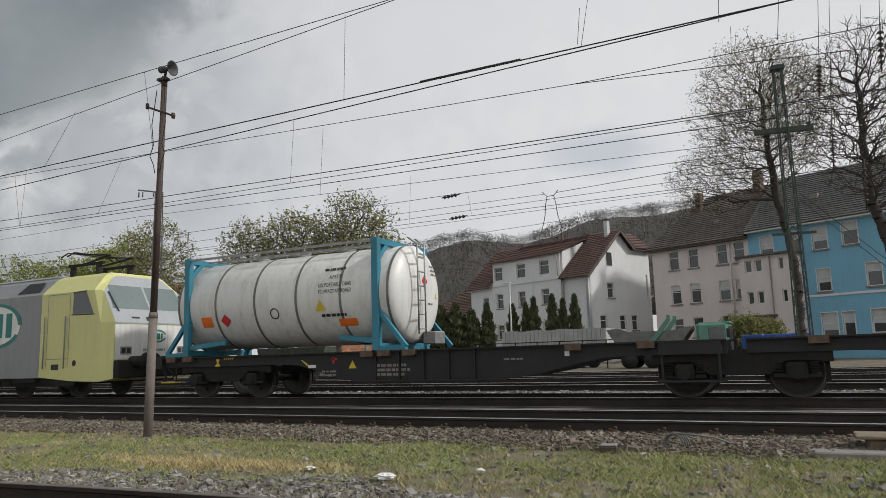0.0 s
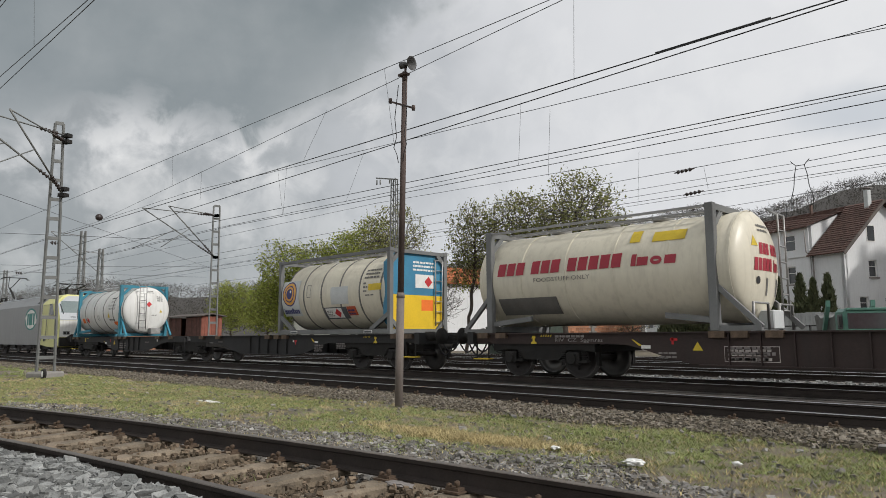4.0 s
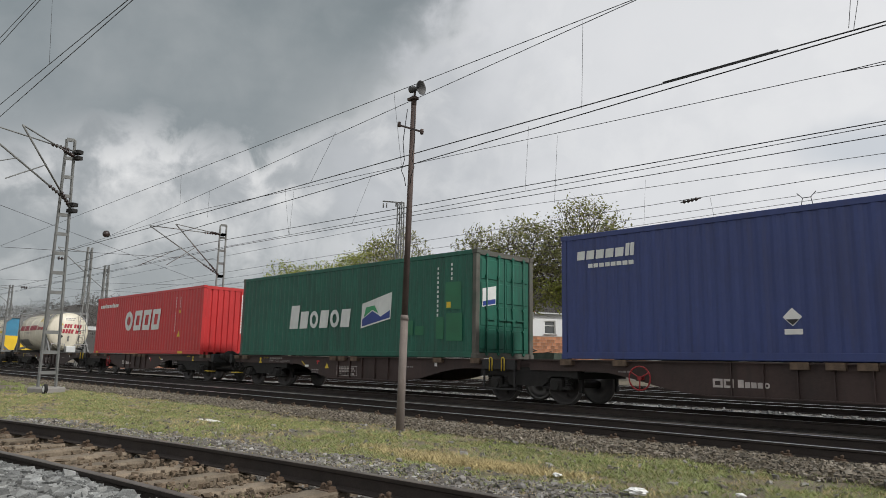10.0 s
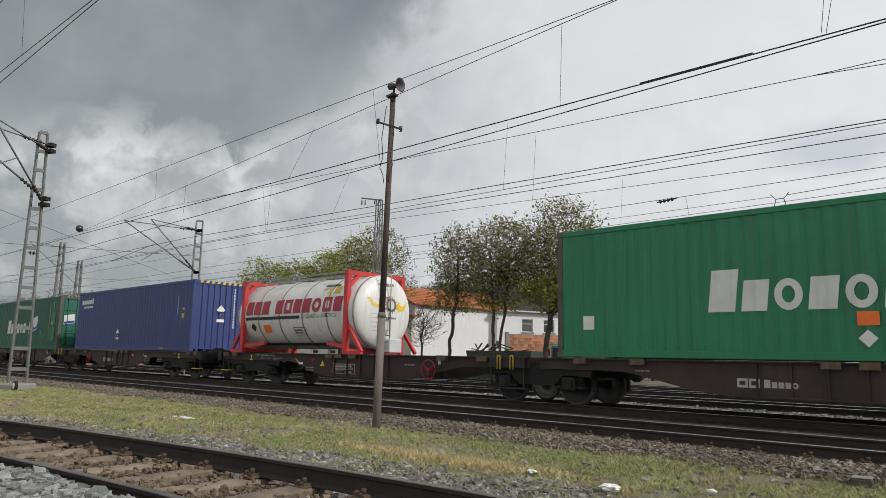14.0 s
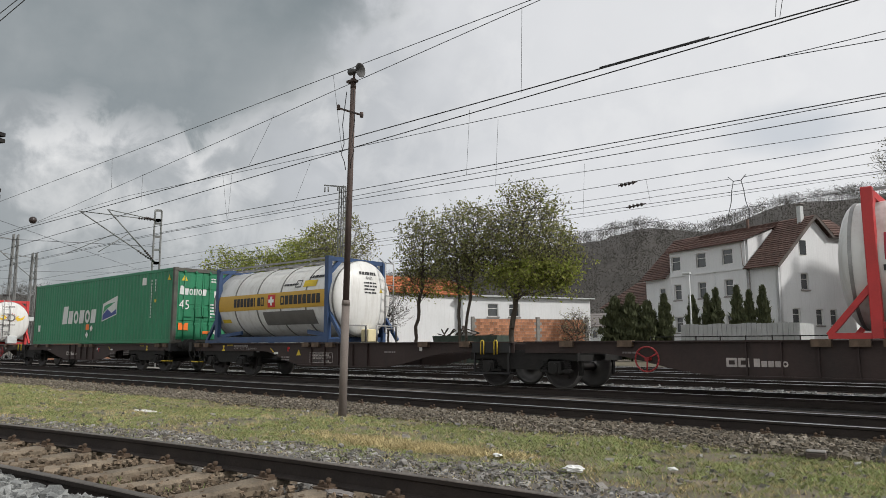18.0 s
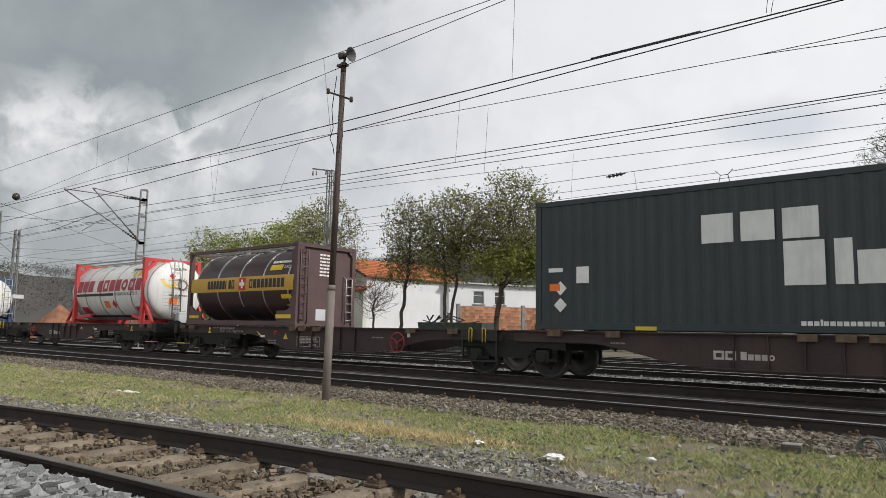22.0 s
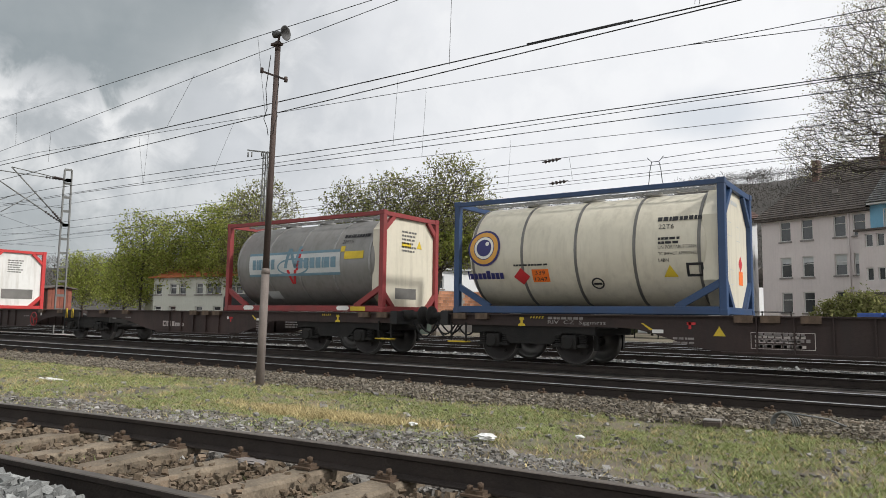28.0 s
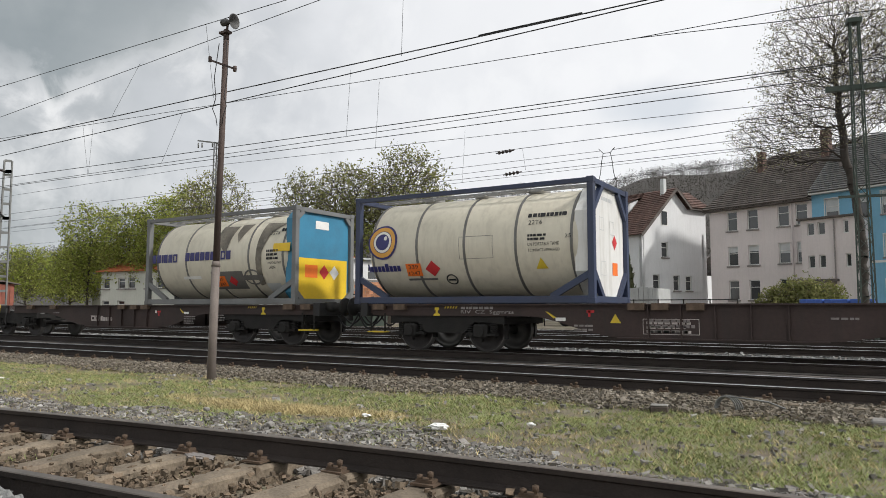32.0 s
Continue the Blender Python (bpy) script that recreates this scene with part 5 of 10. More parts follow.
dome(c, R, zc, b, 0.34, "warning_sign", tri(-0.62, 0.38, 0.24), M["yellow"])
dome(c, R, zc, b, 0.34, "data_plate", [rect(-0.1, -0.62, 0.72, 0.36)] + lines(-0.25, 0.7, 0.7, 0.2, 2, 0.5, 7), M["greysheet"])
dome(c, R, zc, b, 0.34, "round_sign", [disc(-0.45, -0.32, 0.08)], M["black"])
bm = bmesh.new()
for y in (-1.0, 0.35):
    polyline(bm, [Vector((b + 0.05, y, DECK + 0.02)), Vector((b + 0.05, y, DECK + 0.55)), Vector((b + 0.05, y + 0.75, DECK + 0.55)), Vector((b + 0.05, y + 0.75, DECK + 0.02))], 0.03)
part("guard_rail", bm, M["steel"], c)
part("valve_box", nbox(b - 0.2, b + 0.12, -0.15, 0.4, DECK + 0.04, DECK + 0.42, bevel=0.02), M["w_pale"], c)


def red_white_tank(x, label, second):
    c, side, top, R, zc, b = vessel(x, label, M["t_white"], None, over=0.74, ribs=6, rib=M["steel"])
    open_frame(c, M["f_red"])
    ladder(c, b + 0.05, -0.15, 0.34, DECK + 0.3, DECK + TH, M["steel"])
    side("company_lettering", blocks(0.28, 1.32, 5.55, 0.48, "HHH HBHHOBH"), M["w_red"])
    side("underline", [rect(0.25, 1.14, 3.3, 0.10)], M["black"])
    side("liquid_lettering", lettering("LIQUID LOGISTICS", 3.75, 1.12, 1.75, 0.15), M["black"])
    side("serial_bars", lines(4.5, 2.22, 0.85, 0.14, 1, 0.8, 3) + lettering("AMT5", 4.52, 2.06, 0.35, 0.09), M["black"])
    side("warning_sign", tri(4.78, 1.93, 0.28) + [rect(5.15, 1.92, 0.28, 0.28)], M["yellow"])
    if second:
        side("orange_plate", [rect(2.65, 0.62, 0.42, 0.30)], M["orange"])
        side("flammable_label", dia(3.5, 0.78, 0.19), M["redmark"])
        side("dark_panel", [rect(5.1, 0.30, 0.6, 0.36), rect(0.4, 0.3, 0.6, 0.36)], M["w_red"])
    else:
        side("corrosive_label", dia(0.72, 0.88, 0.17), M["black"])
        side("orange_plate", [rect(1.35, 0.66, 0.42, 0.30)], M["orange"])
        side("data_plate", hollow(3.1, 0.55, 0.65, 0.30, 0.02) + lines(3.16, 0.62, 0.5, 0.2, 2, 0.5, 3), M["black"])
    # grime and underside shade, both put into one dark strip
    side("belly_grime", [rect(0.5, 0.02, 5.0, 0.18)], M["belly"])
    dome(c, R, zc, b, 0.34, "logo_wing", [[(-0.82, 0.42), (-0.25, 0.36), (-0.12, 0.22), (-0.3, 0.06), (-0.6, 0.16)], [(0.88, 0.34), (0.42, 0.32), (0.30, 0.2), (0.45, 0.02), (0.72, 0.1)]], M["p_yellow"])
    dome(c, R, zc, b, 0.34, "logo_gear", ringpolys(0.1, 0.22, 0.22, 0.08, 20), M["greysheet"])
    dome(c, R, zc, b, 0.34, "logo_gear_edge", [[(0.1 + r_ * math.cos(t), 0.22 + r_ * math.sin(t)) for r_, t in ((0.23, a - 0.08), (0.30, a), (0.23, a + 0.08))] for a in [2 * math.pi * i / 14 for i in range(14)]], M["redmark"])
    dome(c, R, zc, b, 0.34, "serial_bars", lines(-0.35, 0.82, 0.7, 0.1, 1, 0.8, 5) + lines(-0.45, -0.22, 0.95, 0.08, 1, 0.7, 9) + lines(-0.2, -0.75, 0.4, 0.06, 1, 0.7, 6), M["greysheet"])
    if second:
        dome(c, R, zc, b, 0.34, "orange_plate", [rect(-0.42, -0.55, 0.34, 0.26), ], M["orange"])
        dome(c, R, zc, b, 0.34, "flammable_label", dia(-0.32, 0.55, 0.13), M["redmark"])
    # five slanted pale grey stripes across the bulged end
    dome(c, R, zc, b, 0.34, "worn_patch", [rect(-0.7 + 0.02 * i, -0.1 - i * 0.13, 0.42, 0.035, 1.6) for i in range(5)], M["w_pale"])
    part("valve_box", nbox(b - 0.12, b + 0.2, -0.1, 0.42, DECK + 0.06, DECK + 0.5, bevel=0.03), M["w_pale"], c)


red_white_tank(76.92, "white tank container in red end frames, corrosive label", False)

# white tank with an ochre band in a blue frame
c, side, top, R, zc, b = vessel(107.3, "white tank container with an ochre band in a blue frame", M["t_white"], None, over=0.66, ribs=6, rib=M["greysheet"], dish=0.36)
open_frame(c, M["f_blue"], brace_out=0.7)
part("bottom_rail", nbox(0.15, TL - 0.15, -TW / 2 + 0.01, -TW / 2 + 0.12, DECK + 0.01, DECK + 0.20), M["f_blue"], c)
side("ochre_band", [rect(0.12, 1.08, 5.75, 0.52)], M["p_band"])
top("company_lettering", blocks(1.1, 1.20, 1.75, 0.28, "HHHHHHi HB") + blocks(3.7, 1.20, 2.0, 0.28, "BHHHHHHHH"), M["black"])
top("swiss_shield", [rect(3.02, 1.14, 0.40, 0.40)], M["redmark"])
decal("swiss_cross", [[(u, v + DECK) for u, v in q] for q in ([rect(3.17, 1.20, 0.10, 0.28), rect(3.08, 1.29, 0.28, 0.10)])], M["white"], c, on_tank(R, zc, 0.030), 0.1)
side("grey_panel", [rect(2.7, 0.52, 2.6, 0.48)], M["greysheet"])
side("tank_data", lines(4.9, 2.02, 0.8, 0.12, 1, 0.8, 3) + lines(3.75, 1.80, 0.8, 0.09, 1, 0.7, 5) + hollow(4.35, 1.72, 0.28, 0.26, 0.03), M["black"])
side("yellow_plate", [rect(4.75, 1.72, 0.62, 0.22), rect(0.25, 0.66, 0.5, 0.14)], M["yellow"])
dome(c, R, zc, b, 0.36, "tank_data", lines(-0.35, 0.72, 0.7, 0.12, 1, 0.8, 3) + lines(-0.2, 0.15, 0.55, 0.4, 4, 0.5, 4) + lettering("AMT5", -0.12, 0.58, 0.28, 0.09), M["black"])
dome(c, R, zc, b, 0.36, "warning_sign", tri(0.45, 0.2, 0.16), M["yellow"])
ladder(c, b + 0.1, 0.75, 0.36, DECK + 0.3, DECK + TH, M["steel"])
bm = bmesh.new()
for y in (-1.1, 0.2):
    polyline(bm, [Vector((b + 0.12, y, DECK + 0.02)), Vector((b + 0.12, y, DECK + 0.5)), Vector((b + 0.12, y + 0.85, DECK + 0.5)), Vector((b + 0.12, y + 0.85, DECK + 0.02))], 0.035)
part("guard_rail", bm, M["steel"], c)
part("valve_box", nbox(b - 0.2, b + 0.12, -0.15, 0.2, DECK + 0.02, DECK + 0.40, bevel=0.02), M["t_yellowish"], c)

red_white_tank(127.3, "white tank container in red end frames, flammable label", True)

# dark brown tank with an ochre band
c, side, top, R, zc, b = framed(136.55, "dark brown tank container with an ochre band", M["t_brown"], M["f_brown"], None, rib=M["bright"])
side("ochre_band", [rect(0.10, 1.12, 5.75, 0.48)], M["p_band"])
top("company_lettering", blocks(1.2, 1.22, 1.6, 0.28, "HHHHHHi HB") + blocks(3.6, 1.22, 1.85, 0.28, "BHHHHHHHH"), M["black"])
top("swiss_shield", [rect(3.02, 1.16, 0.38, 0.40)], M["redmark"])
decal("swiss_cross", [[(u, v + DECK) for u, v in q] for q in ([rect(3.16, 1.22, 0.10, 0.28), rect(3.07, 1.31, 0.28, 0.10)])], M["white"], c, on_tank(R, zc, 0.030), 0.1)
side("tank_data", lines(4.55, 2.02, 1.1, 0.12, 1, 0.8, 3) + lettering("L4CH", 5.25, 1.82, 0.38, 0.10), M["white"])
side("yellow_plate", [rect(4.55, 1.76, 0.62, 0.2), rect(5.2, 0.85, 0.5, 0.14), rect(5.35, 0.6, 0.25, 0.04)], M["yellow"])
# the recess is not cut: its shade is painted flat black on the shell
side("belly_recess", [rect(2.1, 0.22, 1.6, 0.36)], M["black"])
S_ = on_side(-TW / 2, 0.006)
decal("sill_plate", [rect(0.2, DECK + 0.24, 0.6, 0.09), rect(5.1, DECK + 0.24, 0.75, 0.12)], M["yellow"], c, S_)
part("saddle_skirt", nbox(0.15, 0.9, -TW / 2 + 0.02, -TW / 2 + 0.06, DECK + 0.14, DECK + 0.48), M["f_brown"], c)
part("saddle_skirt", nbox(TL - 0.95, TL - 0.15, -TW / 2 + 0.02, -TW / 2 + 0.06, DECK + 0.14, DECK + 0.48), M["f_brown"], c)
octagon(c, M["f_brown"], "end_cladding", 0.12)
decal("tank_data", lines(-0.25, DECK + 1.6, 0.65, 0.75, 7, 0.5, 5), M["white"], c, E_)
decal("data_plate", [rect(-0.35, DECK + 0.2, 0.4, 0.35)], M["w_pale"], c, E_)
ladder(c, TL + 0.02, -0.95, 0.30, DECK + 0.1, DECK + TH - 0.1, M["f_brown"], n=9)
ladder(c, TL + 0.02, 0.92, 0.26, DECK + 0.1, DECK + 1.7, M["steel"], n=6)


def wings_tank(x, label, paint, frame, faded):
    c, side, top, R, zc, b = framed(x, label, paint, frame, None, rib=M["bright"] if not faded else M["steel"])
    if faded:
        side("faded_band", [rect(1.0, 1.00, 3.55, 0.60)], M["w_pale"])
        top("company_lettering", blocks(1.15, 1.18, 0.95, 0.28, "HiHHOH") + blocks(3.0, 1.18, 1.45, 0.28, "HHHHiHH"), M["w_faded"])
        top("band_edges", [rect(1.0, 1.58, 3.55, 0.07), rect(1.0, 0.98, 3.55, 0.07)], M["w_faded"])
    else:
        side("company_lettering", blocks(0.45, 1.12, 1.85, 0.40, "HiHHOH", 0.05) + blocks(3.35, 1.16, 2.1, 0.40, "HHHHiHH", 0.05), M["w_navy"])
        side("grey_panel", [rect(3.75, 0.28, 1.35, 0.6)], M["greysheet"])
        top("red_stripe", [rect(3.85, 0.42, 1.2, 0.10)], M["w_red"])
    # crossed zig-zag mark
    u0, v0 = 2.35, 0.95
    (top if faded else side)("logo_upper", [[(u0 + 0.1, v0 + 0.25), (u0 + 0.22, v0 + 0.25), (u0 + 0.35, v0 + 0.8), (u0 + 0.23, v0 + 0.8)], [(u0 + 0.25, v0 + 0.8), (u0 + 0.37, v0 + 0.8), (u0 + 0.62, v0 + 0.25), (u0 + 0.5, v0 + 0.25)], [(u0 + 0.5, v0 + 0.25), (u0 + 0.62, v0 + 0.25), (u0 + 0.75, v0 + 0.85), (u0 + 0.63, v0 + 0.85)]], M["w_navy"] if not faded else M["w_faded"])
    top("logo_lower", [[(u0 + 0.2, v0 + 0.2), (u0 + 0.3, v0 + 0.2), (u0 + 0.42, v0 - 0.2), (u0 + 0.34, v0 - 0.2)], [(u0 + 0.38, v0 - 0.2), (u0 + 0.46, v0 - 0.2), (u0 + 0.6, v0 + 0.2), (u0 + 0.5, v0 + 0.2)], [(u0 + 0.55, v0 + 0.18), (u0 + 0.65, v0 + 0.18), (u0 + 0.8, v0 + 0.75), (u0 + 0.72, v0 + 0.75)]], M["redmark"])
    top("logo_orbit", ringpolys(u0 + 0.45, v0 + 0.28, 0.62, 0.05, 26, 0.24), M["w_navy"] if not faded else M["w_faded"])
    side("tank_data", lines(4.55, 1.98, 1.0, 0.13, 1, 0.8, 3) + lettering("2MT5", 4.55, 1.80, 0.38, 0.11), M["black"])
    side("yellow_plate", [rect(5.1, 1.55, 0.42, 0.42) if not faded else rect(4.7, 1.38, 0.66, 0.20), rect(4.55, 1.58, 0.15, 0.15)], M["yellow"])
    side("data_plate", [rect(1.5, 0.22, 0.5, 0.30)], M["w_pale"])
    pl = on_side(-TW / 2, 0.004)
    for u in ((4.35,) if not faded else (0.85, 4.5)):
        decal("maker_badge", [[(u, DECK + 0.10), (u + 0.06, DECK + 0.04), (u + 0.40, DECK + 0.04), (u + 0.46, DECK + 0.10), (u + 0.40, DECK + 0.16), (u + 0.06, DECK + 0.16)]], M["white"], c, pl)
    decal("sill_plate", [rect(5.0, DECK + 0.03, 0.5, 0.11)], M["yellow"], c, pl)
    if faded:
        octagon(c, M["t_ivory"], "end_cladding", 0.35)
        decal("grey_panel", [rect(-0.6, DECK + 0.35, 0.9, 0.28)], M["greysheet"], c, E_)
        decal("warning_sign", tri(0.3, DECK + 1.72, 0.24) + [rect(-0.35, DECK + 1.72, 0.4, 0.12)], M["yellow"], c, E_)
    else:
        octagon(c, M["t_white"], "end_cladding", 0.45)
        decal("grey_panel", [rect(-0.55, DECK + 0.45, 1.3, 0.42)], M["greysheet"], c, E_)
    decal("tank_data", lines(-0.35, DECK + 1.6, 0.7, 0.6, 6, 0.5, 5), M["greysheet"], c, E_)


wings_tank(166.6, "silver tank container in a bright red frame", M["t_silver"], M["f_red"], False)
wings_tank(188.3, "grimy grey tank container in a dull red frame", M["t_grimy"], M["f_redold"], True)


def eye_tank(x, label, frame, first):
    c, side, top, R, zc, b = framed(x, label, M["t_ivory"], frame, None, rib=M["greysheet"])
    eye_logo(side, top, 0.80, 1.48, 0.42)
    side("company_lettering", blocks(0.33, 0.76, 0.95, 0.20, "ixxxxHxxx"), M["w_navy"])
    if first:
        side("flammable_label", dia(1.72, 0.80, 0.20), M["redmark"])
        side("orange_plate", [rect(1.98, 0.66, 0.40, 0.30)], M["orange"])
        top("orange_plate_code", lettering("339", 2.06, 0.84, 0.24, 0.09) + lettering("1247", 2.03, 0.69, 0.30, 0.09), M["black"])
        side("round_sign", ringpolys(3.45, 0.60, 0.14, 0.035) + [rect(3.36, 0.57, 0.18, 0.05)], M["black"])
        side("warning_sign", tri(4.85, 0.72, 0.28), M["yellow"])
        side("tank_data", lines(4.75, 1.85, 1.0, 0.12, 1, 0.8, 3) + lettering("22T6", 4.78, 1.68, 0.30, 0.10) + lettering("UN PORTABLE TANK", 4.78, 1.28, 0.75, 0.07) + lettering("TC IMPACT APPROVED", 4.78, 1.16, 0.75, 0.06) + lettering("L4BN", 4.78, 1.03, 0.2, 0.07) + lines(4.78, 1.38, 0.5, 0.16, 2, 0.6, 4) + hollow(5.3, 0.72, 0.32, 0.28, 0.05) + lines(1.55, 1.04, 0.85, 0.05, 1, 0.8, 4), M["black"])
    else:
        side("orange_plate", [rect(1.42, 0.62, 0.42, 0.32)], M["orange"])
        top("orange_plate_code", lettering("339", 1.50, 0.81, 0.26, 0.10) + lettering("1247", 1.47, 0.65, 0.32, 0.10), M["black"])
        side("flammable_label", dia(2.15, 0.80, 0.20), M["redmark"])
        side("round_sign", ringpolys(2.58, 0.50, 0.15, 0.035) + [rect(2.48, 0.47, 0.2, 0.05)], M["black"])
        side("warning_sign", tri(4.72, 0.72, 0.28), M["yellow"])
        side("tank_data", lines(4.55, 1.85, 0.9, 0.12, 1, 0.8, 3) + lettering("22T6", 4.58, 1.68, 0.32, 0.10) + lettering("UN PORTABLE TANK", 4.58, 1.22, 0.72, 0.07) + lettering("TC IMPACT APPROVED", 4.58, 1.10, 0.72, 0.06) + lines(4.58, 1.34, 0.5, 0.16, 2, 0.6, 4) + lettering("25", 5.42, 1.36, 0.14, 0.08), M["black"])
        side("pale_sheet", hollow(2.9, 1.0, 0.85, 0.5, 0.01) + [rect(1.4, 0.5, 0.8, 0.06)], M["greysheet"])
    octagon(c, M["t_ivory"] if first else M["t_white"], "end_cladding", 0.55)
    decal("flammable_label", dia(0.42, DECK + 1.05 if first else DECK + 1.35, 0.17), M["redmark"], c, E_)
    decal("orange_plate", [rect(0.25, DECK + 0.62, 0.36, 0.28)], M["orange"], c, E_)
    decal("tank_data", lines(-0.45, DECK + 2.2, 0.8, 0.10, 1, 0.8, 5) + dia(-0.3, DECK + 1.7, 0.14)[:0] + hollow(-0.6, DECK + 1.55, 0.28, 0.28, 0.012) + hollow(-0.5, DECK + 0.6, 0.3, 0.3, 0.012) + hollow(0.1, DECK + 1.5, 0.3, 0.3, 0.012), M["w_pale"], c, E_)


eye_tank(196.48, "ivory tank container in a blue frame, round eye-like logo", M["f_blue"], True)

# ivory tank with a vertical soot streak and a blue and yellow end
c, side, top, R, zc, b = framed(218.08, "soot-streaked ivory tank container in a grey frame", M["t_ivory"], M["f_grey"], None, rib=M["greysheet"])
side("company_lettering", blocks(0.28, 1.24, 1.15, 0.24, "HHiHHB") + blocks(1.75, 1.26, 1.9, 0.24, "HHHHHHHBH"), M["w_navy"])
side("hazard_panel", [rect(2.75, 0.34, 1.25, 0.58)], M["greysheet"])
top("orange_plate", [rect(2.85, 0.45, 0.42, 0.34)], M["orange"])
decal("orange_plate_code", [[(u, v + DECK) for u, v in q] for q in (lettering("339", 2.93, 0.65, 0.26, 0.10) + lettering("1247", 2.90, 0.49, 0.32, 0.10))], M["black"], c, on_tank(R, zc, 0.030), 0.1)
top("flammable_label", dia(3.55, 0.62, 0.17), M["redmark"])
side("globe_badge", ringpolys(4.35, 0.72, 0.32, 0.05, 22, 0.24) + [rect(4.0, 0.64, 0.72, 0.15)], M["greysheet"])
for q in ([(2.95, 1.55), (3.12, 1.15), (3.22, 1.6), (3.42, 1.35), (3.62, 2.3), (2.95, 2.35)], [(3.70, 2.0), (3.85, 1.7), (4.05, 2.1), (4.15, 2.35), (3.70, 2.35)], [(4.52, 0.45), (4.72, 0.5), (4.80, 1.4), (5.02, 1.95), (5.42, 2.3), (4.66, 2.35)]):
    side("soot_streak", [q], M["soot"])
top("tank_data", lettering("22T6", 5.0, 1.88, 0.34, 0.11) + lines(5.35, 1.98, 0.45, 0.13, 1, 0.8, 3) + lines(4.98, 1.2, 0.5, 0.3, 3, 0.6, 4) + lettering("UN PORTABLE TANK", 5.0, 1.08, 0.5, 0.06) + lettering("L4BN", 5.05, 0.95, 0.22, 0.08), M["black"])
top("yellow_plate", [rect(5.22, 1.40, 0.60, 0.22)], M["p_yellow"])
side("data_plate", [rect(4.75, 0.20, 0.5, 0.32)], M["w_pale"])
side("white_strip", [rect(1.55, 0.72, 0.75, 0.09)], M["white"])
octagon(c, M["p_blue"], "end_cladding_blue", 0.2)
decal("end_panel_yellow", [rect(-1.0, DECK + 0.12, 2.0, 1.12)], M["p_yellow"], c, E_)
decal("orange_plate", [rect(-0.75, DECK + 0.72, 0.5, 0.34)], M["orange"], c, on_end(TL - 0.10, 0.010))
decal("hazard_labels", dia(0.45, DECK + 0.88, 0.2) + [rect(-0.35, DECK + 2.05, 0.55, 0.22)], M["white"], c, on_end(TL - 0.10, 0.010))
decal("flammable_label", dia(0.02, DECK + 0.88, 0.2), M["redmark"], c, on_end(TL - 0.10, 0.010))

eye_tank(226.08, "ivory tank container in a dark navy frame, round eye-like logo", mat("frame_dark_navy", (0.03, 0.042, 0.085), 0.5, 0, 0.12, 2, dirt=GRIME, dirty=0.35), False)


# -- locomotive --
M["l_yellow"] = mat("cab_pale_yellow", (0.60, 0.59, 0.25), 0.4, 0, 0.05, 0.7, dirt=(0.42, 0.41, 0.22), dirty=0.35, streak=True)
M["l_grey"] = mat("loco_grey", (0.24, 0.245, 0.25), 0.4, 0, 0.06, 0.7, dirt=(0.1, 0.1, 0.1), dirty=0.35, streak=True)
M["l_silver"] = mat("loco_silver", (0.42, 0.44, 0.46), 0.3, 0.3, 0.05, 0.7, dirt=(0.25, 0.25, 0.25), dirty=0.3, streak=True)
M["l_teal"] = mat("logo_teal", (0.01, 0.18, 0.16), 0.45, 0, 0.05, 2)
loco = on_train("electric_locomotive", -35.7, "grey and pale yellow electric locomotive with one raised pantograph", "locomotive")
LL, LW = 19.2, 1.49


def ring(u, w, z0, slope=0.0, top=1.0):
    """One section of the body: side, shoulder and roof; the upper half leans back by slope."""
    half = [(-w, z0), (-w, 2.1), (-w, 3.04), (-w + 0.45, 3.50), (-0.55 * w, 3.61)]
    pts = half + [(-y, z) for y, z in half[::-1]]
    return [(u - max(0.0, z - 2.1) * slope, y, z if z < 3.0 else 3.0 + (z - 3.0) * top) for y, z in pts]


def hull(rings, flip=False):
    bm = bmesh.new()
    R = [[bm.verts.new((LL - x if flip else x, y, z)) for x, y, z in r] for r in rings]
    for A, B in zip(R, R[1:]):
        for i in range(len(A)):
            j = (i + 1) % len(A)
            bm.faces.new((A[i], B[i], B[j], A[j]))
    bm.faces.new(R[0])
    bm.faces.new(R[-1][::-1])
    bmesh.ops.recalc_face_normals(bm, faces=bm.faces[:])
    return bm


END = 18.73
cab = [ring(15.66, LW, 0.62), ring(17.1, LW, 0.50), ring(18.30, LW, 0.47, 0.34), ring(END, 1.38, 0.55, 0.58, 0.85)]
# the sky's reflection is put into the pane colour as teal-grey
M["l_glass"] = mat("cab_windscreen", (0.16, 0.20, 0.20), 0.08, 0, 0.15, 0.8, spec=0.9)
part("body", hull([ring(LL - 15.65, LW, 0.60), ring(15.65, LW, 0.60)]), M["l_grey"], loco)
part("cab", hull(cab, True), M["l_yellow"], loco, "pale yellow driver's cab")
part("cab", hull(cab), M["l_yellow"], loco, "pale yellow driver's cab")
slope = lambda u, w: Vector((END - max(0.0, w - 2.1) * 0.58 + 0.014, u, w))
front = lambda n: (lambda u, w: slope(u, w) + Vector((0.006 * n, 0, 0)))
decal("front_mask", [[(-1.37, 2.06), (1.37, 2.06), (1.37, 2.1), (-1.37, 2.1)], [(-1.37, 2.1), (1.37, 2.1), (1.37, 3.0), (-1.37, 3.0)], [(-1.37, 3.0), (1.37, 3.0), (0.92, 3.42), (-0.92, 3.42)], [(-0.92, 3.42), (0.92, 3.42), (0.76, 3.51), (-0.76, 3.51)]], M["l_silver"], loco, slope, label="silver grey front mask")
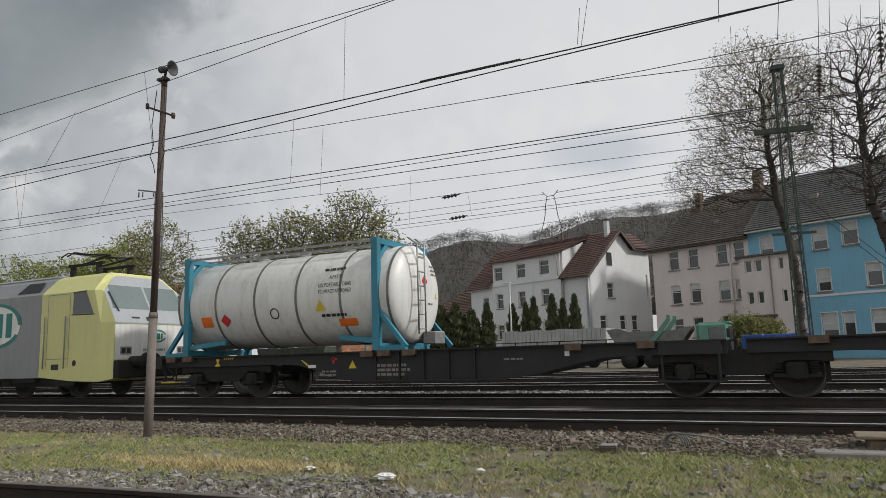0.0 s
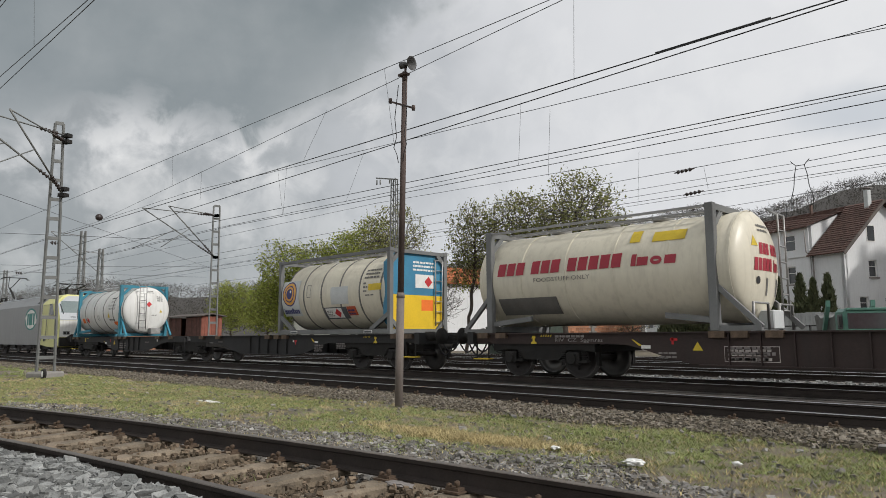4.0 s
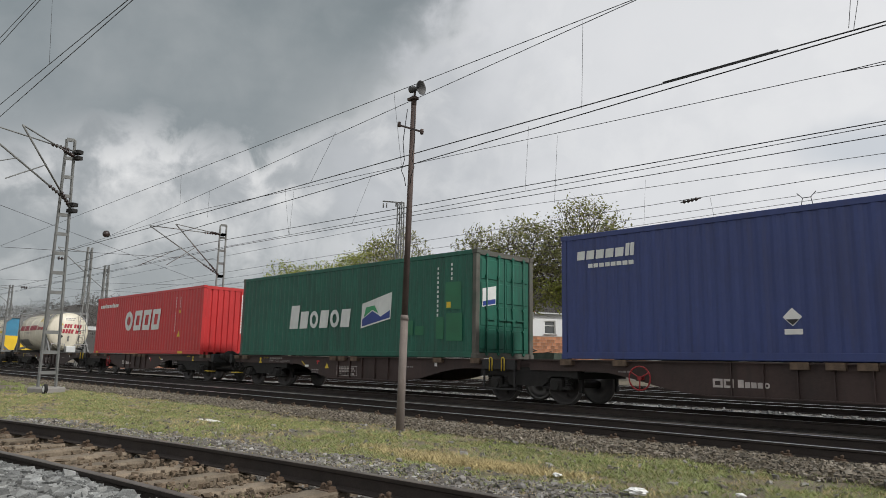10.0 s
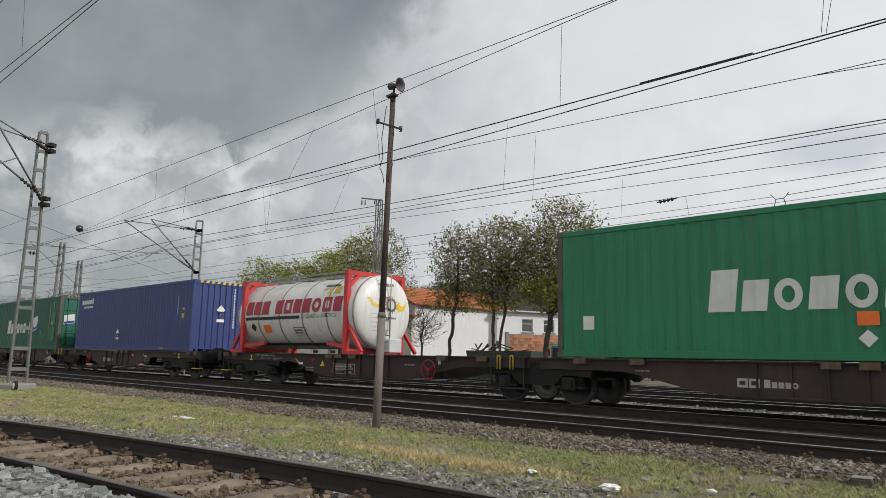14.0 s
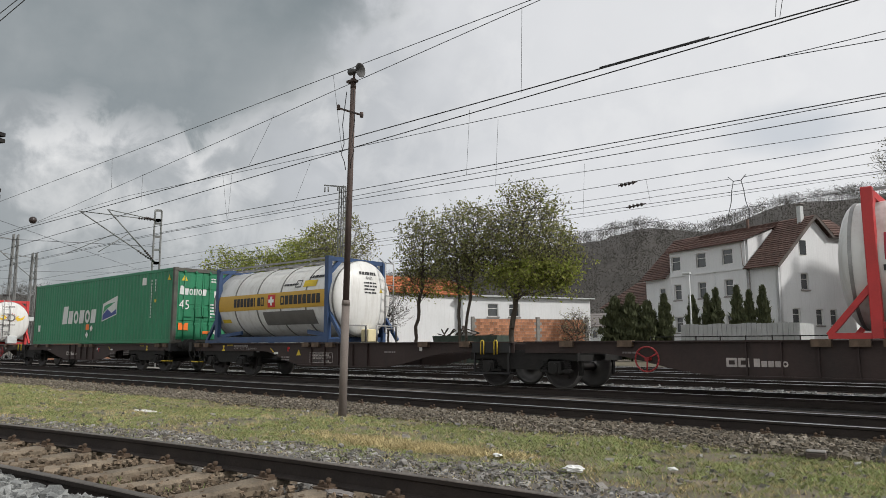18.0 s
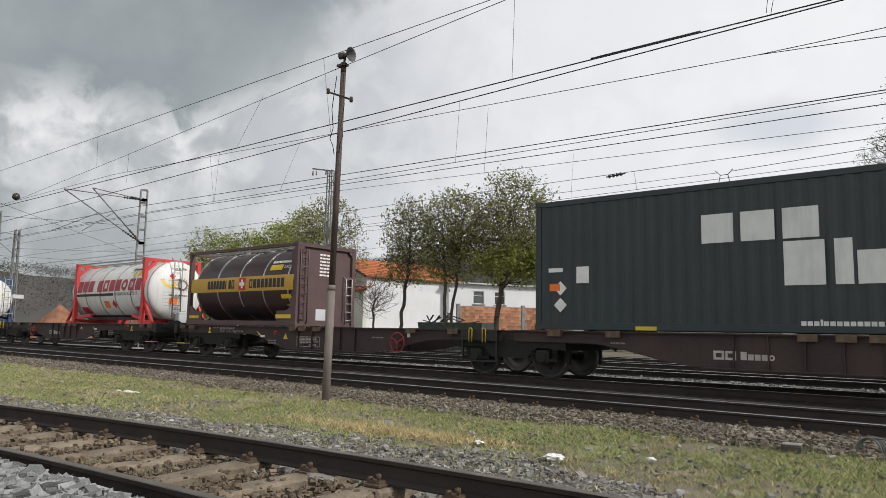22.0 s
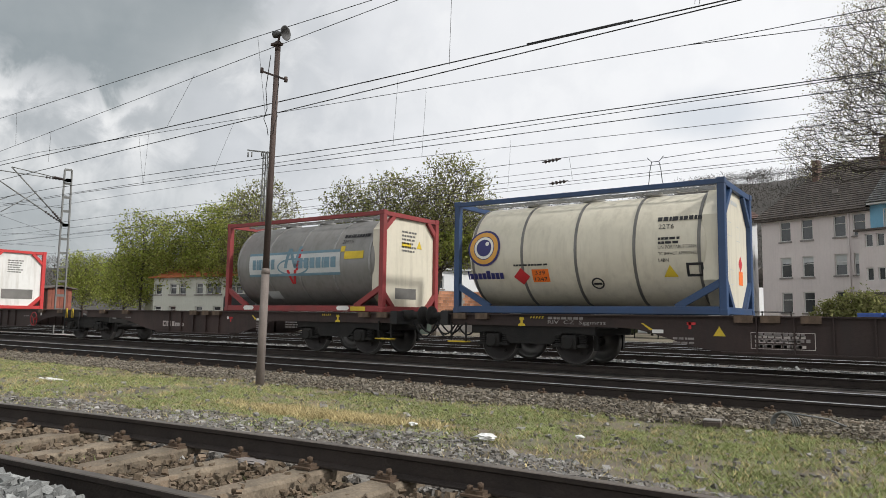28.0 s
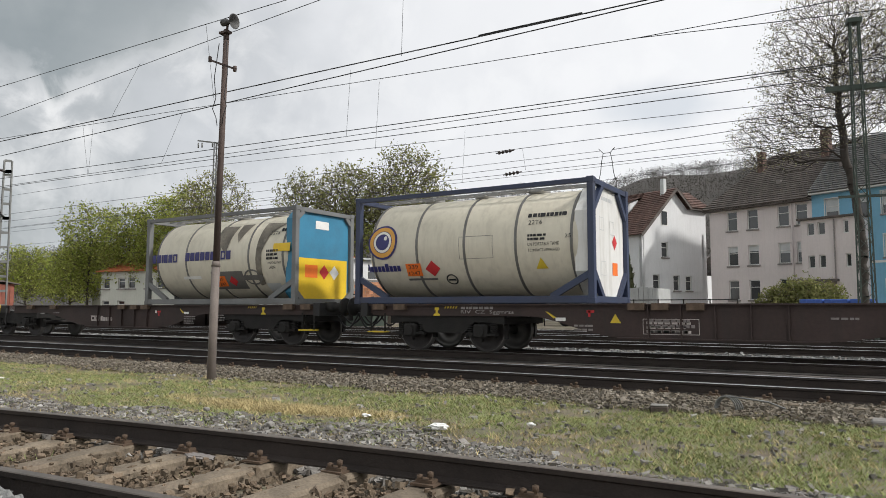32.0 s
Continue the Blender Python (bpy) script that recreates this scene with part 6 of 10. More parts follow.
decal("nose_panel", [rect(-1.37, 1.08, 2.74, 0.96)], M["t_white"], loco, slope, label="white lower front panel")
for sgn in (-1, 1):
    a_, b_ = sorted((sgn * 0.04, sgn * 1.28))
    decal("windscreen", [[(a_, 2.50), (b_, 2.50), (b_ - (0.10 if sgn > 0 else 0), 3.2), (a_ + (0.10 if sgn < 0 else 0), 3.2)]], M["l_glass"], loco, front(1))
    bm = bmesh.new()
    tube(bm, slope(sgn * 1.15, 2.42) + Vector((0.04, 0, 0)), slope(sgn * 1.26, 3.0) + Vector((0.04, 0, 0)), 0.018, n=6)
    part("wiper", bm, M["black"], loco)
    decal("headlight", [rect(sgn * 1.0 - 0.19, 1.20, 0.38, 0.22)], M["steel"], loco, front(1))
    decal("headlight_glass", [rect(sgn * 1.0 - 0.15, 1.24, 0.13, 0.14), rect(sgn * 1.0 + 0.02, 1.24, 0.13, 0.14)], M["black"], loco, front(2))
decal("front_step", [rect(-0.78, 2.22, 0.28, 0.05), rect(-0.28, 2.16, 0.13, 0.12)], M["black"], loco, front(1))
decal("front_logo", ringpolys(0.1, 1.72, 0.30, 0.05, 22, 0.19)[1:10] + ringpolys(0.1, 1.72, 0.30, 0.05, 22, 0.19)[12:21] + blocks(-0.06, 1.62, 0.34, 0.18, "iHi"), M["l_teal"], loco, front(1))
decal("number_bars", lines(-0.42, 1.28, 0.8, 0.10, 1, 0.8, 4), M["l_grey"], loco, front(1))
SD = lambda u, w: Vector((u, -LW - 0.006 + (0.0 if w < 3.04 else (w - 3.04) * 0.83), w))
SD2 = lambda u, w: SD(u, w) + Vector((0, -0.005, 0))
decal("logo_disc", [disc(13.5, 2.2, 1.18, 36, 0.66)], M["white"], loco, SD)
oval = [[(13.5 + k * 1.24 * math.cos(t), 2.2 + k * 0.69 * math.sin(t)) for k, t in ((1, a), (1, b), (0.86, b), (0.86, a))] for a, b in ((2 * math.pi * i / 40, 2 * math.pi * (i + 1) / 40) for i in range(40))]
decal("logo_ring", oval[0:18] + oval[20:37], M["l_teal"], loco, SD2)
decal("logo_letters", blocks(12.75, 1.83, 1.6, 0.74, "iHi"), M["l_teal"], loco, SD2)
for f in (lambda u: u, lambda u: LL - u):
    decal("cab_window", [[(f(17.08), 2.40), (f(17.98), 2.38), (f(17.64), 3.02), (f(17.1), 3.0)]], M["glass"], loco, SD)
    decal("cab_window_seal", [[(f(x0), z0), (f(x1), z1), (f(x1), z1 + 0.03), (f(x0), z0 + 0.03)] for x0, z0, x1, z1 in ((17.04, 2.36, 18.02, 2.34), (17.06, 3.0, 17.68, 3.02))], M["black"], loco, SD2)
    decal("door_gap", [[(f(u + d), z) for d, z in ((0, 0.92), (0.022, 0.92), (0.022, 3.0), (0, 3.0))] for u in (15.97, 16.95)] + [[(f(15.97), z), (f(16.97), z), (f(16.97), z + 0.02), (f(15.97), z + 0.02)] for z in (1.12, 2.98)], M["l_grey"], loco, SD)
    decal("roof_vent", [[(f(14.35), 3.14), (f(15.42), 3.14), (f(15.30), 3.46), (f(14.50), 3.46)]], M["black"], loco, SD)
    decal("cab_vent", [[(f(16.22), 0.82), (f(16.55), 0.82), (f(16.55), 0.98), (f(16.22), 0.98)], disc(f(17.23), 1.0, 0.085)], M["black"], loco, SD)
for y in (-LW - 0.02,):
    for u in (15.9, 16.83, LL - 15.9, LL - 16.83):
        bm = bmesh.new()
        tube(bm, (u, y - 0.03, 0.86), (u, y - 0.03, 2.35), 0.018, n=8)
        part("handrail", bm, M["l_grey"], loco)
bm = nbox(1.2, LL - 1.2, -1.32, 1.32, 0.42, 0.98)
for i in range(9):
    u = 2.2 + i * 1.75
    box(bm, u, u + 1.0, -1.45, -1.30, 0.35 + 0.1 * (i % 2), 0.9, bevel=0.03)
part("underfloor_gear", bm, M["bogie"], loco)
bm = bmesh.new()
for bx in (4.0, LL - 4.0):
    prism(bm, [(bx - 2.1, 0.55), (bx - 2.1, 0.85), (bx + 2.1, 0.85), (bx + 2.1, 0.55), (bx + 0.8, 0.35), (bx - 0.8, 0.35)], -1.28, -1.12)
    for ax in (-1.3, 1.3):
        box(bm, bx + ax - 0.22, bx + ax + 0.22, -1.38, -1.1, 0.38, 0.80, bevel=0.04)
part("bogie_frame", bm, M["bogie"], loco)
for bx in (4.0, LL - 4.0):
    for ax in (-1.3, 1.3):
        o = share("wheelset", WHEELSET, loco, pose(bx + ax, 0, 0.46))
        WHEELS.append((o, bx + ax))
for e, d in ((0.35, -1), (LL - 0.35, 1)):
    part("buffer_beam", nbox(e - 0.12, e + 0.12, -1.4, 1.4, 0.55, 1.05, bevel=0.03), M["bogie"], loco)
    for y in (-0.87, 0.87):
        bm = bmesh.new()
        revolve(bm, [(0, 0.0), (0, 0.15), (0.35, 0.15), (0.35, 0.1), (0.58, 0.1), (0.58, 0.24), (0.62, 0.24), (0.64, 0.0)], "x", 18)
        o = part("buffer", bm, M["bogie"], loco)
        o.matrix_basis = pose(e, y, 1.0, 0, 0, 0 if d > 0 else 180)
bm = nbox(3.2, LL - 3.6, -0.85, 0.85, 3.58, 3.68, bevel=0.05)
part("roof_cover", bm, M["l_silver"], loco)
for px in (2.9, LL - 2.9):
    bm = bmesh.new()
    for y in (-0.55, 0.55):
        box(bm, px - 0.8, px + 0.8, y - 0.04, y + 0.04, 3.95, 4.03)
        for x in (-0.6, 0.6):
            revolve(bm, [(3.58, 0.07), (3.82, 0.11), (3.86, 0.07), (3.90, 0.11), (3.95, 0.06)], "z", 10, (px + x, y, 0))
    if px > LL / 2:  # folded
        for y in (-0.3, 0.3):
            beam(bm, (px - 0.7, y, 4.02), (px + 0.9, y * 1.4, 4.22), 0.05, 0.05)
            beam(bm, (px + 0.9, y * 1.4, 4.22), (px - 0.5, y * 2, 4.36), 0.035, 0.035)
        hx_, hz = px - 0.5, 4.38
    else:  # raised to the wire
        hx_, hz = px + 0.3, 5.55
        beam(bm, (px + 0.5, 0, 4.02), (px - 0.9, 0, 4.85), 0.09, 0.09)
        for y in (-0.35, 0.35):
            beam(bm, (px - 0.9, y * 0.3, 4.85), (hx_, y, hz - 0.04), 0.04, 0.04)
    for x in (-0.14, 0.14):
        polyline(bm, [Vector((hx_ + x, y, hz - (0.16 if abs(y) > 0.8 else 0.0))) for y in (-0.95, -0.72, 0.72, 0.95)], 0.022, 6)
    part("pantograph", bm, M["bogie"], loco)
# ---- ground and tracks ----
MAIN = 10.574  # middle of the near running line
TRACKS = (20.0, 24.85, 29.6)


def siding(x):
    """The nearer rail of the siding, which curves away."""
    if x > 0:
        return 2.375 - 0.0049 * x
    if x < -26:
        return 2.375 + 0.0049 * 26 - 0.00955 * 676 + (x + 26) * (0.0049 * -1 + 0.4966)
    return 2.375 - 0.0049 * x - 0.00955 * x * x


SID_Z = 0.068


def ground_z(x, y):
    s = siding(x)
    z = -0.24 + 0.05 * noise.noise(Vector((x * 0.35, y * 0.35, 0))) + 0.02 * noise.noise(Vector((x * 1.7, y * 1.7, 3)))
    d = y - s
    if -1.6 < d < 2.9:  # the siding's own bed
        k = min(1.0, (d + 1.6) / 0.6, (2.9 - d) / 0.9)
        z += k * 0.05
    if d <= -0.10 and x < -2.6:  # tipped ballast in front of the siding
        k = min(1.0, (-0.10 - d) / 0.30) * min(1.0, (-2.6 - x) / 0.9)
        z = max(z, -0.20 + k * (0.27 + 0.08 * min(1.0, -d / 1.6) + 0.05 * noise.noise(Vector((x, y, 1)))))
    if y > 8.35:
        z = max(z, -0.24 + min(1.0, (y - 8.35) / 0.9) * 0.06)
    return z


M["soil"] = mat("trackside_soil", (0.155, 0.13, 0.098), 0.95, 0, 0.45, 2.4, 1.0, 26, (0.15, 0.165, 0.07), 0.8)
M["ballast_bed"] = mat("ballast_brown_grey", (0.17, 0.15, 0.135), 0.95, 0, 0.4, 2.5, 1.0, 22, (0.07, 0.057, 0.047), 0.6)
M["ballast_dark"] = mat("oily_ballast", (0.034, 0.03, 0.027), 0.95, 0, 0.4, 2.5, 1.0, 22, (0.03, 0.026, 0.024), 0.5)
M["rock_grey"] = island(mat("fresh_grey_ballast", (0.20, 0.205, 0.20), 0.9, 0, 0.35, 9, 0.5, 60), 0.4, 1.5)
M["rock_brown"] = island(mat("rusty_ballast", (0.165, 0.122, 0.085), 0.95, 0, 0.3, 9, 0.4, 60), 0.3, 1.5, (0.13, 0.10, 0.068))
M["rock_mixed"] = island(mat("mixed_ballast", (0.215, 0.21, 0.20), 0.9, 0, 0.3, 9, 0.4, 60), 0.25, 1.85, (0.12, 0.105, 0.088))
M["rock_shoulder"] = island(mat("brown_grey_ballast", (0.17, 0.152, 0.125), 0.95, 0, 0.3, 9, 0.4, 60), 0.2, 1.75, (0.125, 0.103, 0.074))
M["grass"] = island(mat("spring_grass", (0.20, 0.262, 0.080), 0.8, 0, 0.35, 1.2), 0.5, 1.45, (0.275, 0.285, 0.12))
M["straw"] = island(mat("dry_grass", (0.50, 0.41, 0.21), 0.85, 0, 0.25, 3), 0.55, 1.2)


def sheet(name, xs, ys, zf, m):
    verts = [(x, y, zf(x, y)) for x in xs for y in ys]
    ny = len(ys)
    faces = [(i * ny + j, (i + 1) * ny + j, (i + 1) * ny + j + 1, i * ny + j + 1) for i in range(len(xs) - 1) for j in range(ny - 1)]
    me = bpy.data.meshes.new(name)
    me.from_pydata(verts, [], faces)
    me.materials.append(m)
    me.shade_smooth()
    return new(name, me)


xs = [-1500, -800, -400, -200, -120, -90, -75, -62, -52] + [-45 + 0.45 * i for i in range(112)] + [6.5, 9, 14, 25, 60, 150, 400, 900]
ys = [-700, -300, -100, -40, -20, -12, -8, -5, -3] + [-2 + 0.3 * i for i in range(38)] + [9.6, 12, 16, 20, 26, 32, 34, 40, 60, 120, 250, 500, 900, 1500, 2500]
tagged(sheet("ground", xs, ys, lambda x, y: ground_z(x, y) if -60 < x < 12 and -6 < y < 34 else -0.24, M["soil"]), "patchy trackside soil with thin grass", "ground", kind="structure")

# the bed of the running lines
bm = bmesh.new()
extrude_profile(bm, [(8.45, -0.30), (8.95, -0.185), (12.3, -0.175), (12.6, -0.24), (13.0, -0.18), (17.0, -0.17), (17.6, -0.24), (18.2, -0.17), (31.5, -0.17), (32.6, -0.30)], -260, 200)
tagged(finish("ballast_bed", bm, M["ballast_bed"]), "brown grey stone ballast under the running lines", "ballast", kind="structure")
# darker strip of ballast along the middle of the two nearer lines
bm = bmesh.new()
for y in (MAIN, TRAIN_Y):
    box(bm, -200, 60, y - 1.15, y + 1.15, -0.172, -0.165)
tagged(finish("oily_ballast", bm, M["ballast_dark"]), "dark oily ballast between the rails", "ballast", kind="structure")


def rail_profile(h=0.16):
    return [(-0.07, -h), (0.07, -h), (0.07, -h + 0.012), (0.012, -h + 0.03), (0.009, -0.045), (0.034, -0.032), (0.036, -0.004), (0.028, 0.0), (-0.028, 0.0), (-0.036, -0.004), (-0.034, -0.032), (-0.009, -0.045), (-0.012, -h + 0.03), (-0.07, -h + 0.012)]


def rail_mesh(pts, top):
    """Sweep the rail section along (x, y) points; the running surface has its own material."""
    prof = rail_profile()
    n = len(prof)
    verts, faces, mats = [], [], []
    for i, (x, y, z) in enumerate(pts):
        a, b = pts[max(0, i - 1)], pts[min(len(pts) - 1, i + 1)]
        d = Vector((b[0] - a[0], b[1] - a[1], 0)).normalized()
        for q, h in prof:
            verts.append((x - d.y * q, y + d.x * q, z + h))
    for i in range(len(pts) - 1):
        for j in range(n):
            k = (j + 1) % n
            faces.append((i * n + j, i * n + k, (i + 1) * n + k, (i + 1) * n + j))
            mats.append(1 if j in (6, 7, 8) else 0)
    me = bpy.data.meshes.new("rail")
    me.from_pydata(verts, [], [f[::-1] for f in faces])
    me.materials.append(M["rail_side"])
    me.materials.append(top)
    me.polygons.foreach_set("material_index", mats)
    return me


def track(name, label, ymid, x0=-230, x1=120):
    t = thing(name, label, "railway track", "running lines", None, "structure")
    me = rail_mesh([(x0, 0, 0), (x1, 0, 0)], M["rail_top"])
    for s in (-0.75, 0.75):
        share("rail", me, t, pose(0, ymid + s, 0))
    return t


LINES = [track("track_near", "straight running line with bright worn rail heads", MAIN), track("track_train", "straight running line under the freight train", TRAIN_Y)]
LINES += [track("track_far", "straight running line behind the train", y) for y in TRACKS]
# the siding, curved
side_pts = [(x, siding(x)) for x in [-60 + i * 1.0 for i in range(46)] + [-14 + i * 0.5 for i in range(28)] + [0.5 + i for i in range(40)]]
sid = thing("track_siding", "disused curving siding with rusty rails on wooden sleepers", "railway track", "", None, "structure")
for s in (0.0, 1.5):
    pts = []
    for i, (x, y) in enumerate(side_pts):
        a, b = side_pts[max(0, i - 1)], side_pts[min(len(side_pts) - 1, i + 1)]
        d = Vector((b[0] - a[0], b[1] - a[1], 0)).normalized()
        pts.append((x - d.y * s, y + d.x * s, SID_Z))
    ob = new("rail", rail_mesh(pts, M["rail_dull"]))
    ob.parent = sid

# sleepers
bm = nbox(-0.115, 0.115, -1.3, 1.3, -0.16, -0.0, bevel=0.025)
for v in bm.verts:
    v.co.x += 0.012 * noise.noise(v.co * 3)
    v.co.z += 0.010 * noise.noise(v.co * 5 + Vector((4, 0, 0)))
o = finish("sleeper", bm, M["sleeper"])
SLEEPER = o.data
bpy.data.objects.remove(o)
bm = bmesh.new()  # sole plate with two coach bolts and a clip
box(bm, -0.08, 0.08, -0.04, 0.15, 0.0, 0.014)
for x, h in ((-0.035, 0.085), (0.04, 0.06)):
    tube(bm, (x, 0.10, 0.01), (x, 0.10, h), 0.011, n=6)
    tube(bm, (x, 0.10, h - 0.035), (x, 0.10, h - 0.005), 0.021, n=6)
box(bm, -0.06, 0.06, 0.05, 0.12, 0.014, 0.034)
o = finish("rail_fastening", bm, M["bolt"])
BOLT = o.data
bpy.data.objects.remove(o)
rr = random.Random(5)
x = -24.0
while x < 12.0:
    y, dy = siding(x), (siding(x + 0.1) - siding(x - 0.1)) / 0.2
    ang = math.degrees(math.atan(dy))
    nrm = Vector((-math.sin(radians(ang)), math.cos(radians(ang)), 0))
    p = Vector((x, y, 0)) + nrm * 0.75
    share("sleeper", SLEEPER, sid, pose(p.x, p.y, SID_Z - 0.165, rr.uniform(-1, 1), rr.uniform(-2, 2), ang + rr.uniform(-2, 2)))
    for s in (0.0, 1.5):
        for d in (-1, 1):
            q = Vector((x, y, 0)) + nrm * (s + d * 0.02)
            share("rail_fastening", BOLT, sid, pose(q.x, q.y, SID_Z - 0.165, 0, 0, ang + (0 if d > 0 else 180)))
    x += 0.66
for i in range(75):  # fastenings along the near running rail
    x = -42 + i * 0.63
    share("rail_fastening", BOLT, LINES[0], pose(x, MAIN - 0.77, -0.155, 0, 0, 180))

# ---- loose stones and grass ----
ICO_V = []
g = (1 + 5 ** 0.5) / 2
for a in (-1, 1):
    for b in (-g, g):
        ICO_V += [(0, a, b), (a, b, 0), (b, 0, a)]
ICO_V = np.array(ICO_V) / np.linalg.norm(ICO_V[0])
_b = bmesh.new()
for p in ICO_V:
    _b.verts.new(p)
bmesh.ops.convex_hull(_b, input=_b.verts[:])
_b.verts.index_update()
ICO_V = np.array([v.co[:] for v in _b.verts])
ICO_F = np.array([[v.index for v in f.verts] for f in _b.faces])
_b.free()


def quick_mesh(name, verts, faces, m, smooth=False):
    """A joined mesh from arrays; every face has the same number of corners."""
    me = bpy.data.meshes.new(name)
    k = faces.shape[1]
    me.vertices.add(len(verts))
    me.vertices.foreach_set("co", verts.astype(np.float32).ravel())
    me.loops.add(faces.size)
    me.loops.foreach_set("vertex_index", faces.astype(np.int32).ravel())
    me.polygons.add(len(faces))
    me.polygons.foreach_set("loop_start", np.arange(0, faces.size, k, dtype=np.int32))
    me.update(calc_edges=True)
    me.materials.append(m)
    if smooth:
        me.shade_smooth()
    else:
        me.shade_flat()
    return new(name, me)


CUBE_V = np.array([(a, b, c) for a in (-1, 1) for b in (-1, 1) for c in (-1, 1)]) * 0.72
CUBE_F = np.array([(0, 1, 3), (0, 3, 2), (4, 6, 7), (4, 7, 5), (0, 4, 5), (0, 5, 1), (2, 3, 7), (2, 7, 6), (0, 2, 6), (0, 6, 4), (1, 5, 7), (1, 7, 3)])


def rocks(name, label, places, size, m, seed):
    """Sharp broken stones: cubes with their corners knocked about."""
    r = np.random.RandomState(seed)
    n = len(places)
    shape = CUBE_V[None] + r.uniform(-0.36, 0.36, (n, 8, 3))
    shape = shape * r.uniform(0.55, 1.4, (n, 1, 3)) * np.array([1.15, 1.0, 0.85]) * (size * r.uniform(0.5, 1.55, (n, 1, 1)))
    t, u = r.uniform(0, 2 * np.pi, n), r.normal(0, 0.45, n)
    c, s = np.cos(t)[:, None], np.sin(t)[:, None]
    cu, su = np.cos(u)[:, None], np.sin(u)[:, None]
    x, y, z = shape[..., 0], shape[..., 1] * cu - shape[..., 2] * su, shape[..., 1] * su + shape[..., 2] * cu
    x, y = x * c - y * s, x * s + y * c
    v = np.stack([x, y, z], -1) + np.array(places)[:, None, :]
    f = (CUBE_F[None] + (np.arange(n) * 8)[:, None, None]).reshape(-1, 3)
    return tagged(quick_mesh(name, v.reshape(-1, 3), f, m), label, "stones", kind="stuff")


rg = random.Random(11)


def scatter(n, x0, x1, yf, bias=1.0, keep=None):
    out = []
    while len(out) < n:
        x = x1 - (x1 - x0) * rg.random() ** bias
        y = yf(x, rg.random())
        if keep and rg.random() > keep(x, y):
            continue
        out.append((x, y, ground_z(x, y) + rg.uniform(-0.005, 0.02)))
    return out


rocks("ballast_shoulder", "loose brown ballast stones beside the running line", [(x, y, (-0.24 + min(1, max(0, (y - 8.35) / 0.6)) * 0.06) + rg.uniform(-0.01, 0.03)) for x, y, z in scatter(50000, -48, 4, lambda x, r: 8.45 + 1.3 * r + 0.25 * noise.noise(Vector((x * 0.8, 0, 0))), 1.5)], 0.0205, M["rock_shoulder"], 1)
rocks("siding_ballast", "brown ballast stones between the siding rails", [(x, y, -0.172 + rg.uniform(-0.02, 0.02) + (0.065 if rg.random() < 0.14 else 0.0) + 0.03 * noise.noise(Vector((x * 1.1, y * 1.3, 5)))) for x, y, z in scatter(32000, -26, 9, lambda x, r: siding(x) + 0.06 + 1.38 * r, 1.4)], 0.0175, M["rock_brown"], 2)
rocks("grey_ballast", "grey ballast stones along the siding", scatter(64000, -30, 6, lambda x, r: siding(x) + 1.58 + (2.1 if x < -4 else max(1.2, 1.3 - (x + 1.5) * 0.32)) * r ** 1.4 + 0.35 * noise.noise(Vector((x * 0.9, 7, 0))), 1.3), 0.0225, M["rock_mixed"], 3)
rocks("stray_ballast", "stray grey stones lying in the grass", scatter(2200, -30, 5, lambda x, r: siding(x) + 3.0 + (8.6 - siding(x) - 3.0) * r, 1.3), 0.024, M["rock_mixed"], 6)
rocks("tipped_ballast", "heap of fresh grey ballast beside the siding", [(x, y, z + 0.0) for x, y, z in scatter(28000, -14, -2.5, lambda x, r: siding(x) - 0.14 - 2.6 * r, 1.0, lambda x, y: min(1.0, max(0.0, (-2.9 - x) / 0.6 + 0.5 + noise.noise(Vector((x * 2, y * 2, 6))))) * min(1.0, max(0.05, (y + 0.4 + 0.8 * noise.noise(Vector((x, 3, 0)))) / 0.5)))], 0.028, M["rock_grey"], 4)
rocks("far_ballast", "pale ballast stones between the far lines", [(x, y, -0.165) for x, y in ((rg.uniform(-40, 4), rg.choice([17.5, 17.9, 22.4, 18.3]) + rg.gauss(0, 0.28)) for _ in range(6000))], 0.04, M["rock_grey"], 5)


def blades(name, label, places, m, h, seed, lean=0.5, w=0.006):
    r = np.random.RandomState(seed)
    p = np.array(places)
    n = len(p)
    t, hh = r.uniform(0, 2 * np.pi, n), h * r.uniform(0.45, 1.35, n)
    wv = np.stack([np.cos(t), np.sin(t), np.zeros(n)], -1) * (w * r.uniform(0.7, 1.6, n))[:, None]
    ld = r.uniform(0, 2 * np.pi, n)
    tip = p + np.stack([np.cos(ld) * lean * hh, np.sin(ld) * lean * hh, hh], -1)
    v = np.stack([p - wv, p + wv, tip], 1).reshape(-1, 3)
    f = np.arange(3)[None] + (np.arange(n) * 3)[:, None]
    return tagged(quick_mesh(name, v, f, m), label, "grass", kind="stuff")


def grassy(x, y):
    d = y - siding(x) - 1.5
    k = noise.noise(Vector((x * 0.55, y * 0.9, 9))) + 0.6 * noise.noise(Vector((x * 2.2, y * 2.2, 2)))
    edge = min(1.0, max(0.0, (d - (0.95 if x < -3 else 0.45) - 0.5 * noise.noise(Vector((x * 0.7, 3, 1)))) / 1.0)) * min(1.0, max(0.0, (8.85 - y) / 0.45))
    return edge * max(0.08, min(1.0, 0.58 + 1.4 * k + 0.25 * (y - 5.5) / 3))


def dry(x, y):
    return max(0.0, 1.3 - math.hypot((x + 6.1) / 1.6, (y - 6.42) / 0.30)) + max(0.0, 0.9 - math.hypot((x + 14.0) / 1.2, (y - 5.4) / 0.4)) * 0.3


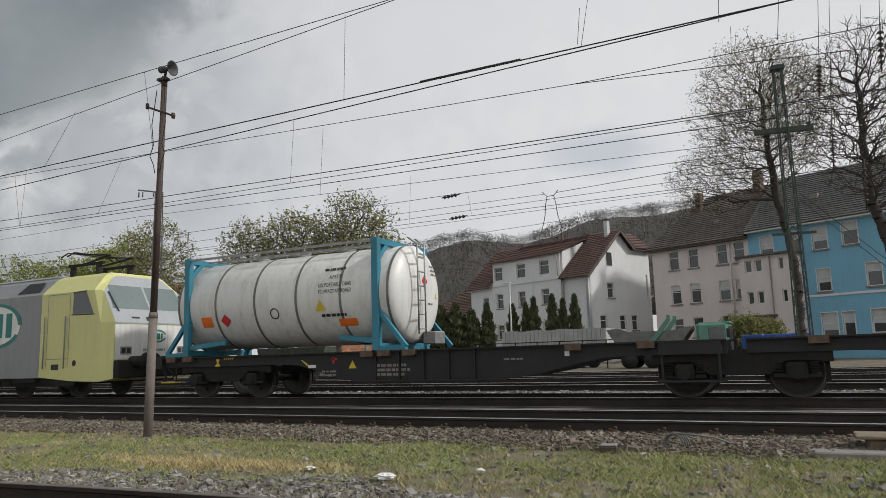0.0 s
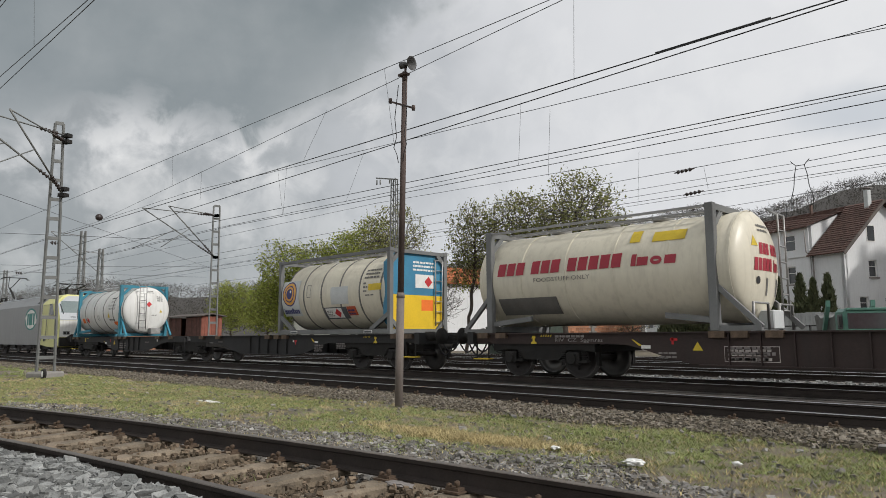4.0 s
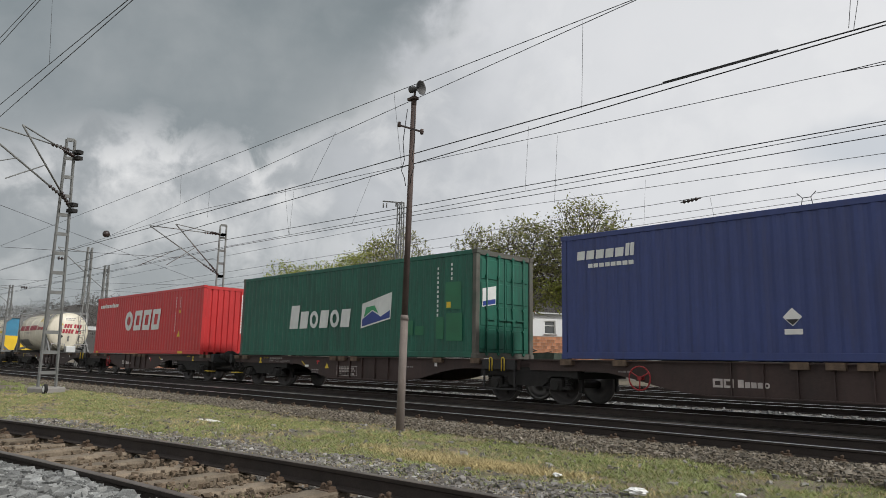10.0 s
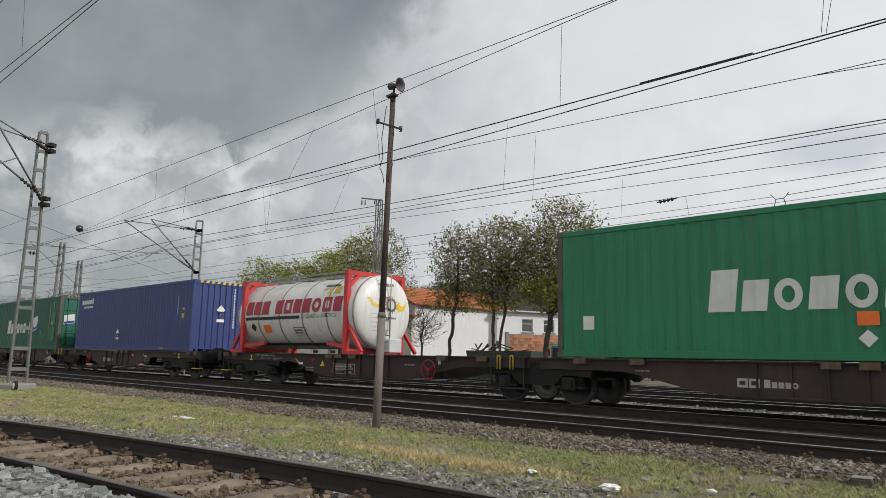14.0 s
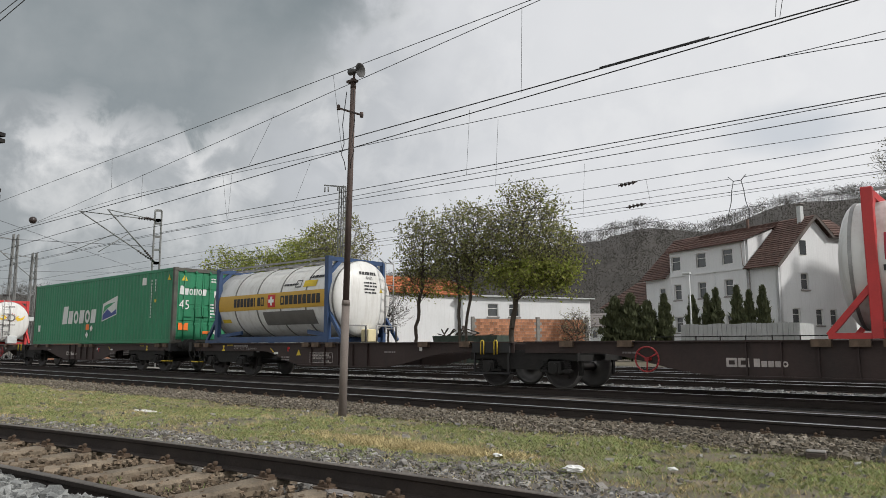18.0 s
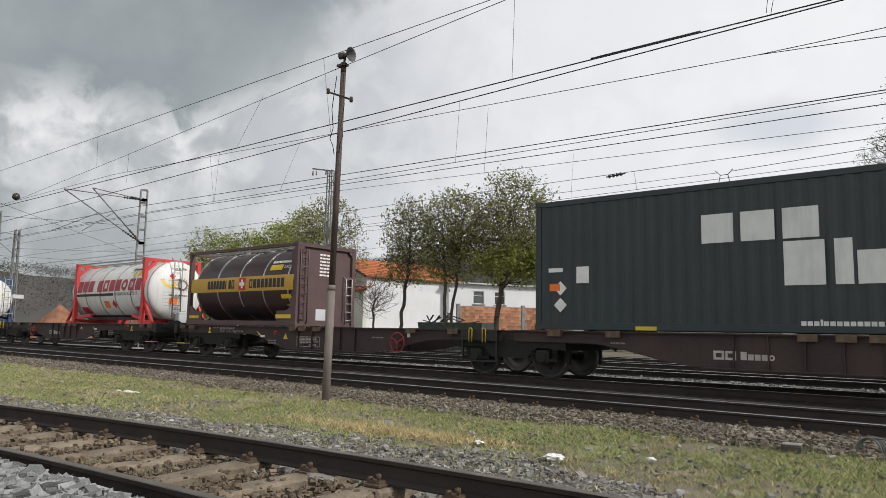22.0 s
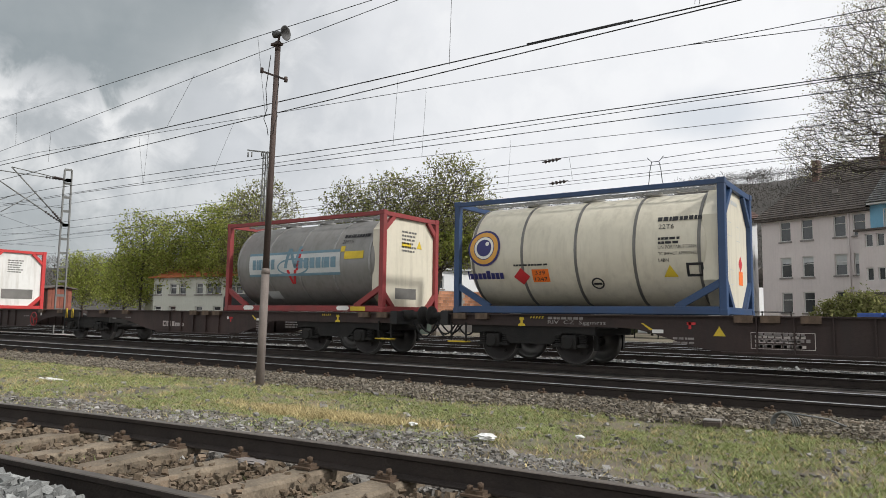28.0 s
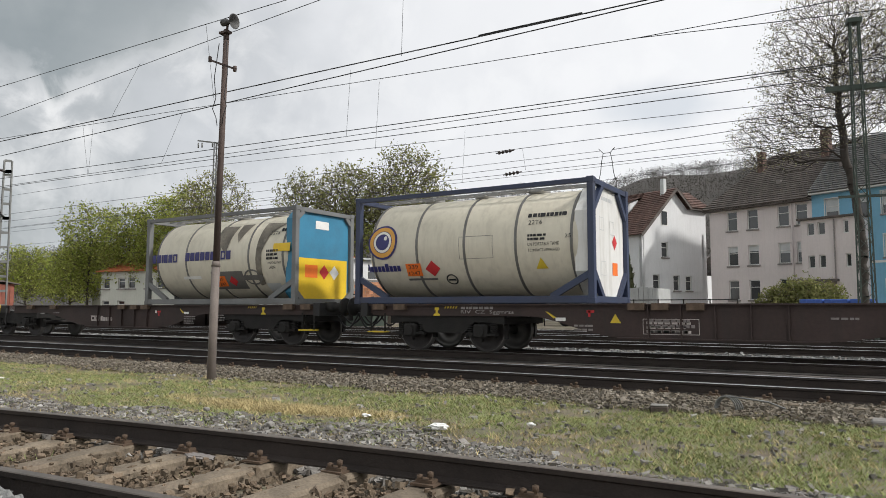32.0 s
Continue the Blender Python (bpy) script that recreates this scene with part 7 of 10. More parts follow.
def tufts(n, x0, x1, y0, y1, fn, bias=1.0):
    out = []
    while len(out) < n:
        x, y = x1 - (x1 - x0) * rg.random() ** bias, rg.uniform(y0, y1)
        if rg.random() < fn(x, y):
            sp, up = rg.choice((0.02, 0.035, 0.06)), rg.uniform(-0.022, 0.016)
            for _ in range(12):
                px, py = x + rg.gauss(0, sp * 1.5), y + rg.gauss(0, sp)
                out.append((px, py, ground_z(px, py) + up))
    return out


blades("grass", "short patchy spring grass between the tracks", tufts(330000, -26, 5, 2.5, 8.7, lambda x, y: grassy(x, y) * (0.25 if dry(x, y) > 0.3 else 1.0), 1.25), M["grass"], 0.034, 7, 1.1, 0.0042)
blades("grass_far", "short patchy spring grass farther along the tracks", tufts(42000, -75, -26, -3.0, 8.7, lambda x, y: grassy(x, y), 0.8), M["grass"], 0.08, 8, 0.6, 0.014)
blades("dry_grass", "patch of dry yellow grass", tufts(9000, -9, -3, 5.6, 7.2, lambda x, y: min(1.0, dry(x, y))), M["straw"], 0.06, 9, 0.9, 0.005)
blades("dry_tufts", "thin dry stalks among the grass", tufts(80000, -26, 5, 3.2, 8.6, lambda x, y: 0.26 if y > siding(x) + 2.3 else 0.0), M["straw"], 0.045, 10, 0.9, 0.0035)
blades("weeds", "green weeds between the siding rails", tufts(2500, -16, 2, 0.0, 4.0, lambda x, y: 0.9 if 0.1 < y - siding(x) < 1.45 and noise.noise(Vector((x * 0.9, y * 1.5, 4))) > 0.30 else 0.0), M["grass"], 0.06, 12, 0.7, 0.006)


# ---- small things on the ground ----
def lump(name, label, cat, at, size, m, seed, n=2, crumple=0.35):
    bm = bmesh.new()
    bmesh.ops.create_icosphere(bm, subdivisions=n, radius=1)
    for v in bm.verts:
        k = 1 + crumple * noise.noise(v.co * 2.1 + Vector((seed, 0, 0))) + crumple * 0.5 * noise.noise(v.co * 5 + Vector((0, seed, 0)))
        v.co = Vector((v.co.x * size[0], v.co.y * size[1], v.co.z * size[2])) * k
    o = finish(name, bm, m)
    o.matrix_basis = pose(*at)
    return tagged(o, label, cat)


lump("litter", "crumpled white sheet of paper lying in the grass", "litter", (-3.52, 5.90, -0.16), (0.095, 0.065, 0.028), M["paper"], 3, 3, 0.7)
lump("paper_scrap", "small scrap of white paper", "litter", (-4.62, 6.22, -0.18), (0.05, 0.04, 0.02), M["paper"], 5, 2, 0.6)
lump("paper_scrap", "small scrap of white paper", "litter", (-2.9, 6.7, -0.2), (0.05, 0.03, 0.02), M["paper"], 8, 2, 0.6)
lump("flat_litter", "flattened pale sheet in the grass", "litter", (-13.0, 6.6, -0.225), (0.40, 0.10, 0.008), M["paper"], 9, 3, 0.5)
lump("plastic_sheet", "crumpled clear plastic sheet between the siding rails", "litter", (-4.13, 3.58, -0.10), (0.15, 0.06, 0.018), M["sill"], 14, 3, 0.35)
for x, y, k in ((-5.02, 5.2, 1.0), (-4.39, 5.35, 0.8), (-6.4, 5.6, 0.7)):
    lump("pale_stone", "pale angular stone among the ballast", "stone", (x, y, -0.17), (0.065 * k, 0.05 * k, 0.04 * k), M["concrete"], x, 1, 0.5)
# the block's sides are coloured darker than its top
blk = thing("marker_stone", "low concrete block with a pale worn top", "stone", m=pose(-2.06, 8.45, -0.25, 0, 0, 12) @ Matrix.Scale(0.78, 4))
part("block", nbox(-0.13, 0.13, -0.10, 0.10, 0, 0.12, bevel=0.02), M["sleeper_dark"], blk)
part("worn_top", nbox(-0.125, 0.125, -0.095, 0.095, 0.115, 0.14, bevel=0.015), M["concrete"], blk)
coil = thing("cable_coil", "coil of grey cable half buried in ballast", "cable", m=pose(-1.38, 8.72, -0.15) @ Matrix.Scale(0.72, 4))
for k in range(4):
    bm = bmesh.new()
    pts = [Vector((-0.16 * math.cos(t) * (1 + 0.05 * k) + 0.02 * k, 0.03 * k, 0.20 * math.sin(t) - 0.04)) for t in [math.pi * (i / 14 * 1.25 - 0.72) + math.pi / 2 for i in range(15)]]
    polyline(bm, pts, 0.014, 7)
    part("loop", bm, M["mast"], coil)
bm = bmesh.new()
polyline(bm, [Vector((0.05, 0, 0.16)), Vector((0.3, 0.05, 0.14)), Vector((0.62, 0.1, 0.10)), Vector((0.85, 0.2, 0.0))], 0.014, 7)
part("loose_end", bm, M["mast"], coil)
slab = thing("cable_trough", "concrete cable trough with a ribbed cover beside the rail", "trough", m=pose(0.55, 8.75, -0.25))
part("slab", nbox(-0.5, 2.6, -0.28, 0.0, 0.0, 0.09, bevel=0.015), M["concrete"], slab)
part("cover", nbox(0.0, 1.6, 0.05, 0.45, 0.05, 0.19, bevel=0.02), M["sleeper"], slab)
part("cover_lid", nbox(-0.1, 1.7, 0.0, 0.5, 0.19, 0.225, bevel=0.01), M["sleeper"], slab)
for x in (-2.9, -2.2, 0.0):
    o = finish("board", nbox(-0.2, 0.2, -0.06, 0.06, 0, 0.03), M["sleeper"])
    o.matrix_basis = pose(x + 2.2, 9.3, -0.17, 0, 0, 8)
    tagged(o, "short weathered board on the ballast", "board")
# ---- poles, masts and wires ----
pole = thing("loudspeaker_pole", "slim rusty steel pole with a loudspeaker, leaning slightly", "pole", m=pose(-9.36, 8.22, -0.26))
TOPV = Vector((0.12, 0.03, 6.02))
at = lambda k: TOPV * k
bm = bmesh.new()
tube(bm, (0, 0, -0.3), at(0.325), 0.072, 0.068, 16)
part("lower_sleeve", bm, M["pole_low"], pole, "grey lower pole sleeve", True)
bm = bmesh.new()
tube(bm, at(0.32), at(0.335), 0.076, 0.064, 16)
part("collar", bm, M["pole_low"], pole)
bm = bmesh.new()
tube(bm, at(0.33), at(0.97), 0.056, 0.047, 14)
part("upper_tube", bm, M["rust"], pole)
bm = bmesh.new()
beam(bm, at(0.895) + Vector((-0.31, -0.06, 0.14)), at(0.895) + Vector((0.34, -0.06, -0.14)), 0.035, 0.035)
for s in (-1, 1):
    tube(bm, at(0.895) + Vector((s * 0.31, -0.06, -0.14 * s - 0.03)), at(0.895) + Vector((s * 0.31, -0.06, -0.14 * s + 0.06)), 0.03, n=8)
part("crossarm", bm, M["rust"], pole)
bm = bmesh.new()
for s in (-1, 1):
    polyline(bm, [at(0.96) + Vector((s * 0.09, -0.07, 0)), at(0.86) + Vector((s * 0.16, -0.08, 0)), at(0.80) + Vector((s * 0.10, -0.08, 0)), at(0.77) + Vector((s * 0.17, -0.08, 0)), at(0.745) + Vector((s * 0.09, -0.07, 0)), at(0.72) + Vector((s * 0.06, -0.06, 0))], 0.007, 6)
part("cable", bm, M["rubber"], pole)
bm = bmesh.new()
box(bm, TOPV.x - 0.09, TOPV.x + 0.10, -0.06, 0.06, 5.94, 5.98)
tube(bm, at(0.99), at(0.99) + Vector((0.05, -0.02, 0.16)), 0.022, n=8)
tube(bm, at(0.97), at(1.0), 0.05, n=10)
part("bracket", bm, M["rust"], pole)
bm = bmesh.new()
hx = Vector((0.97, 0.12, -0.05)).normalized()
c0 = TOPV + Vector((0.04, -0.03, 0.12))
d_, s_, u_ = frame_axes(c0, c0 + hx)
prof = [(-0.10, 0.0), (-0.10, 0.06), (0.0, 0.06), (0.03, 0.035), (0.08, 0.045), (0.12, 0.08), (0.15, 0.128), (0.16, 0.132), (0.15, 0.115), (0.11, 0.07), (0.07, 0.03), (0.04, 0.0)]
rings = [[bm.verts.new(c0 + hx * a + (s_ * math.cos(2 * math.pi * i / 20) + u_ * math.sin(2 * math.pi * i / 20)) * max(r, 0.001)) for i in range(20)] for a, r in prof]
for A, B in zip(rings, rings[1:]):
    for i in range(20):
        bm.faces.new((A[i], A[(i + 1) % 20], B[(i + 1) % 20], B[i]))
part("loudspeaker_horn", bm, mat("grey_horn", (0.065, 0.065, 0.065), 0.55, 0.2, 0.2, 6), pole, "round grey loudspeaker horn", True)


def ladder_mast(name, label, x, y, h, w0=0.34, w1=0.20, lean=(0, 0), rot=0.0, twist=0.0):
    """Two channels joined by batten plates; twist turns the pair against the arms."""
    t = thing(name, label, "mast", "catenary masts", pose(x, y, -0.25, 0, 0, rot))
    d = Vector((math.cos(radians(twist)), math.sin(radians(twist)), 0))
    tip = Vector((lean[0], lean[1], h))
    for s in (-1, 1):
        bm = bmesh.new()
        beam(bm, d * (s * w0 / 2), d * (s * w1 / 2) + tip, 0.065, 0.065)
        part("channel", bm, M["mast"], t)
    n = int(h / 0.62)
    for i in range(1, n + 1):
        k = i / n
        w = w0 + (w1 - w0) * k
        c = tip * k
        bm = bmesh.new()
        beam(bm, c - d * (w / 2), c + d * (w / 2), 0.05, 0.11)
        part("batten", bm, M["mast"], t)
    bm = nbox(-0.40, 0.40, -0.40, 0.40, -0.4, 0.20, bevel=0.05)
    part("footing", bm, M["concrete"], t)
    return t


def insulator(bm, a, b, r=0.07, n=5):
    a, b = Vector(a), Vector(b)
    tube(bm, a, b, 0.02, n=6)
    for i in range(n):
        k = 0.2 + 0.6 * i / (n - 1)
        p = a.lerp(b, k)
        tube(bm, p - (b - a).normalized() * 0.03, p + (b - a).normalized() * 0.03, r, r * 0.55, 8)


def cantilever(t, side, top, low, reach, drop=0.0, dx=0.0, at=(0, 0, 0)):
    """Tube arms with insulators, reaching over a track."""
    e = Vector((dx, side * reach, 0))
    bm = bmesh.new()
    polyline(bm, [Vector((0, 0, top)), Vector((dx, side * reach * 1.0, top + 0.15)), ], 0.022)
    polyline(bm, [Vector((0, 0, low)), Vector((dx, side * reach * 1.0, top + 0.15))], 0.03)
    polyline(bm, [Vector((dx * 0.55, side * reach * 0.55, low + (top - low) * 0.62)), Vector((dx, side * reach * 1.12, low + 0.25))], 0.018)
    part("cantilever", bm, M["mast"], t).location = at
    bm = bmesh.new()
    insulator(bm, Vector((dx * 0.06, side * reach * 0.06, top)), Vector((dx * 0.3, side * reach * 0.3, top + 0.04)))
    part("insulator", bm, M["insul"], t).location = at
    bm = bmesh.new()
    insulator(bm, Vector((dx * 0.06, side * reach * 0.06, low + (top + 0.15 - low) * 0.06)), Vector((dx * 0.28, side * reach * 0.28, low + (top + 0.15 - low) * 0.28)))
    part("insulator", bm, M["insul"], t).location = at
    for z in (top, low):
        part("clamp", nbox(-0.14, 0.14, -0.10, 0.10, z - 0.06, z + 0.06), M["bogie"], t).location = at


m1 = ladder_mast("catenary_mast", "grey battened steel catenary mast with two arms on a footing", -25.05, 7.18, 8.3, 0.50, 0.24, (0.0, -0.06), 25, 50)
cantilever(m1, -1, 7.9, 6.1, 3.4, 0, -0.6, (0.18, 0.1, 0))
cantilever(m1, -1, 7.7, 5.9, 2.8, 0, 0.9, (0.18, 0.1, 0))
lamp = thing("trackside_lamp", "small round white marker lamp by the mast foot", "lamp", m=pose(-24.35, 6.95, -0.1))
bm = bmesh.new()
revolve(bm, [(-0.06, 0.0), (-0.06, 0.15), (0.02, 0.16), (0.02, 0.0)], "y", 18)
part("housing", bm, M["bogie"], lamp)
bm = bmesh.new()
revolve(bm, [(-0.075, 0.0), (-0.075, 0.07), (-0.06, 0.10)], "y", 18)
part("lens", bm, M["white"], lamp)
m2 = ladder_mast("catenary_mast", "grey battened steel catenary mast with arms over the line", -33.5, 17.15, 7.95, 0.40, 0.30, (0, 0), 0, 63)
cantilever(m2, -1, 7.45, 5.3, 3.3, 0, -1.2)
cantilever(m2, -1, 7.45, 5.3, 2.6, 0, 0.2)


def lattice(name, label, x, y, h, w0, w1, m, n, rot=0.0, t=0.05):
    th = thing(name, label, "mast", "", pose(x, y, -0.25, 0, 0, rot))
    leg = []
    for sx, sy in ((-1, -1), (1, -1), (1, 1), (-1, 1)):
        a, b = Vector((sx * w0 / 2, sy * w0 / 2, 0)), Vector((sx * w1 / 2, sy * w1 / 2, h))
        bm = bmesh.new()
        beam(bm, a, b, t * 1.6, t * 1.6)
        part("leg", bm, m, th)
        leg.append((a, b))
    for f in range(4):
        (a0, a1), (b0, b1) = leg[f], leg[(f + 1) % 4]
        bm = bmesh.new()
        polyline(bm, [a0.lerp(a1, i / n) if i % 2 else b0.lerp(b1, i / n) for i in range(n + 1)], t * 0.45, 4)
        part("lacing", bm, m, th)
    return th


lm = lattice("lattice_mast", "dark green riveted lattice mast with a crossarm before the houses", 0.05, 27.1, 10.9, 0.46, 0.26, M["mast_green"], 24, 12, 0.028)
part("crossarm", nbox(-0.95, 0.95, -0.10, 0.10, 8.55, 8.72), M["mast_green"], lm)
part("cap", nbox(-0.22, 0.22, -0.2, 0.2, 10.85, 11.0), M["mast_green"], lm)
part("brace_bar", nbox(-0.7, 0.7, -0.05, 0.05, 4.9, 4.98), M["mast_green"], lm)
bm = bmesh.new()
for k in (0.0, 0.25):
    tube(bm, (0.3, 0, 6.1 + k), (5.2, -2.5, 0.0 + k), 0.012, n=5)
part("guy_wire", bm, M["wire"], lm)
fm = lattice("lattice_mast", "slim lattice mast with a wire bracket behind the line", -33.9, 29.6, 11.4, 0.5, 0.3, M["mast"], 22, 20, 0.035)
bm = bmesh.new()
beam(bm, (0.3, -0.1, 11.3), (-1.3, -0.1, 11.55), 0.06, 0.08)
for k in (0.3, 1.0, 1.25):
    tube(bm, (-k, -0.1, 11.4), (-k, -0.1, 11.1), 0.05, n=6)
part("wire_bracket", bm, M["mast"], fm)
for x, y, h in ((-71.4, 23.1, 11.4), (-76, 26.4, 10.4), (-92, 17.5, 9.5), (-110, 26, 10.5), (-120, 9, 9.5)):
    t = lattice("lattice_mast", "grey lattice catenary mast far down the line", x, y, h, 0.6, 0.35, M["mast"], 14, 0, 0.06)
    bm = bmesh.new()
    beam(bm, (0, 0, h - 0.5), (0, -2.8, h - 0.3), 0.06, 0.06)
    beam(bm, (0, 0, h - 2.6), (0, -2.8, h - 0.35), 0.06, 0.06)
    part("cantilever", bm, M["mast"], t)

WIRES = thing("overhead_line", "taut overhead wires with droppers above the tracks", "overhead wires", kind="structure")


def wire(p, q, r=0.009, sag=0.0, n=14, name="wire"):
    p, q = Vector(p), Vector(q)
    pts = [p.lerp(q, i / n) - Vector((0, 0, 4 * sag * (i / n) * (1 - i / n))) for i in range(n + 1)]
    bm = bmesh.new()
    polyline(bm, pts, r * 0.88, 5)
    part(name, bm, M["wire"], WIRES)
    return pts


wire((30, 10.60, 7.49), (-36, 10.60, 7.36), 0.009)
wire((-36, 10.60, 7.36), (-75, 10.60, 7.26), 0.009)
wire((20, 8.17, 7.40), (-40, 13.81, 7.40), 0.009)
wire((20, 9.59, 5.55), (-40, 11.83, 5.55), 0.012)
wire((30, 10.28, 5.43), (-40, 10.28, 5.67), 0.013)
wire((-40, 10.28, 5.67), (-75, 10.28, 5.57), 0.013)
wire((-4, 14.90, 6.80), (-32, 14.90, 7.89), 0.010)
wire((-32, 14.90, 7.89), (-75, 14.90, 7.79), 0.010)
wire((8.63, 14.90, 6.70), (-4, 14.90, 6.80), 0.010)
wire((8.56, 14.90, 5.78), (-4, 14.90, 6.80), 0.010)
wire((30, 14.75, 4.91), (-30, 14.75, 6.11), 0.013)
wire((-30, 14.75, 6.11), (-75, 14.75, 6.01), 0.013)
wire((30, 15.20, 5.30), (-30, 15.20, 5.92), 0.010)
wire((-30, 15.20, 5.92), (-75, 15.20, 5.82), 0.010)
wire((30, 16.00, 5.10), (-30, 16.00, 6.12), 0.012)
wire((-30, 16.00, 6.12), (-75, 16.00, 6.02), 0.012)
wire((30, 24.85, 6.67), (-30, 24.85, 8.38), 0.012)
wire((-30, 24.85, 8.38), (-75, 24.85, 8.28), 0.012)
wire((30, 20.00, 6.02), (-30, 20.00, 5.95), 0.010)
wire((-30, 20.00, 5.95), (-75, 20.00, 5.85), 0.010)
wire((30, 24.85, 6.88), (-30, 24.85, 6.28), 0.010)
wire((-30, 24.85, 6.28), (-75, 24.85, 6.18), 0.010)
wire((30, 29.60, 7.50), (-30, 29.60, 6.94), 0.010)
wire((-30, 29.60, 6.94), (-75, 29.60, 6.84), 0.010)
wire((30, 29.60, 7.84), (-30, 29.60, 5.84), 0.010)
wire((-30, 29.60, 5.84), (-75, 29.60, 5.74), 0.010)
wire((-8.1, 24.85, 6.72), (-60, 24.85, 6.64), 0.010)
wire((-7.65, 24.85, 6.72), (20, 24.85, 7.82), 0.012)
wire((15, 4.30, 6.62), (-30, 4.30, 7.87), 0.010)
wire((15, 4.20, 7.28), (-30, 4.20, 7.07), 0.010)
wire((15, 4.30, 8.75), (-30, 4.30, 10.11), 0.010)
wire((15, 4.20, 9.11), (-30, 4.20, 9.54), 0.010)
wire((-12.58, 10.60, 7.41), (-12.23, 10.60, 5.53), 0.005, 0, 1, "dropper")
wire((-15.47, 11.00, 7.14), (-16.54, 11.00, 5.94), 0.005, 0, 1, "dropper")
wire((-7.07, 10.50, 7.31), (-7.12, 10.50, 5.61), 0.005, 0, 1, "dropper")
wire((-11.82, 14.90, 7.49), (-11.95, 14.90, 5.64), 0.005, 0, 1, "dropper")
wire((-10.85, 14.90, 6.99), (-10.96, 14.90, 5.17), 0.005, 0, 1, "dropper")
wire((-13.79, 24.85, 8.25), (-13.93, 24.85, 6.08), 0.005, 0, 1, "dropper")
wire((-9.02, 20.00, 5.94), (-8.92, 20.00, 5.27), 0.005, 0, 1, "dropper")
wire((-24.18, 10.60, 7.41), (-24.09, 10.60, 6.34), 0.005, 0, 1, "dropper")
wire((-23.73, 11.50, 6.94), (-23.77, 11.50, 5.90), 0.005, 0, 1, "dropper")
wire((-24.18, 14.90, 7.69), (-23.73, 14.90, 5.74), 0.005, 0, 1, "dropper")
wire((-23.52, 14.90, 7.66), (-23.70, 14.90, 5.74), 0.005, 0, 1, "dropper")
wire((-18.69, 14.90, 7.31), (-19.70, 14.90, 5.70), 0.005, 0, 1, "dropper")
wire((-2.43, 10.30, 6.28), (-2.57, 10.30, 5.57), 0.005, 0, 1, "dropper")
wire((-0.50, 10.40, 6.99), (-0.60, 10.40, 5.50), 0.005, 0, 1, "dropper")
wire((-0.69, 14.90, 7.34), (-0.72, 14.90, 6.78), 0.005, 0, 1, "dropper")
wire((0.26, 11.00, 6.48), (0.12, 11.00, 5.30), 0.005, 0, 1, "dropper")
wire((-17.81, 4.30, 9.83), (-17.34, 4.30, 7.54), 0.005, 0, 1, "dropper")
wire((-2.56, 10.30, 6.18), (-2.63, 10.30, 5.60), 0.005, 0, 1, "dropper")
# cross wires towards the far end
wire((-25.2, 2.5, 6.3), (-46, 24, 5.6), 0.010)
wire((-33.7, 17.15, 5.9), (-41, 9.0, 6.3), 0.012)
wire((-70, -4, 7.0), (-60, 30, 7.4), 0.012, 0.4)
wire((-70, -4, 6.2), (-60, 30, 6.4), 0.012)
ins = lambda a, b, r=0.07, n=5: part("insulator", (lambda bm: (insulator(bm, a, b, r, n), bm)[1])(bmesh.new()), M["insul"], WIRES, "dark ribbed insulator")
for x, z in ((-9.63, 5.93), (-9.38, 5.21)):
    ins((x - 0.32, 20.0, z - 0.02), (x + 0.32, 20.0, z + 0.02), 0.065, 4)
wire((-9.06, 20.0, 5.21), (40, 20.0, 5.35), 0.009)
wire((-9.70, 20.0, 5.20), (-120, 20.0, 5.1), 0.009)
ball = bmesh.new()
revolve(ball, [(-0.16, 0.0), (-0.14, 0.10), (-0.06, 0.20), (0.06, 0.20), (0.14, 0.10), (0.16, 0.0)], "x", 14, (-43.6, 14.9, 8.1))
part("line_weight", ball, M["insul"], WIRES, "round dark weight on a wire")
clamp = bmesh.new()
tube(clamp, (-5.39, 10.28, 5.572), (-3.56, 10.28, 5.566), 0.012, n=6)
part("splice_bar", clamp, M["wire"], WIRES)
for p in ((-41.5, 12.0, 6.1), (-56, 9.0, 5.6), (-60, 15.0, 5.9), (-63, 20, 5.0)):
    ins(Vector(p) + Vector((0, 0.25, 0)), Vector(p) - Vector((0, 0.25, 0)), 0.12, 3)
# strings hanging from the gantry to the east
for x, y, z0, z1 in ((1.05, 22.0, 8.9, 7.8), (1.3, 24.0, 7.7, 6.0), (2.6, 22.0, 9.6, 8.2), (2.1, 25.0, 6.5, 4.9)):
    bm = bmesh.new()
    insulator(bm, (x, y, z1), (x + 0.1, y, z0), 0.09, 6)
    part("insulator", bm, M["insul"], WIRES)
    wire((x + 0.1, y, z0), (x + 0.5, y, z0 + 5), 0.010, 0, 2)
# loop of cable hanging on a wire
bm = bmesh.new()
lx, ly = -7.88, 24.85
for k in (-1, 1):
    polyline(bm, [Vector((lx + k * 0.30, ly, 6.80)), Vector((lx + k * 0.13, ly, 6.62)), Vector((lx + k * 0.20, ly, 6.3)), Vector((lx + k * 0.24, ly, 5.9)), Vector((lx + k * 0.36, ly, 5.45)), Vector((lx + k * 0.33, ly, 5.28)), Vector((lx + k * 0.22, ly, 5.22))], 0.014)
tube(bm, (lx - 0.13, ly, 6.62), (lx + 0.13, ly, 6.62), 0.014, n=5)
part("cable_loop", bm, M["wire"], WIRES)
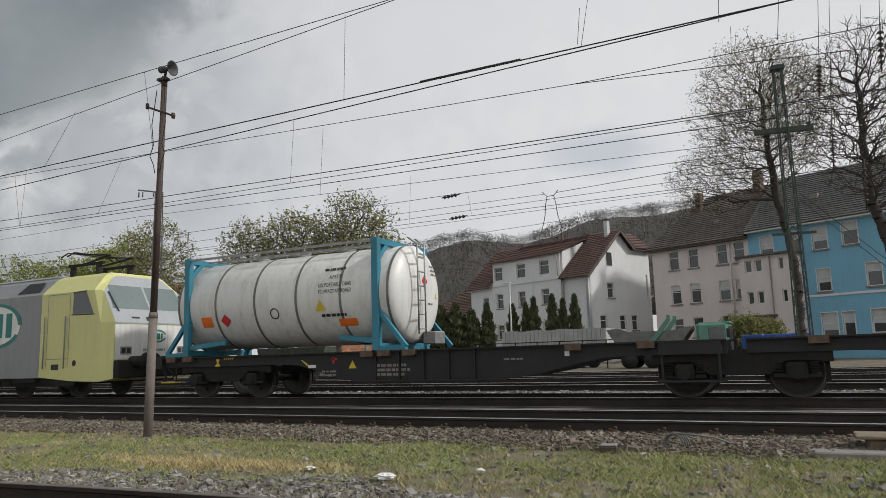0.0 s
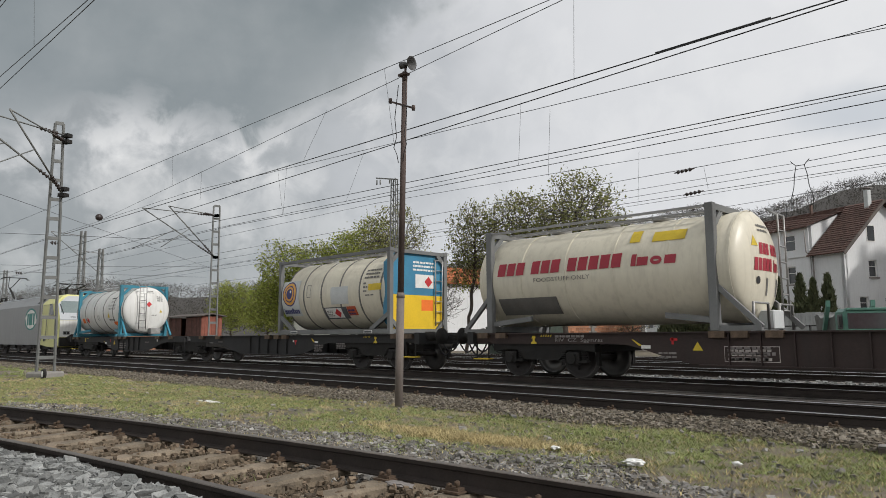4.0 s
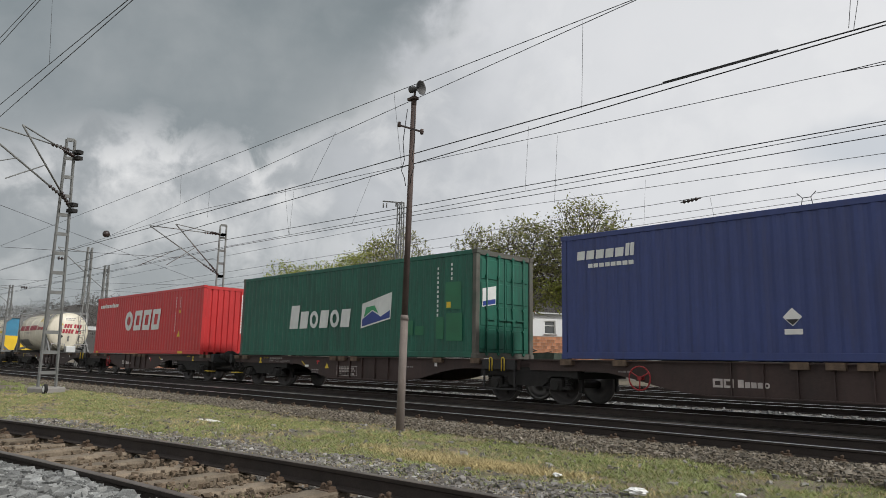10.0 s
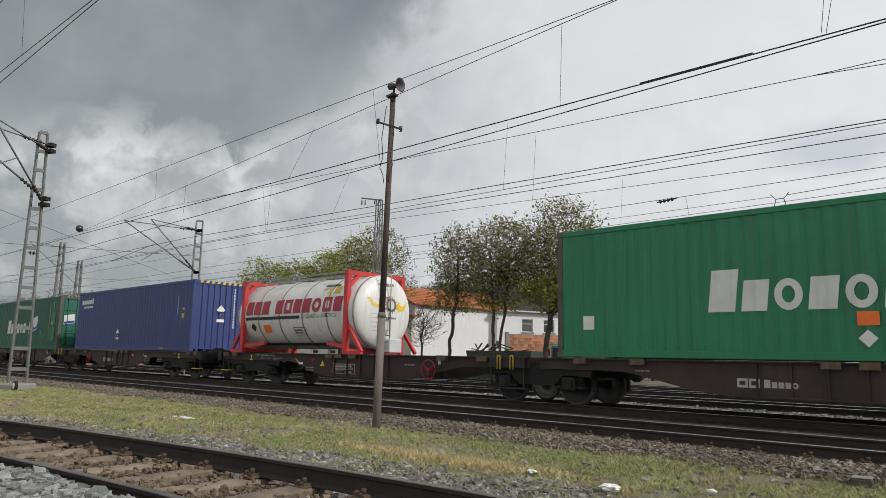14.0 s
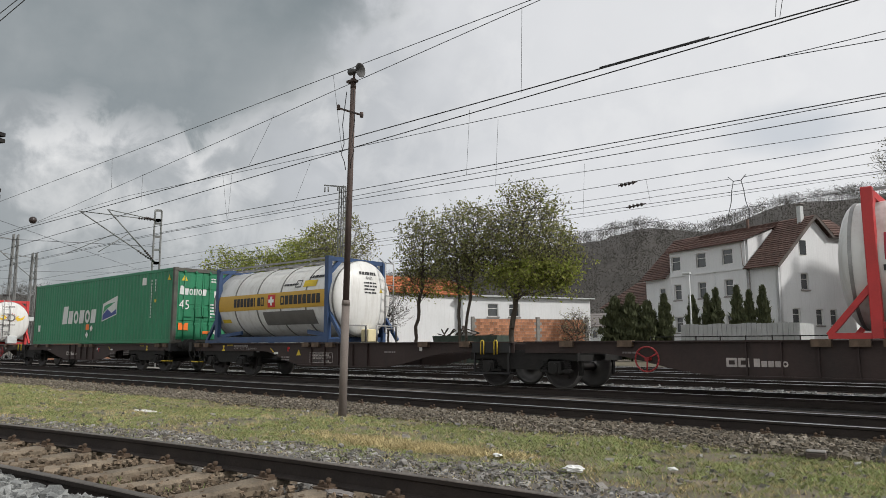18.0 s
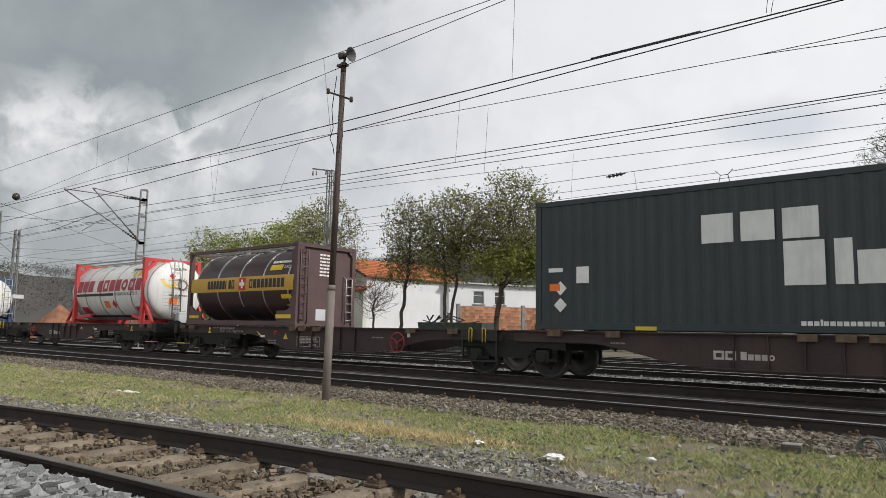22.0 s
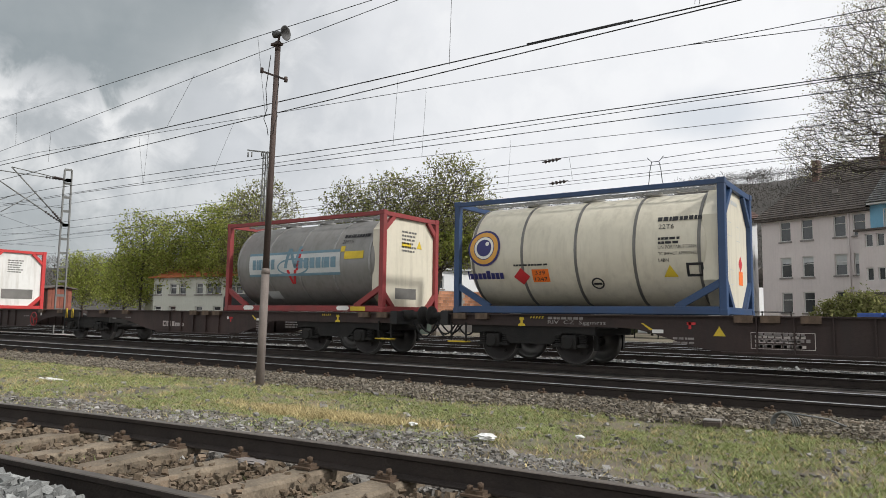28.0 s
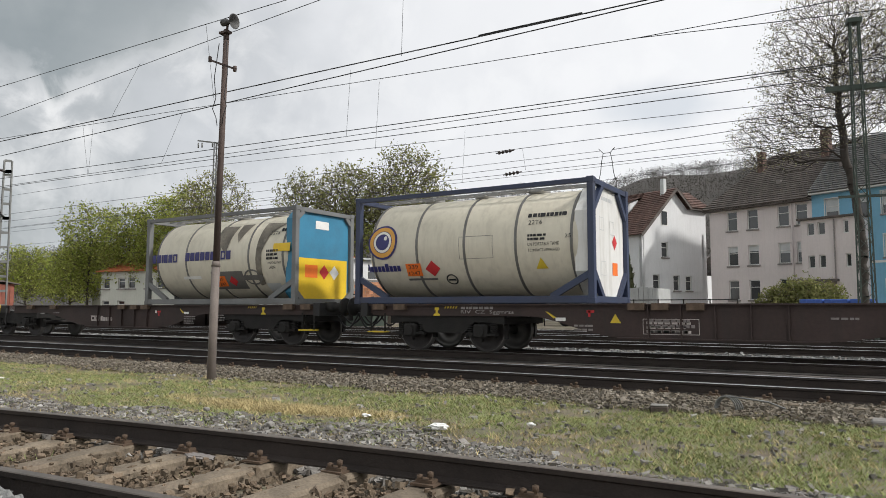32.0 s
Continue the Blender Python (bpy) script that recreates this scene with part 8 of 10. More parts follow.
# ---- houses beyond the tracks ----
M["wall_white"] = mat("white_render", (0.66, 0.67, 0.68), 0.9, 0, 0.06, 0.4, 0.15, 20, (0.45, 0.45, 0.44), 0.35, True)
M["wall_pink"] = mat("pale_pink_render", (0.66, 0.60, 0.585), 0.9, 0, 0.06, 0.4, 0.15, 20, (0.48, 0.44, 0.42), 0.4, True)
M["wall_blue"] = mat("sky_blue_render", (0.20, 0.43, 0.59), 0.9, 0, 0.07, 0.4, 0.15, 20, (0.14, 0.28, 0.38), 0.4, True)
M["roof_red"] = mat("red_brown_tiles", (0.115, 0.066, 0.054), 0.8, 0, 0.3, 1.2, 0.4, 6, (0.06, 0.045, 0.04), 0.6)
M["roof_dark"] = mat("dark_brown_tiles", (0.105, 0.088, 0.078), 0.8, 0, 0.3, 1.2, 0.4, 6, (0.045, 0.042, 0.040), 0.6)
M["roof_glazed"] = mat("glazed_dark_tiles", (0.10, 0.098, 0.095), 0.32, 0, 0.25, 1.2, 0.3, 6)
M["roof_orange"] = mat("orange_tiles", (0.42, 0.14, 0.055), 0.8, 0, 0.25, 1.2, 0.3, 6)
M["brick"] = mat("raw_orange_brick", (0.42, 0.20, 0.115), 0.9, 0, 0.25, 2, 0.3, 30, rnd=0.35)
M["mortar"] = mat("grey_mortar", (0.30, 0.28, 0.26), 0.95, 0, 0.15, 4)
M["chimney"] = mat("chimney_brick", (0.13, 0.085, 0.07), 0.9, 0, 0.25, 4, 0.3, 20)
HOUSE_ANGLE = math.degrees(math.atan2(-0.41, 0.914))


def wall_sheet(L, z0, z1, holes, t=0.3):
    """A wall along x from y = 0 (outside) to t, with openings right through it."""
    bm = bmesh.new()
    xs = sorted({0.0, L, *(h[0] for h in holes), *(h[1] for h in holes)})
    zs = sorted({z0, z1, *(h[2] for h in holes), *(h[3] for h in holes)})
    inside = lambda x, z: any(a < x < b and c < z < d for a, b, c, d in holes)
    for xa_, xb_ in zip(xs, xs[1:]):
        for za, zb in zip(zs, zs[1:]):
            if inside((xa_ + xb_) / 2, (za + zb) / 2):
                continue
            for y, fl in ((0.0, False), (t, True)):
                v = [bm.verts.new(p) for p in ((xa_, y, za), (xb_, y, za), (xb_, y, zb), (xa_, y, zb))]
                bm.faces.new(v[::-1] if fl else v)
    for a, b, c, d in list(holes) + [(0.0, L, z0, z1)]:
        for p, q in (((a, c), (b, c)), ((b, c), (b, d)), ((b, d), (a, d)), ((a, d), (a, c))):
            v = [bm.verts.new(k) for k in ((p[0], 0, p[1]), (q[0], 0, q[1]), (q[0], t, q[1]), (p[0], t, p[1]))]
            bm.faces.new(v)
    return bm


def add_window(parent, name, m, a, b, c, d, sill=True, blind=0.0, bars=True):
    """Frame, glass and sill in an opening of the wall whose pose is m."""
    w = new(name)
    w.parent = parent
    w.matrix_basis = m
    f = 0.07
    bm = bmesh.new()
    box(bm, a, b, 0.10, 0.16, c, c + f)
    box(bm, a, b, 0.10, 0.16, d - f, d)
    box(bm, a, a + f, 0.10, 0.16, c, d)
    box(bm, b - f, b, 0.10, 0.16, c, d)
    if bars:
        box(bm, (a + b) / 2 - 0.03, (a + b) / 2 + 0.03, 0.10, 0.15, c, d) if b - a > 1.3 else box(bm, a, b, 0.10, 0.15, c + (d - c) * 0.62, c + (d - c) * 0.62 + 0.05)
    part("window_frame", bm, M["winframe"], w)
    part("pane", nbox(a + 0.01, b - 0.01, 0.17, 0.19, c, d), M["glass"], w)
    if blind:
        part("blind", nbox(a + f, b - f, 0.152, 0.166, d - (d - c) * blind, d - 0.02), M["w_pale"], w)
    if sill:
        part("window_sill", nbox(a - 0.10, b + 0.10, -0.10, 0.10, c - 0.12, c + 0.002), M["sill"], w)
    return w


def tiled(parent, name, m, p0, p1, p2, p3, courses, material, t=0.10):
    """A roof slope p0 p1 (eave) p2 p3 (ridge) laid in overlapping courses."""
    p0, p1, p2, p3 = (Vector(p) for p in (p0, p1, p2, p3))
    nrm = (p1 - p0).cross(p3 - p0).normalized()
    bm = bmesh.new()
    cols = max(4, int((p1 - p0).length / 0.34))
    rows = []

    def row(k, lift):
        l, r = p0.lerp(p3, k), p1.lerp(p2, k)
        rows.append([bm.verts.new(l.lerp(r, j / cols) + nrm * (lift + (0.03 if j % 2 else 0.0) * (lift > 0))) for j in range(cols + 1)])
    row(0.0, 0.0)
    for i in range(courses):
        row(i / courses, t)
        row((i + 1) / courses, t * 0.35)
    for A, B in zip(rows, rows[1:]):
        for j in range(cols):
            bm.faces.new((A[j], A[j + 1], B[j + 1], B[j]))
    o = part(name, bm, material, parent)
    o.matrix_basis = m
    return o


I4 = Matrix.Identity(4)

# white gabled house with a wide wall dormer
wh = thing("white_house", "white rendered gabled house with red-brown tiled roof", "house", "houses beyond the tracks", pose(-16.9, 62.45, -0.3, 0, 0, HOUSE_ANGLE))
Lw, Dw = 16.0, 9.0
win = lambda s, z, w=1.0, h=1.5: (s - w / 2, s + w / 2, z - h / 2, z + h / 2)
fr = pose(-Lw, 0, 0)
front = [win(Lw - 13.7, 6.2, 0.9, 1.4)] + [win(Lw - s, 6.35, 1.0, 1.5) for s in (11.5, 8.35, 5.2)] + [win(Lw - s, 3.2, 1.0, 1.5) for s in (11.5, 8.35, 5.2)]
o = part("front_wall", wall_sheet(Lw, 0, 8.3, front), M["wall_white"], wh)
o.matrix_basis = fr
for h in front:
    add_window(wh, "window", fr, *h, True, 0.0)
gb = pose(0, 0, 0, 0, 0, 90)
gwin = [win(3.15, 9.5, 0.95, 1.4), win(3.18, 6.6, 0.95, 1.4), win(1.9, 3.6, 0.95, 1.4), win(4.75, 3.6, 0.9, 1.4), win(6.55, 3.6, 0.9, 1.4)]
o = part("gable_wall", wall_sheet(9.4, 0, 8.3, [h for h in gwin if h[3] < 8.2]), M["wall_white"], wh)
o.matrix_basis = gb
bm = bmesh.new()
prism(bm, [(0, 8.3), (9.4, 8.3), (9.4, 10.62), (6.5, 10.62), (Dw / 2, 12.25)], 0.0, 0.3)
o = part("gable_head", bm, M["wall_white"], wh)
o.matrix_basis = gb
o = part("attic_window_frame", nbox(*gwin[0][:2], -0.03, 0.02, *gwin[0][2:]), M["winframe"], wh)
o.matrix_basis = gb
o = part("attic_window_pane", nbox(gwin[0][0] + 0.08, gwin[0][1] - 0.08, -0.05, 0.0, gwin[0][2] + 0.08, gwin[0][3] - 0.08), M["glass"], wh)
o.matrix_basis = gb
for h in gwin[1:]:
    add_window(wh, "window", gb, *h)
o = part("back_wall", nbox(-Lw, 0, Dw - 0.3, Dw, 0, 8.3), M["wall_white"], wh)
o = part("end_wall", nbox(-Lw, -Lw + 0.3, 0.3, Dw - 0.3, 0, 8.3), M["wall_white"], wh)
bm = bmesh.new()
prism(bm, [(0, 8.3), (Dw, 8.3), (Dw / 2, 12.25)], Lw - 0.3, Lw)
o = part("gable_head", bm, M["wall_white"], wh)
o.matrix_basis = gb
tiled(wh, "roof", I4, (-Lw - 0.4, -0.55, 7.75), (-12.5, -0.55, 7.75), (-12.5, Dw / 2, 12.35), (-Lw - 0.4, Dw / 2, 12.35), 22, M["roof_red"])
tiled(wh, "roof", I4, (-3.1, -0.55, 7.75), (0.55, -0.55, 7.75), (0.55, Dw / 2, 12.35), (-3.1, Dw / 2, 12.35), 22, M["roof_red"])
tiled(wh, "roof", I4, (-12.5, 3.7, 11.66), (-3.1, 3.7, 11.66), (-3.1, Dw / 2, 12.35), (-12.5, Dw / 2, 12.35), 7, M["roof_red"])
tiled(wh, "roof", I4, (-3.0, Dw + 0.4, 8.0), (-Lw - 0.4, Dw + 0.4, 8.0), (-Lw - 0.4, Dw / 2, 12.35), (-3.0, Dw / 2, 12.35), 22, M["roof_red"])
tiled(wh, "roof", I4, (0.55, 6.6, 10.66), (-3.0, 6.6, 10.66), (-3.0, Dw / 2, 12.35), (0.55, Dw / 2, 12.35), 9, M["roof_red"])
bm = bmesh.new()
for ya, za, yb, zb in ((-0.55, 7.72, Dw / 2, 12.33), (6.6, 10.63, Dw / 2, 12.33)):
    beam(bm, (0.5, ya, za - 0.05), (0.5, yb, zb - 0.05), 0.06, 0.28)
part("barge_board", bm, M["roof_dark"], wh)
# wall dormer, flush with the front
dw = [win(s, 9.15, 1.2, 1.4) for s in (0.8, 4.05, 7.2)]
dm = pose(-12.4, -0.06, 0)
o = part("dormer_wall", wall_sheet(9.2, 0.0, 10.3, [(h[0], h[1], h[2], h[3]) for h in dw] + [win(12.4 - s, z, 1.0, 1.5) for s in (11.5, 8.35, 5.2) for z in (6.35, 3.2)], 0.06), M["wall_white"], wh)
o.matrix_basis = dm
part("dormer_body", extrude_profile(bmesh.new(), [(0.32, 8.3), (3.5, 8.3), (3.5, 11.6), (0.32, 10.5)], -12.4, -3.2), M["wall_white"], wh)
for h in dw:
    add_window(wh, "window", dm, *h, False, 0.0)
tiled(wh, "dormer_roof", I4, (-12.7, -0.5, 10.25), (-2.9, -0.5, 10.25), (-2.9, 3.9, 11.86), (-12.7, 3.9, 11.86), 10, M["roof_red"])
for s in (-12.4, -9.9, -6.8, -3.2):
    part("pilaster", nbox(s - 0.10, s + 0.10, -0.14, -0.06, 0, 7.84), M["wall_white"], wh)
part("cornice", nbox(-12.4, -3.2, -0.16, -0.06, 7.85, 8.05), M["wall_white"], wh)
bm = bmesh.new()
tube(bm, (-2.8, -0.15, 0), (-2.8, -0.15, 7.8), 0.06, n=8)
polyline(bm, [Vector((-2.8, -0.15, 7.6)), Vector((-3.3, -0.3, 8.2)), Vector((-3.3, -0.4, 10.1))], 0.05, 7)
part("downpipe", bm, M["sill"], wh)
ch = part("chimney", nbox(-0.80, -0.42, Dw / 2 - 0.75, Dw / 2 - 0.35, 11.6, 13.25), M["w_pale"], wh)
part("chimney_cowl", nbox(-0.90, -0.32, Dw / 2 - 0.85, Dw / 2 - 0.25, 13.42, 13.50), M["sill"], wh)
part("flue", nbox(-6.6, -6.42, Dw / 2 - 0.3, Dw / 2 - 0.12, 12.1, 13.1), M["chimney"], wh)
part("aerial", nbox(-9.5, -9.46, Dw / 2, Dw / 2 + 0.04, 12.2, 13.8), M["wire"], wh)
# hipped rear wing, flush with the gable
part("rear_wing", nbox(-3.0, -0.31, 6.5, 9.4, 0, 10.55), M["wall_white"], wh)
tiled(wh, "rear_roof", I4, (0.5, 6.5, 10.66), (0.5, 9.6, 10.74), (-1.2, 8.3, 12.45), (-1.2, 5.6, 12.15), 9, M["roof_red"])
tiled(wh, "rear_hip", I4, (0.5, 9.6, 10.74), (-3.2, 9.6, 10.74), (-1.2, 8.3, 12.45), (-1.2, 8.3, 12.46), 9, M["roof_red"])
tiled(wh, "rear_roof", I4, (-3.2, 9.6, 10.74), (-3.2, 6.5, 10.66), (-1.2, 5.6, 12.15), (-1.2, 8.3, 12.45), 9, M["roof_red"])
part("rear_soffit", nbox(0.0, 0.48, 6.55, 9.55, 10.54, 10.62), M["roof_dark"], wh)

# pink house, its stair annex and the blue house, one terrace
ph = thing("pink_house", "pale pink three-storey terraced house with dark tiled roof", "house", "houses beyond the tracks", pose(-4.5, 61.7, -0.3, 0, 0, HOUSE_ANGLE))
pf = pose(-7.75, 0, 0)
pw = [win(7.75 + s, z + 0.3, 0.95, 1.65) for s in (-5.6, -3.72, -1.08, 0.4) for z in (8.36, 5.38, 2.5)]
o = part("front_wall", wall_sheet(9.0, 0, 9.9, pw), M["wall_pink"], ph)
o.matrix_basis = pf
for i, h in enumerate(pw):
    add_window(ph, "window", pf, *h, True, 0.5 if i in (7, 10) else (0.3 if i % 3 == 1 else 0.0))
part("side_wall", nbox(-7.75, -7.45, 0.3, 10, 0, 9.9), M["wall_pink"], ph)
part("back_wall", nbox(-7.45, 1.25, 9.7, 10, 0, 9.9), M["wall_pink"], ph)
tiled(ph, "roof", I4, (-8.2, -0.6, 9.75), (1.25, -0.6, 9.75), (1.25, 5.0, 14.75), (-4.6, 5.0, 14.75), 24, M["roof_dark"])
tiled(ph, "roof_hip", I4, (-8.2, 10.4, 9.75), (-8.2, -0.6, 9.75), (-4.6, 5.0, 14.75), (-4.6, 5.0, 14.76), 24, M["roof_dark"])
tiled(ph, "roof", I4, (1.25, 10.4, 9.75), (-8.2, 10.4, 9.75), (-4.6, 5.0, 14.75), (1.25, 5.0, 14.75), 24, M["roof_dark"])
part("eave_soffit", nbox(-8.1, 1.25, -0.55, 0.02, 9.62, 9.74), M["roof_dark"], ph)
part("chimney", nbox(-4.9, -4.4, 3.0, 3.6, 12.6, 14.9), M["chimney"], ph)
part("chimney", nbox(0.3, 0.9, 3.6, 4.3, 13.0, 15.9), M["chimney"], ph)
part("skylight", nbox(-2.3, -1.9, 1.3, 1.7, 11.5, 11.85), M["sill"], ph)
bm = bmesh.new()
tube(bm, (-0.35, -0.08, 0), (-0.35, -0.08, 9.6), 0.05, n=8)
part("downpipe", bm, M["wall_pink"], ph)
ax0 = 1.15
an = [win(0.75, 7.2, 0.55, 0.95), win(1.55, 7.2, 0.55, 0.95), win(0.75, 4.75, 0.5, 0.95), win(1.55, 4.75, 0.5, 0.95), win(0.8, 2.2, 0.5, 1.1), win(1.6, 2.2, 0.5, 1.1), win(3.3, 7.2, 0.4, 0.95), win(3.4, 4.75, 0.4, 0.95)]
af = pose(ax0, -1.6, 0)
o = part("annex_wall", wall_sheet(4.1, 0, 7.9, an, 0.25), M["wall_pink"], ph)
o.matrix_basis = af
for h in an:
    add_window(ph, "window", af, *h, False, 0.0, False)
part("annex_side", nbox(ax0, ax0 + 0.25, -1.35, 0, 0, 7.9), M["wall_pink"], ph)
part("annex_side", nbox(ax0 + 3.85, ax0 + 4.1, -1.35, 0, 0, 7.9), M["wall_pink"], ph)
part("annex_roof", nbox(ax0 - 0.2, ax0 + 4.3, -1.85, 0.0, 7.9, 8.05), M["roof_dark"], ph)
part("porch_roof", nbox(ax0 + 0.1, ax0 + 2.7, -2.7, -1.6, 3.25, 3.4), M["roof_dark"], ph)
bm = bmesh.new()
tube(bm, (ax0 + 2.5, -1.68, 0), (ax0 + 2.5, -1.68, 7.8), 0.05, n=8)
part("annex_pipe", bm, M["sill"], ph)

bh = thing("blue_house", "sky-blue three-storey terraced house with glazed dark roof", "house", "houses beyond the tracks", pose(-4.5, 61.7, -0.3, 0, 0, HOUSE_ANGLE))
bf = pose(1.25, -0.02, 0)
bw = [win(1.5, 8.75, 1.0, 1.65), win(3.6, 8.85, 0.9, 1.6), win(5.5, 8.85, 1.05, 1.65), win(7.6, 8.95, 1.05, 1.65), win(5.5, 5.75, 0.95, 1.65), win(8.9, 5.85, 1.0, 1.65), win(11.2, 8.9, 1.05, 1.65), win(11.2, 5.85, 1.05, 1.65), win(5.6, 2.3, 1.1, 2.1), win(6.9, 2.3, 0.8, 2.1), win(8.9, 2.6, 1.0, 1.65), win(14.5, 8.9, 1.05, 1.65), win(14.5, 5.85, 1.05, 1.65)]
o = part("front_wall", wall_sheet(18.0, 0, 10.3, bw), M["wall_blue"], bh)
o.matrix_basis = bf
for i, h in enumerate(bw):
    w_ = add_window(bh, "window", bf, *h, i not in (8, 9), 0.35 if i % 2 else 0.6)
    bm = bmesh.new()
    a, b, c, d = h
    for q in ((a - 0.06, a, c, d + 0.06), (b, b + 0.06, c, d + 0.06), (a, b, d, d + 0.06)):
        box(bm, q[0], q[1], -0.03, 0.05, q[2], q[3])
    o = part("window_surround", bm, M["winframe"], w_)
part("string_course", nbox(5.4, 19.2, -0.08, -0.02, 4.55, 4.72), M["winframe"], bh)
part("back_wall", nbox(1.25, 19.2, 9.7, 10, 0, 10.3), M["wall_blue"], bh)
part("side_wall", nbox(18.95, 19.25, 0.3, 9.7, 0, 10.3), M["wall_blue"], bh)
tiled(bh, "roof", I4, (1.27, -0.6, 10.1), (19.6, -0.6, 10.1), (19.6, 5.0, 15.0), (1.27, 5.0, 15.0), 24, M["roof_glazed"])
tiled(bh, "roof", I4, (19.6, 10.4, 10.1), (1.27, 10.4, 10.1), (1.27, 5.0, 15.0), (19.6, 5.0, 15.0), 24, M["roof_glazed"])
part("eave_soffit", nbox(1.27, 19.5, -0.55, 0.0, 9.98, 10.1), M["winframe"], bh)
for s in (2.6, 5.6, 9.0):
    part("skylight", nbox(s, s + 0.6, 1.7, 2.2, 12.25, 12.65), M["sill"], bh)

# small red roof, low white buildings and the brick yard wall
rh = thing("red_roofed_house", "small house with a red tiled roof behind conifers", "house", "houses beyond the tracks", pose(-38.6, 73.5, -0.3, 0, 0, HOUSE_ANGLE))
part("walls", nbox(0, 7.5, 0, 7, 0, 5.6), M["wall_white"], rh)
tiled(rh, "roof", I4, (-0.4, -0.5, 5.4), (7.9, -0.5, 5.4), (7.9, 3.5, 8.3), (1.5, 3.5, 8.3), 14, M["roof_red"])
tiled(rh, "roof", I4, (7.9, 7.5, 5.4), (-0.4, 7.5, 5.4), (1.5, 3.5, 8.3), (7.9, 3.5, 8.3), 14, M["roof_red"])


def hall(name, label, p, ang, L, D, h, wallm, roofm, rise, holes=(), courses=10, group="low buildings beyond the tracks"):
    t = thing(name, label, "building", group, pose(p[0], p[1], -0.3, 0, 0, ang))
    part("front_wall", wall_sheet(L, 0, h, holes), wallm, t)
    for q in holes:
        add_window(t, "window", I4, *q, True, 0.0)
    for a in (0, L - 0.3):
        bm = bmesh.new()
        prism(bm, [(0.3, 0), (D, 0), (D, h), (D / 2, h + rise), (0.3, h)], -a - 0.3, -a)
        o = part("end_wall", bm, wallm, t)
        o.matrix_basis = pose(0, 0, 0, 0, 0, 90)
    part("back_wall", nbox(0.3, L - 0.3, D - 0.3, D, 0, h), wallm, t)
    tiled(t, "roof", I4, (-0.3, -0.4, h), (L + 0.3, -0.4, h), (L + 0.3, D / 2, h + rise + 0.1), (-0.3, D / 2, h + rise + 0.1), courses, roofm)
    tiled(t, "roof", I4, (L + 0.3, D + 0.4, h), (-0.3, D + 0.4, h), (-0.3, D / 2, h + rise + 0.1), (L + 0.3, D / 2, h + rise + 0.1), courses, roofm)
    return t


hall("white_workshop", "white workshop with an orange tiled roof behind trees", (-43.0, 42.0), 78, 10.5, 9, 5.8, M["wall_white"], M["roof_orange"], 1.8)
hall("grey_shed", "long off-white two-storey shed with windows and tiled roof", (-61.5, 40.3), 4, 18.6, 8, 4.6, mat("dull_white_render", (0.55, 0.56, 0.50), 0.9, 0, 0.1, 0.4, 0.15, 20, (0.40, 0.40, 0.36), 0.4, True), M["roof_orange"], 1.3, [win(s, 3.55, 0.95, 1.0) for s in (0.7, 2.8, 4.1, 6.4, 7.8, 8.8, 10.5, 11.5, 13.2)] + [win(s, 1.45, 0.95, 1.0) for s in (0.7, 2.8, 6.4, 8.8, 10.5)])
hall("white_annex", "flat-roofed white building with dark windows", (-40.5, 50.0), 62, 13.5, 8, 5.7, M["wall_white"], M["w_pale"], 0.25, [win(3.0, 4.5, 1.1, 1.2), win(5.2, 4.5, 1.1, 1.2)], 4)
hall("long_white_building", "long low white building with a row of windows behind trees", (-78, 50), -2, 30, 9, 5.0, mat("yellowish_white_render", (0.52, 0.52, 0.47), 0.9, 0, 0.08, 0.4), M["roof_dark"], 1.0, [win(2 + 2.3 * i, 3.5, 1.2, 1.3) for i in range(12)], 6)

bwall = thing("brick_wall", "unplastered orange brick yard wall between concrete posts", "wall", m=pose(-34.2, 43.4, -0.3, 0, 0, 54.5))
part("mortar_bed", nbox(0, 9.6, 0.02, 0.24, 0, 3.35), M["mortar"], bwall)
for s in (-0.1, 5.3, 9.5):
    part("concrete_post", nbox(s, s + 0.25, -0.05, 0.26, 0, 3.5), M["concrete"], bwall)
bm = nbox(-0.145, 0.145, 0.0, 0.10, -0.11, 0.11)
o = finish("brick", bm, M["brick"])
BRICK = o.data
bpy.data.objects.remove(o)
for r in range(8):
    for k in range(31):
        s = 0.30 + k * 0.31 + (0.15 if r % 2 else 0)
        if 5.15 < s < 5.7 or s > 9.3:
            continue
        share("brick", BRICK, bwall, pose(s, rr.uniform(-0.012, 0.008), 1.55 + r * 0.235))

# ---- yard: lorry, skip, trailer, fence, lamp, dumpster ----
M["lorry_green"] = mat("lorry_green", (0.10, 0.24, 0.19), 0.4, 0, 0.08, 1, dirt=GRIME, dirty=0.3)
M["tarp"] = mat("pale_tarp", (0.40, 0.41, 0.41), 0.8, 0, 0.15, 1.2, 0.3, 12, (0.22, 0.22, 0.21), 0.6, True)
lor = thing("skip_lorry", "green skip lorry carrying a dirty grey skip between lifting arms", "lorry", m=pose(-8.55, 43.0, -0.25))
bm = nbox(3.2, 4.9, -1.15, 1.15, 0.7, 2.48, bevel=0.16)
part("cab", bm, M["lorry_green"], lor)
part("windscreen", nbox(4.87, 4.925, -1.0, 1.0, 1.5, 2.25, bevel=0.02), M["glass"], lor)
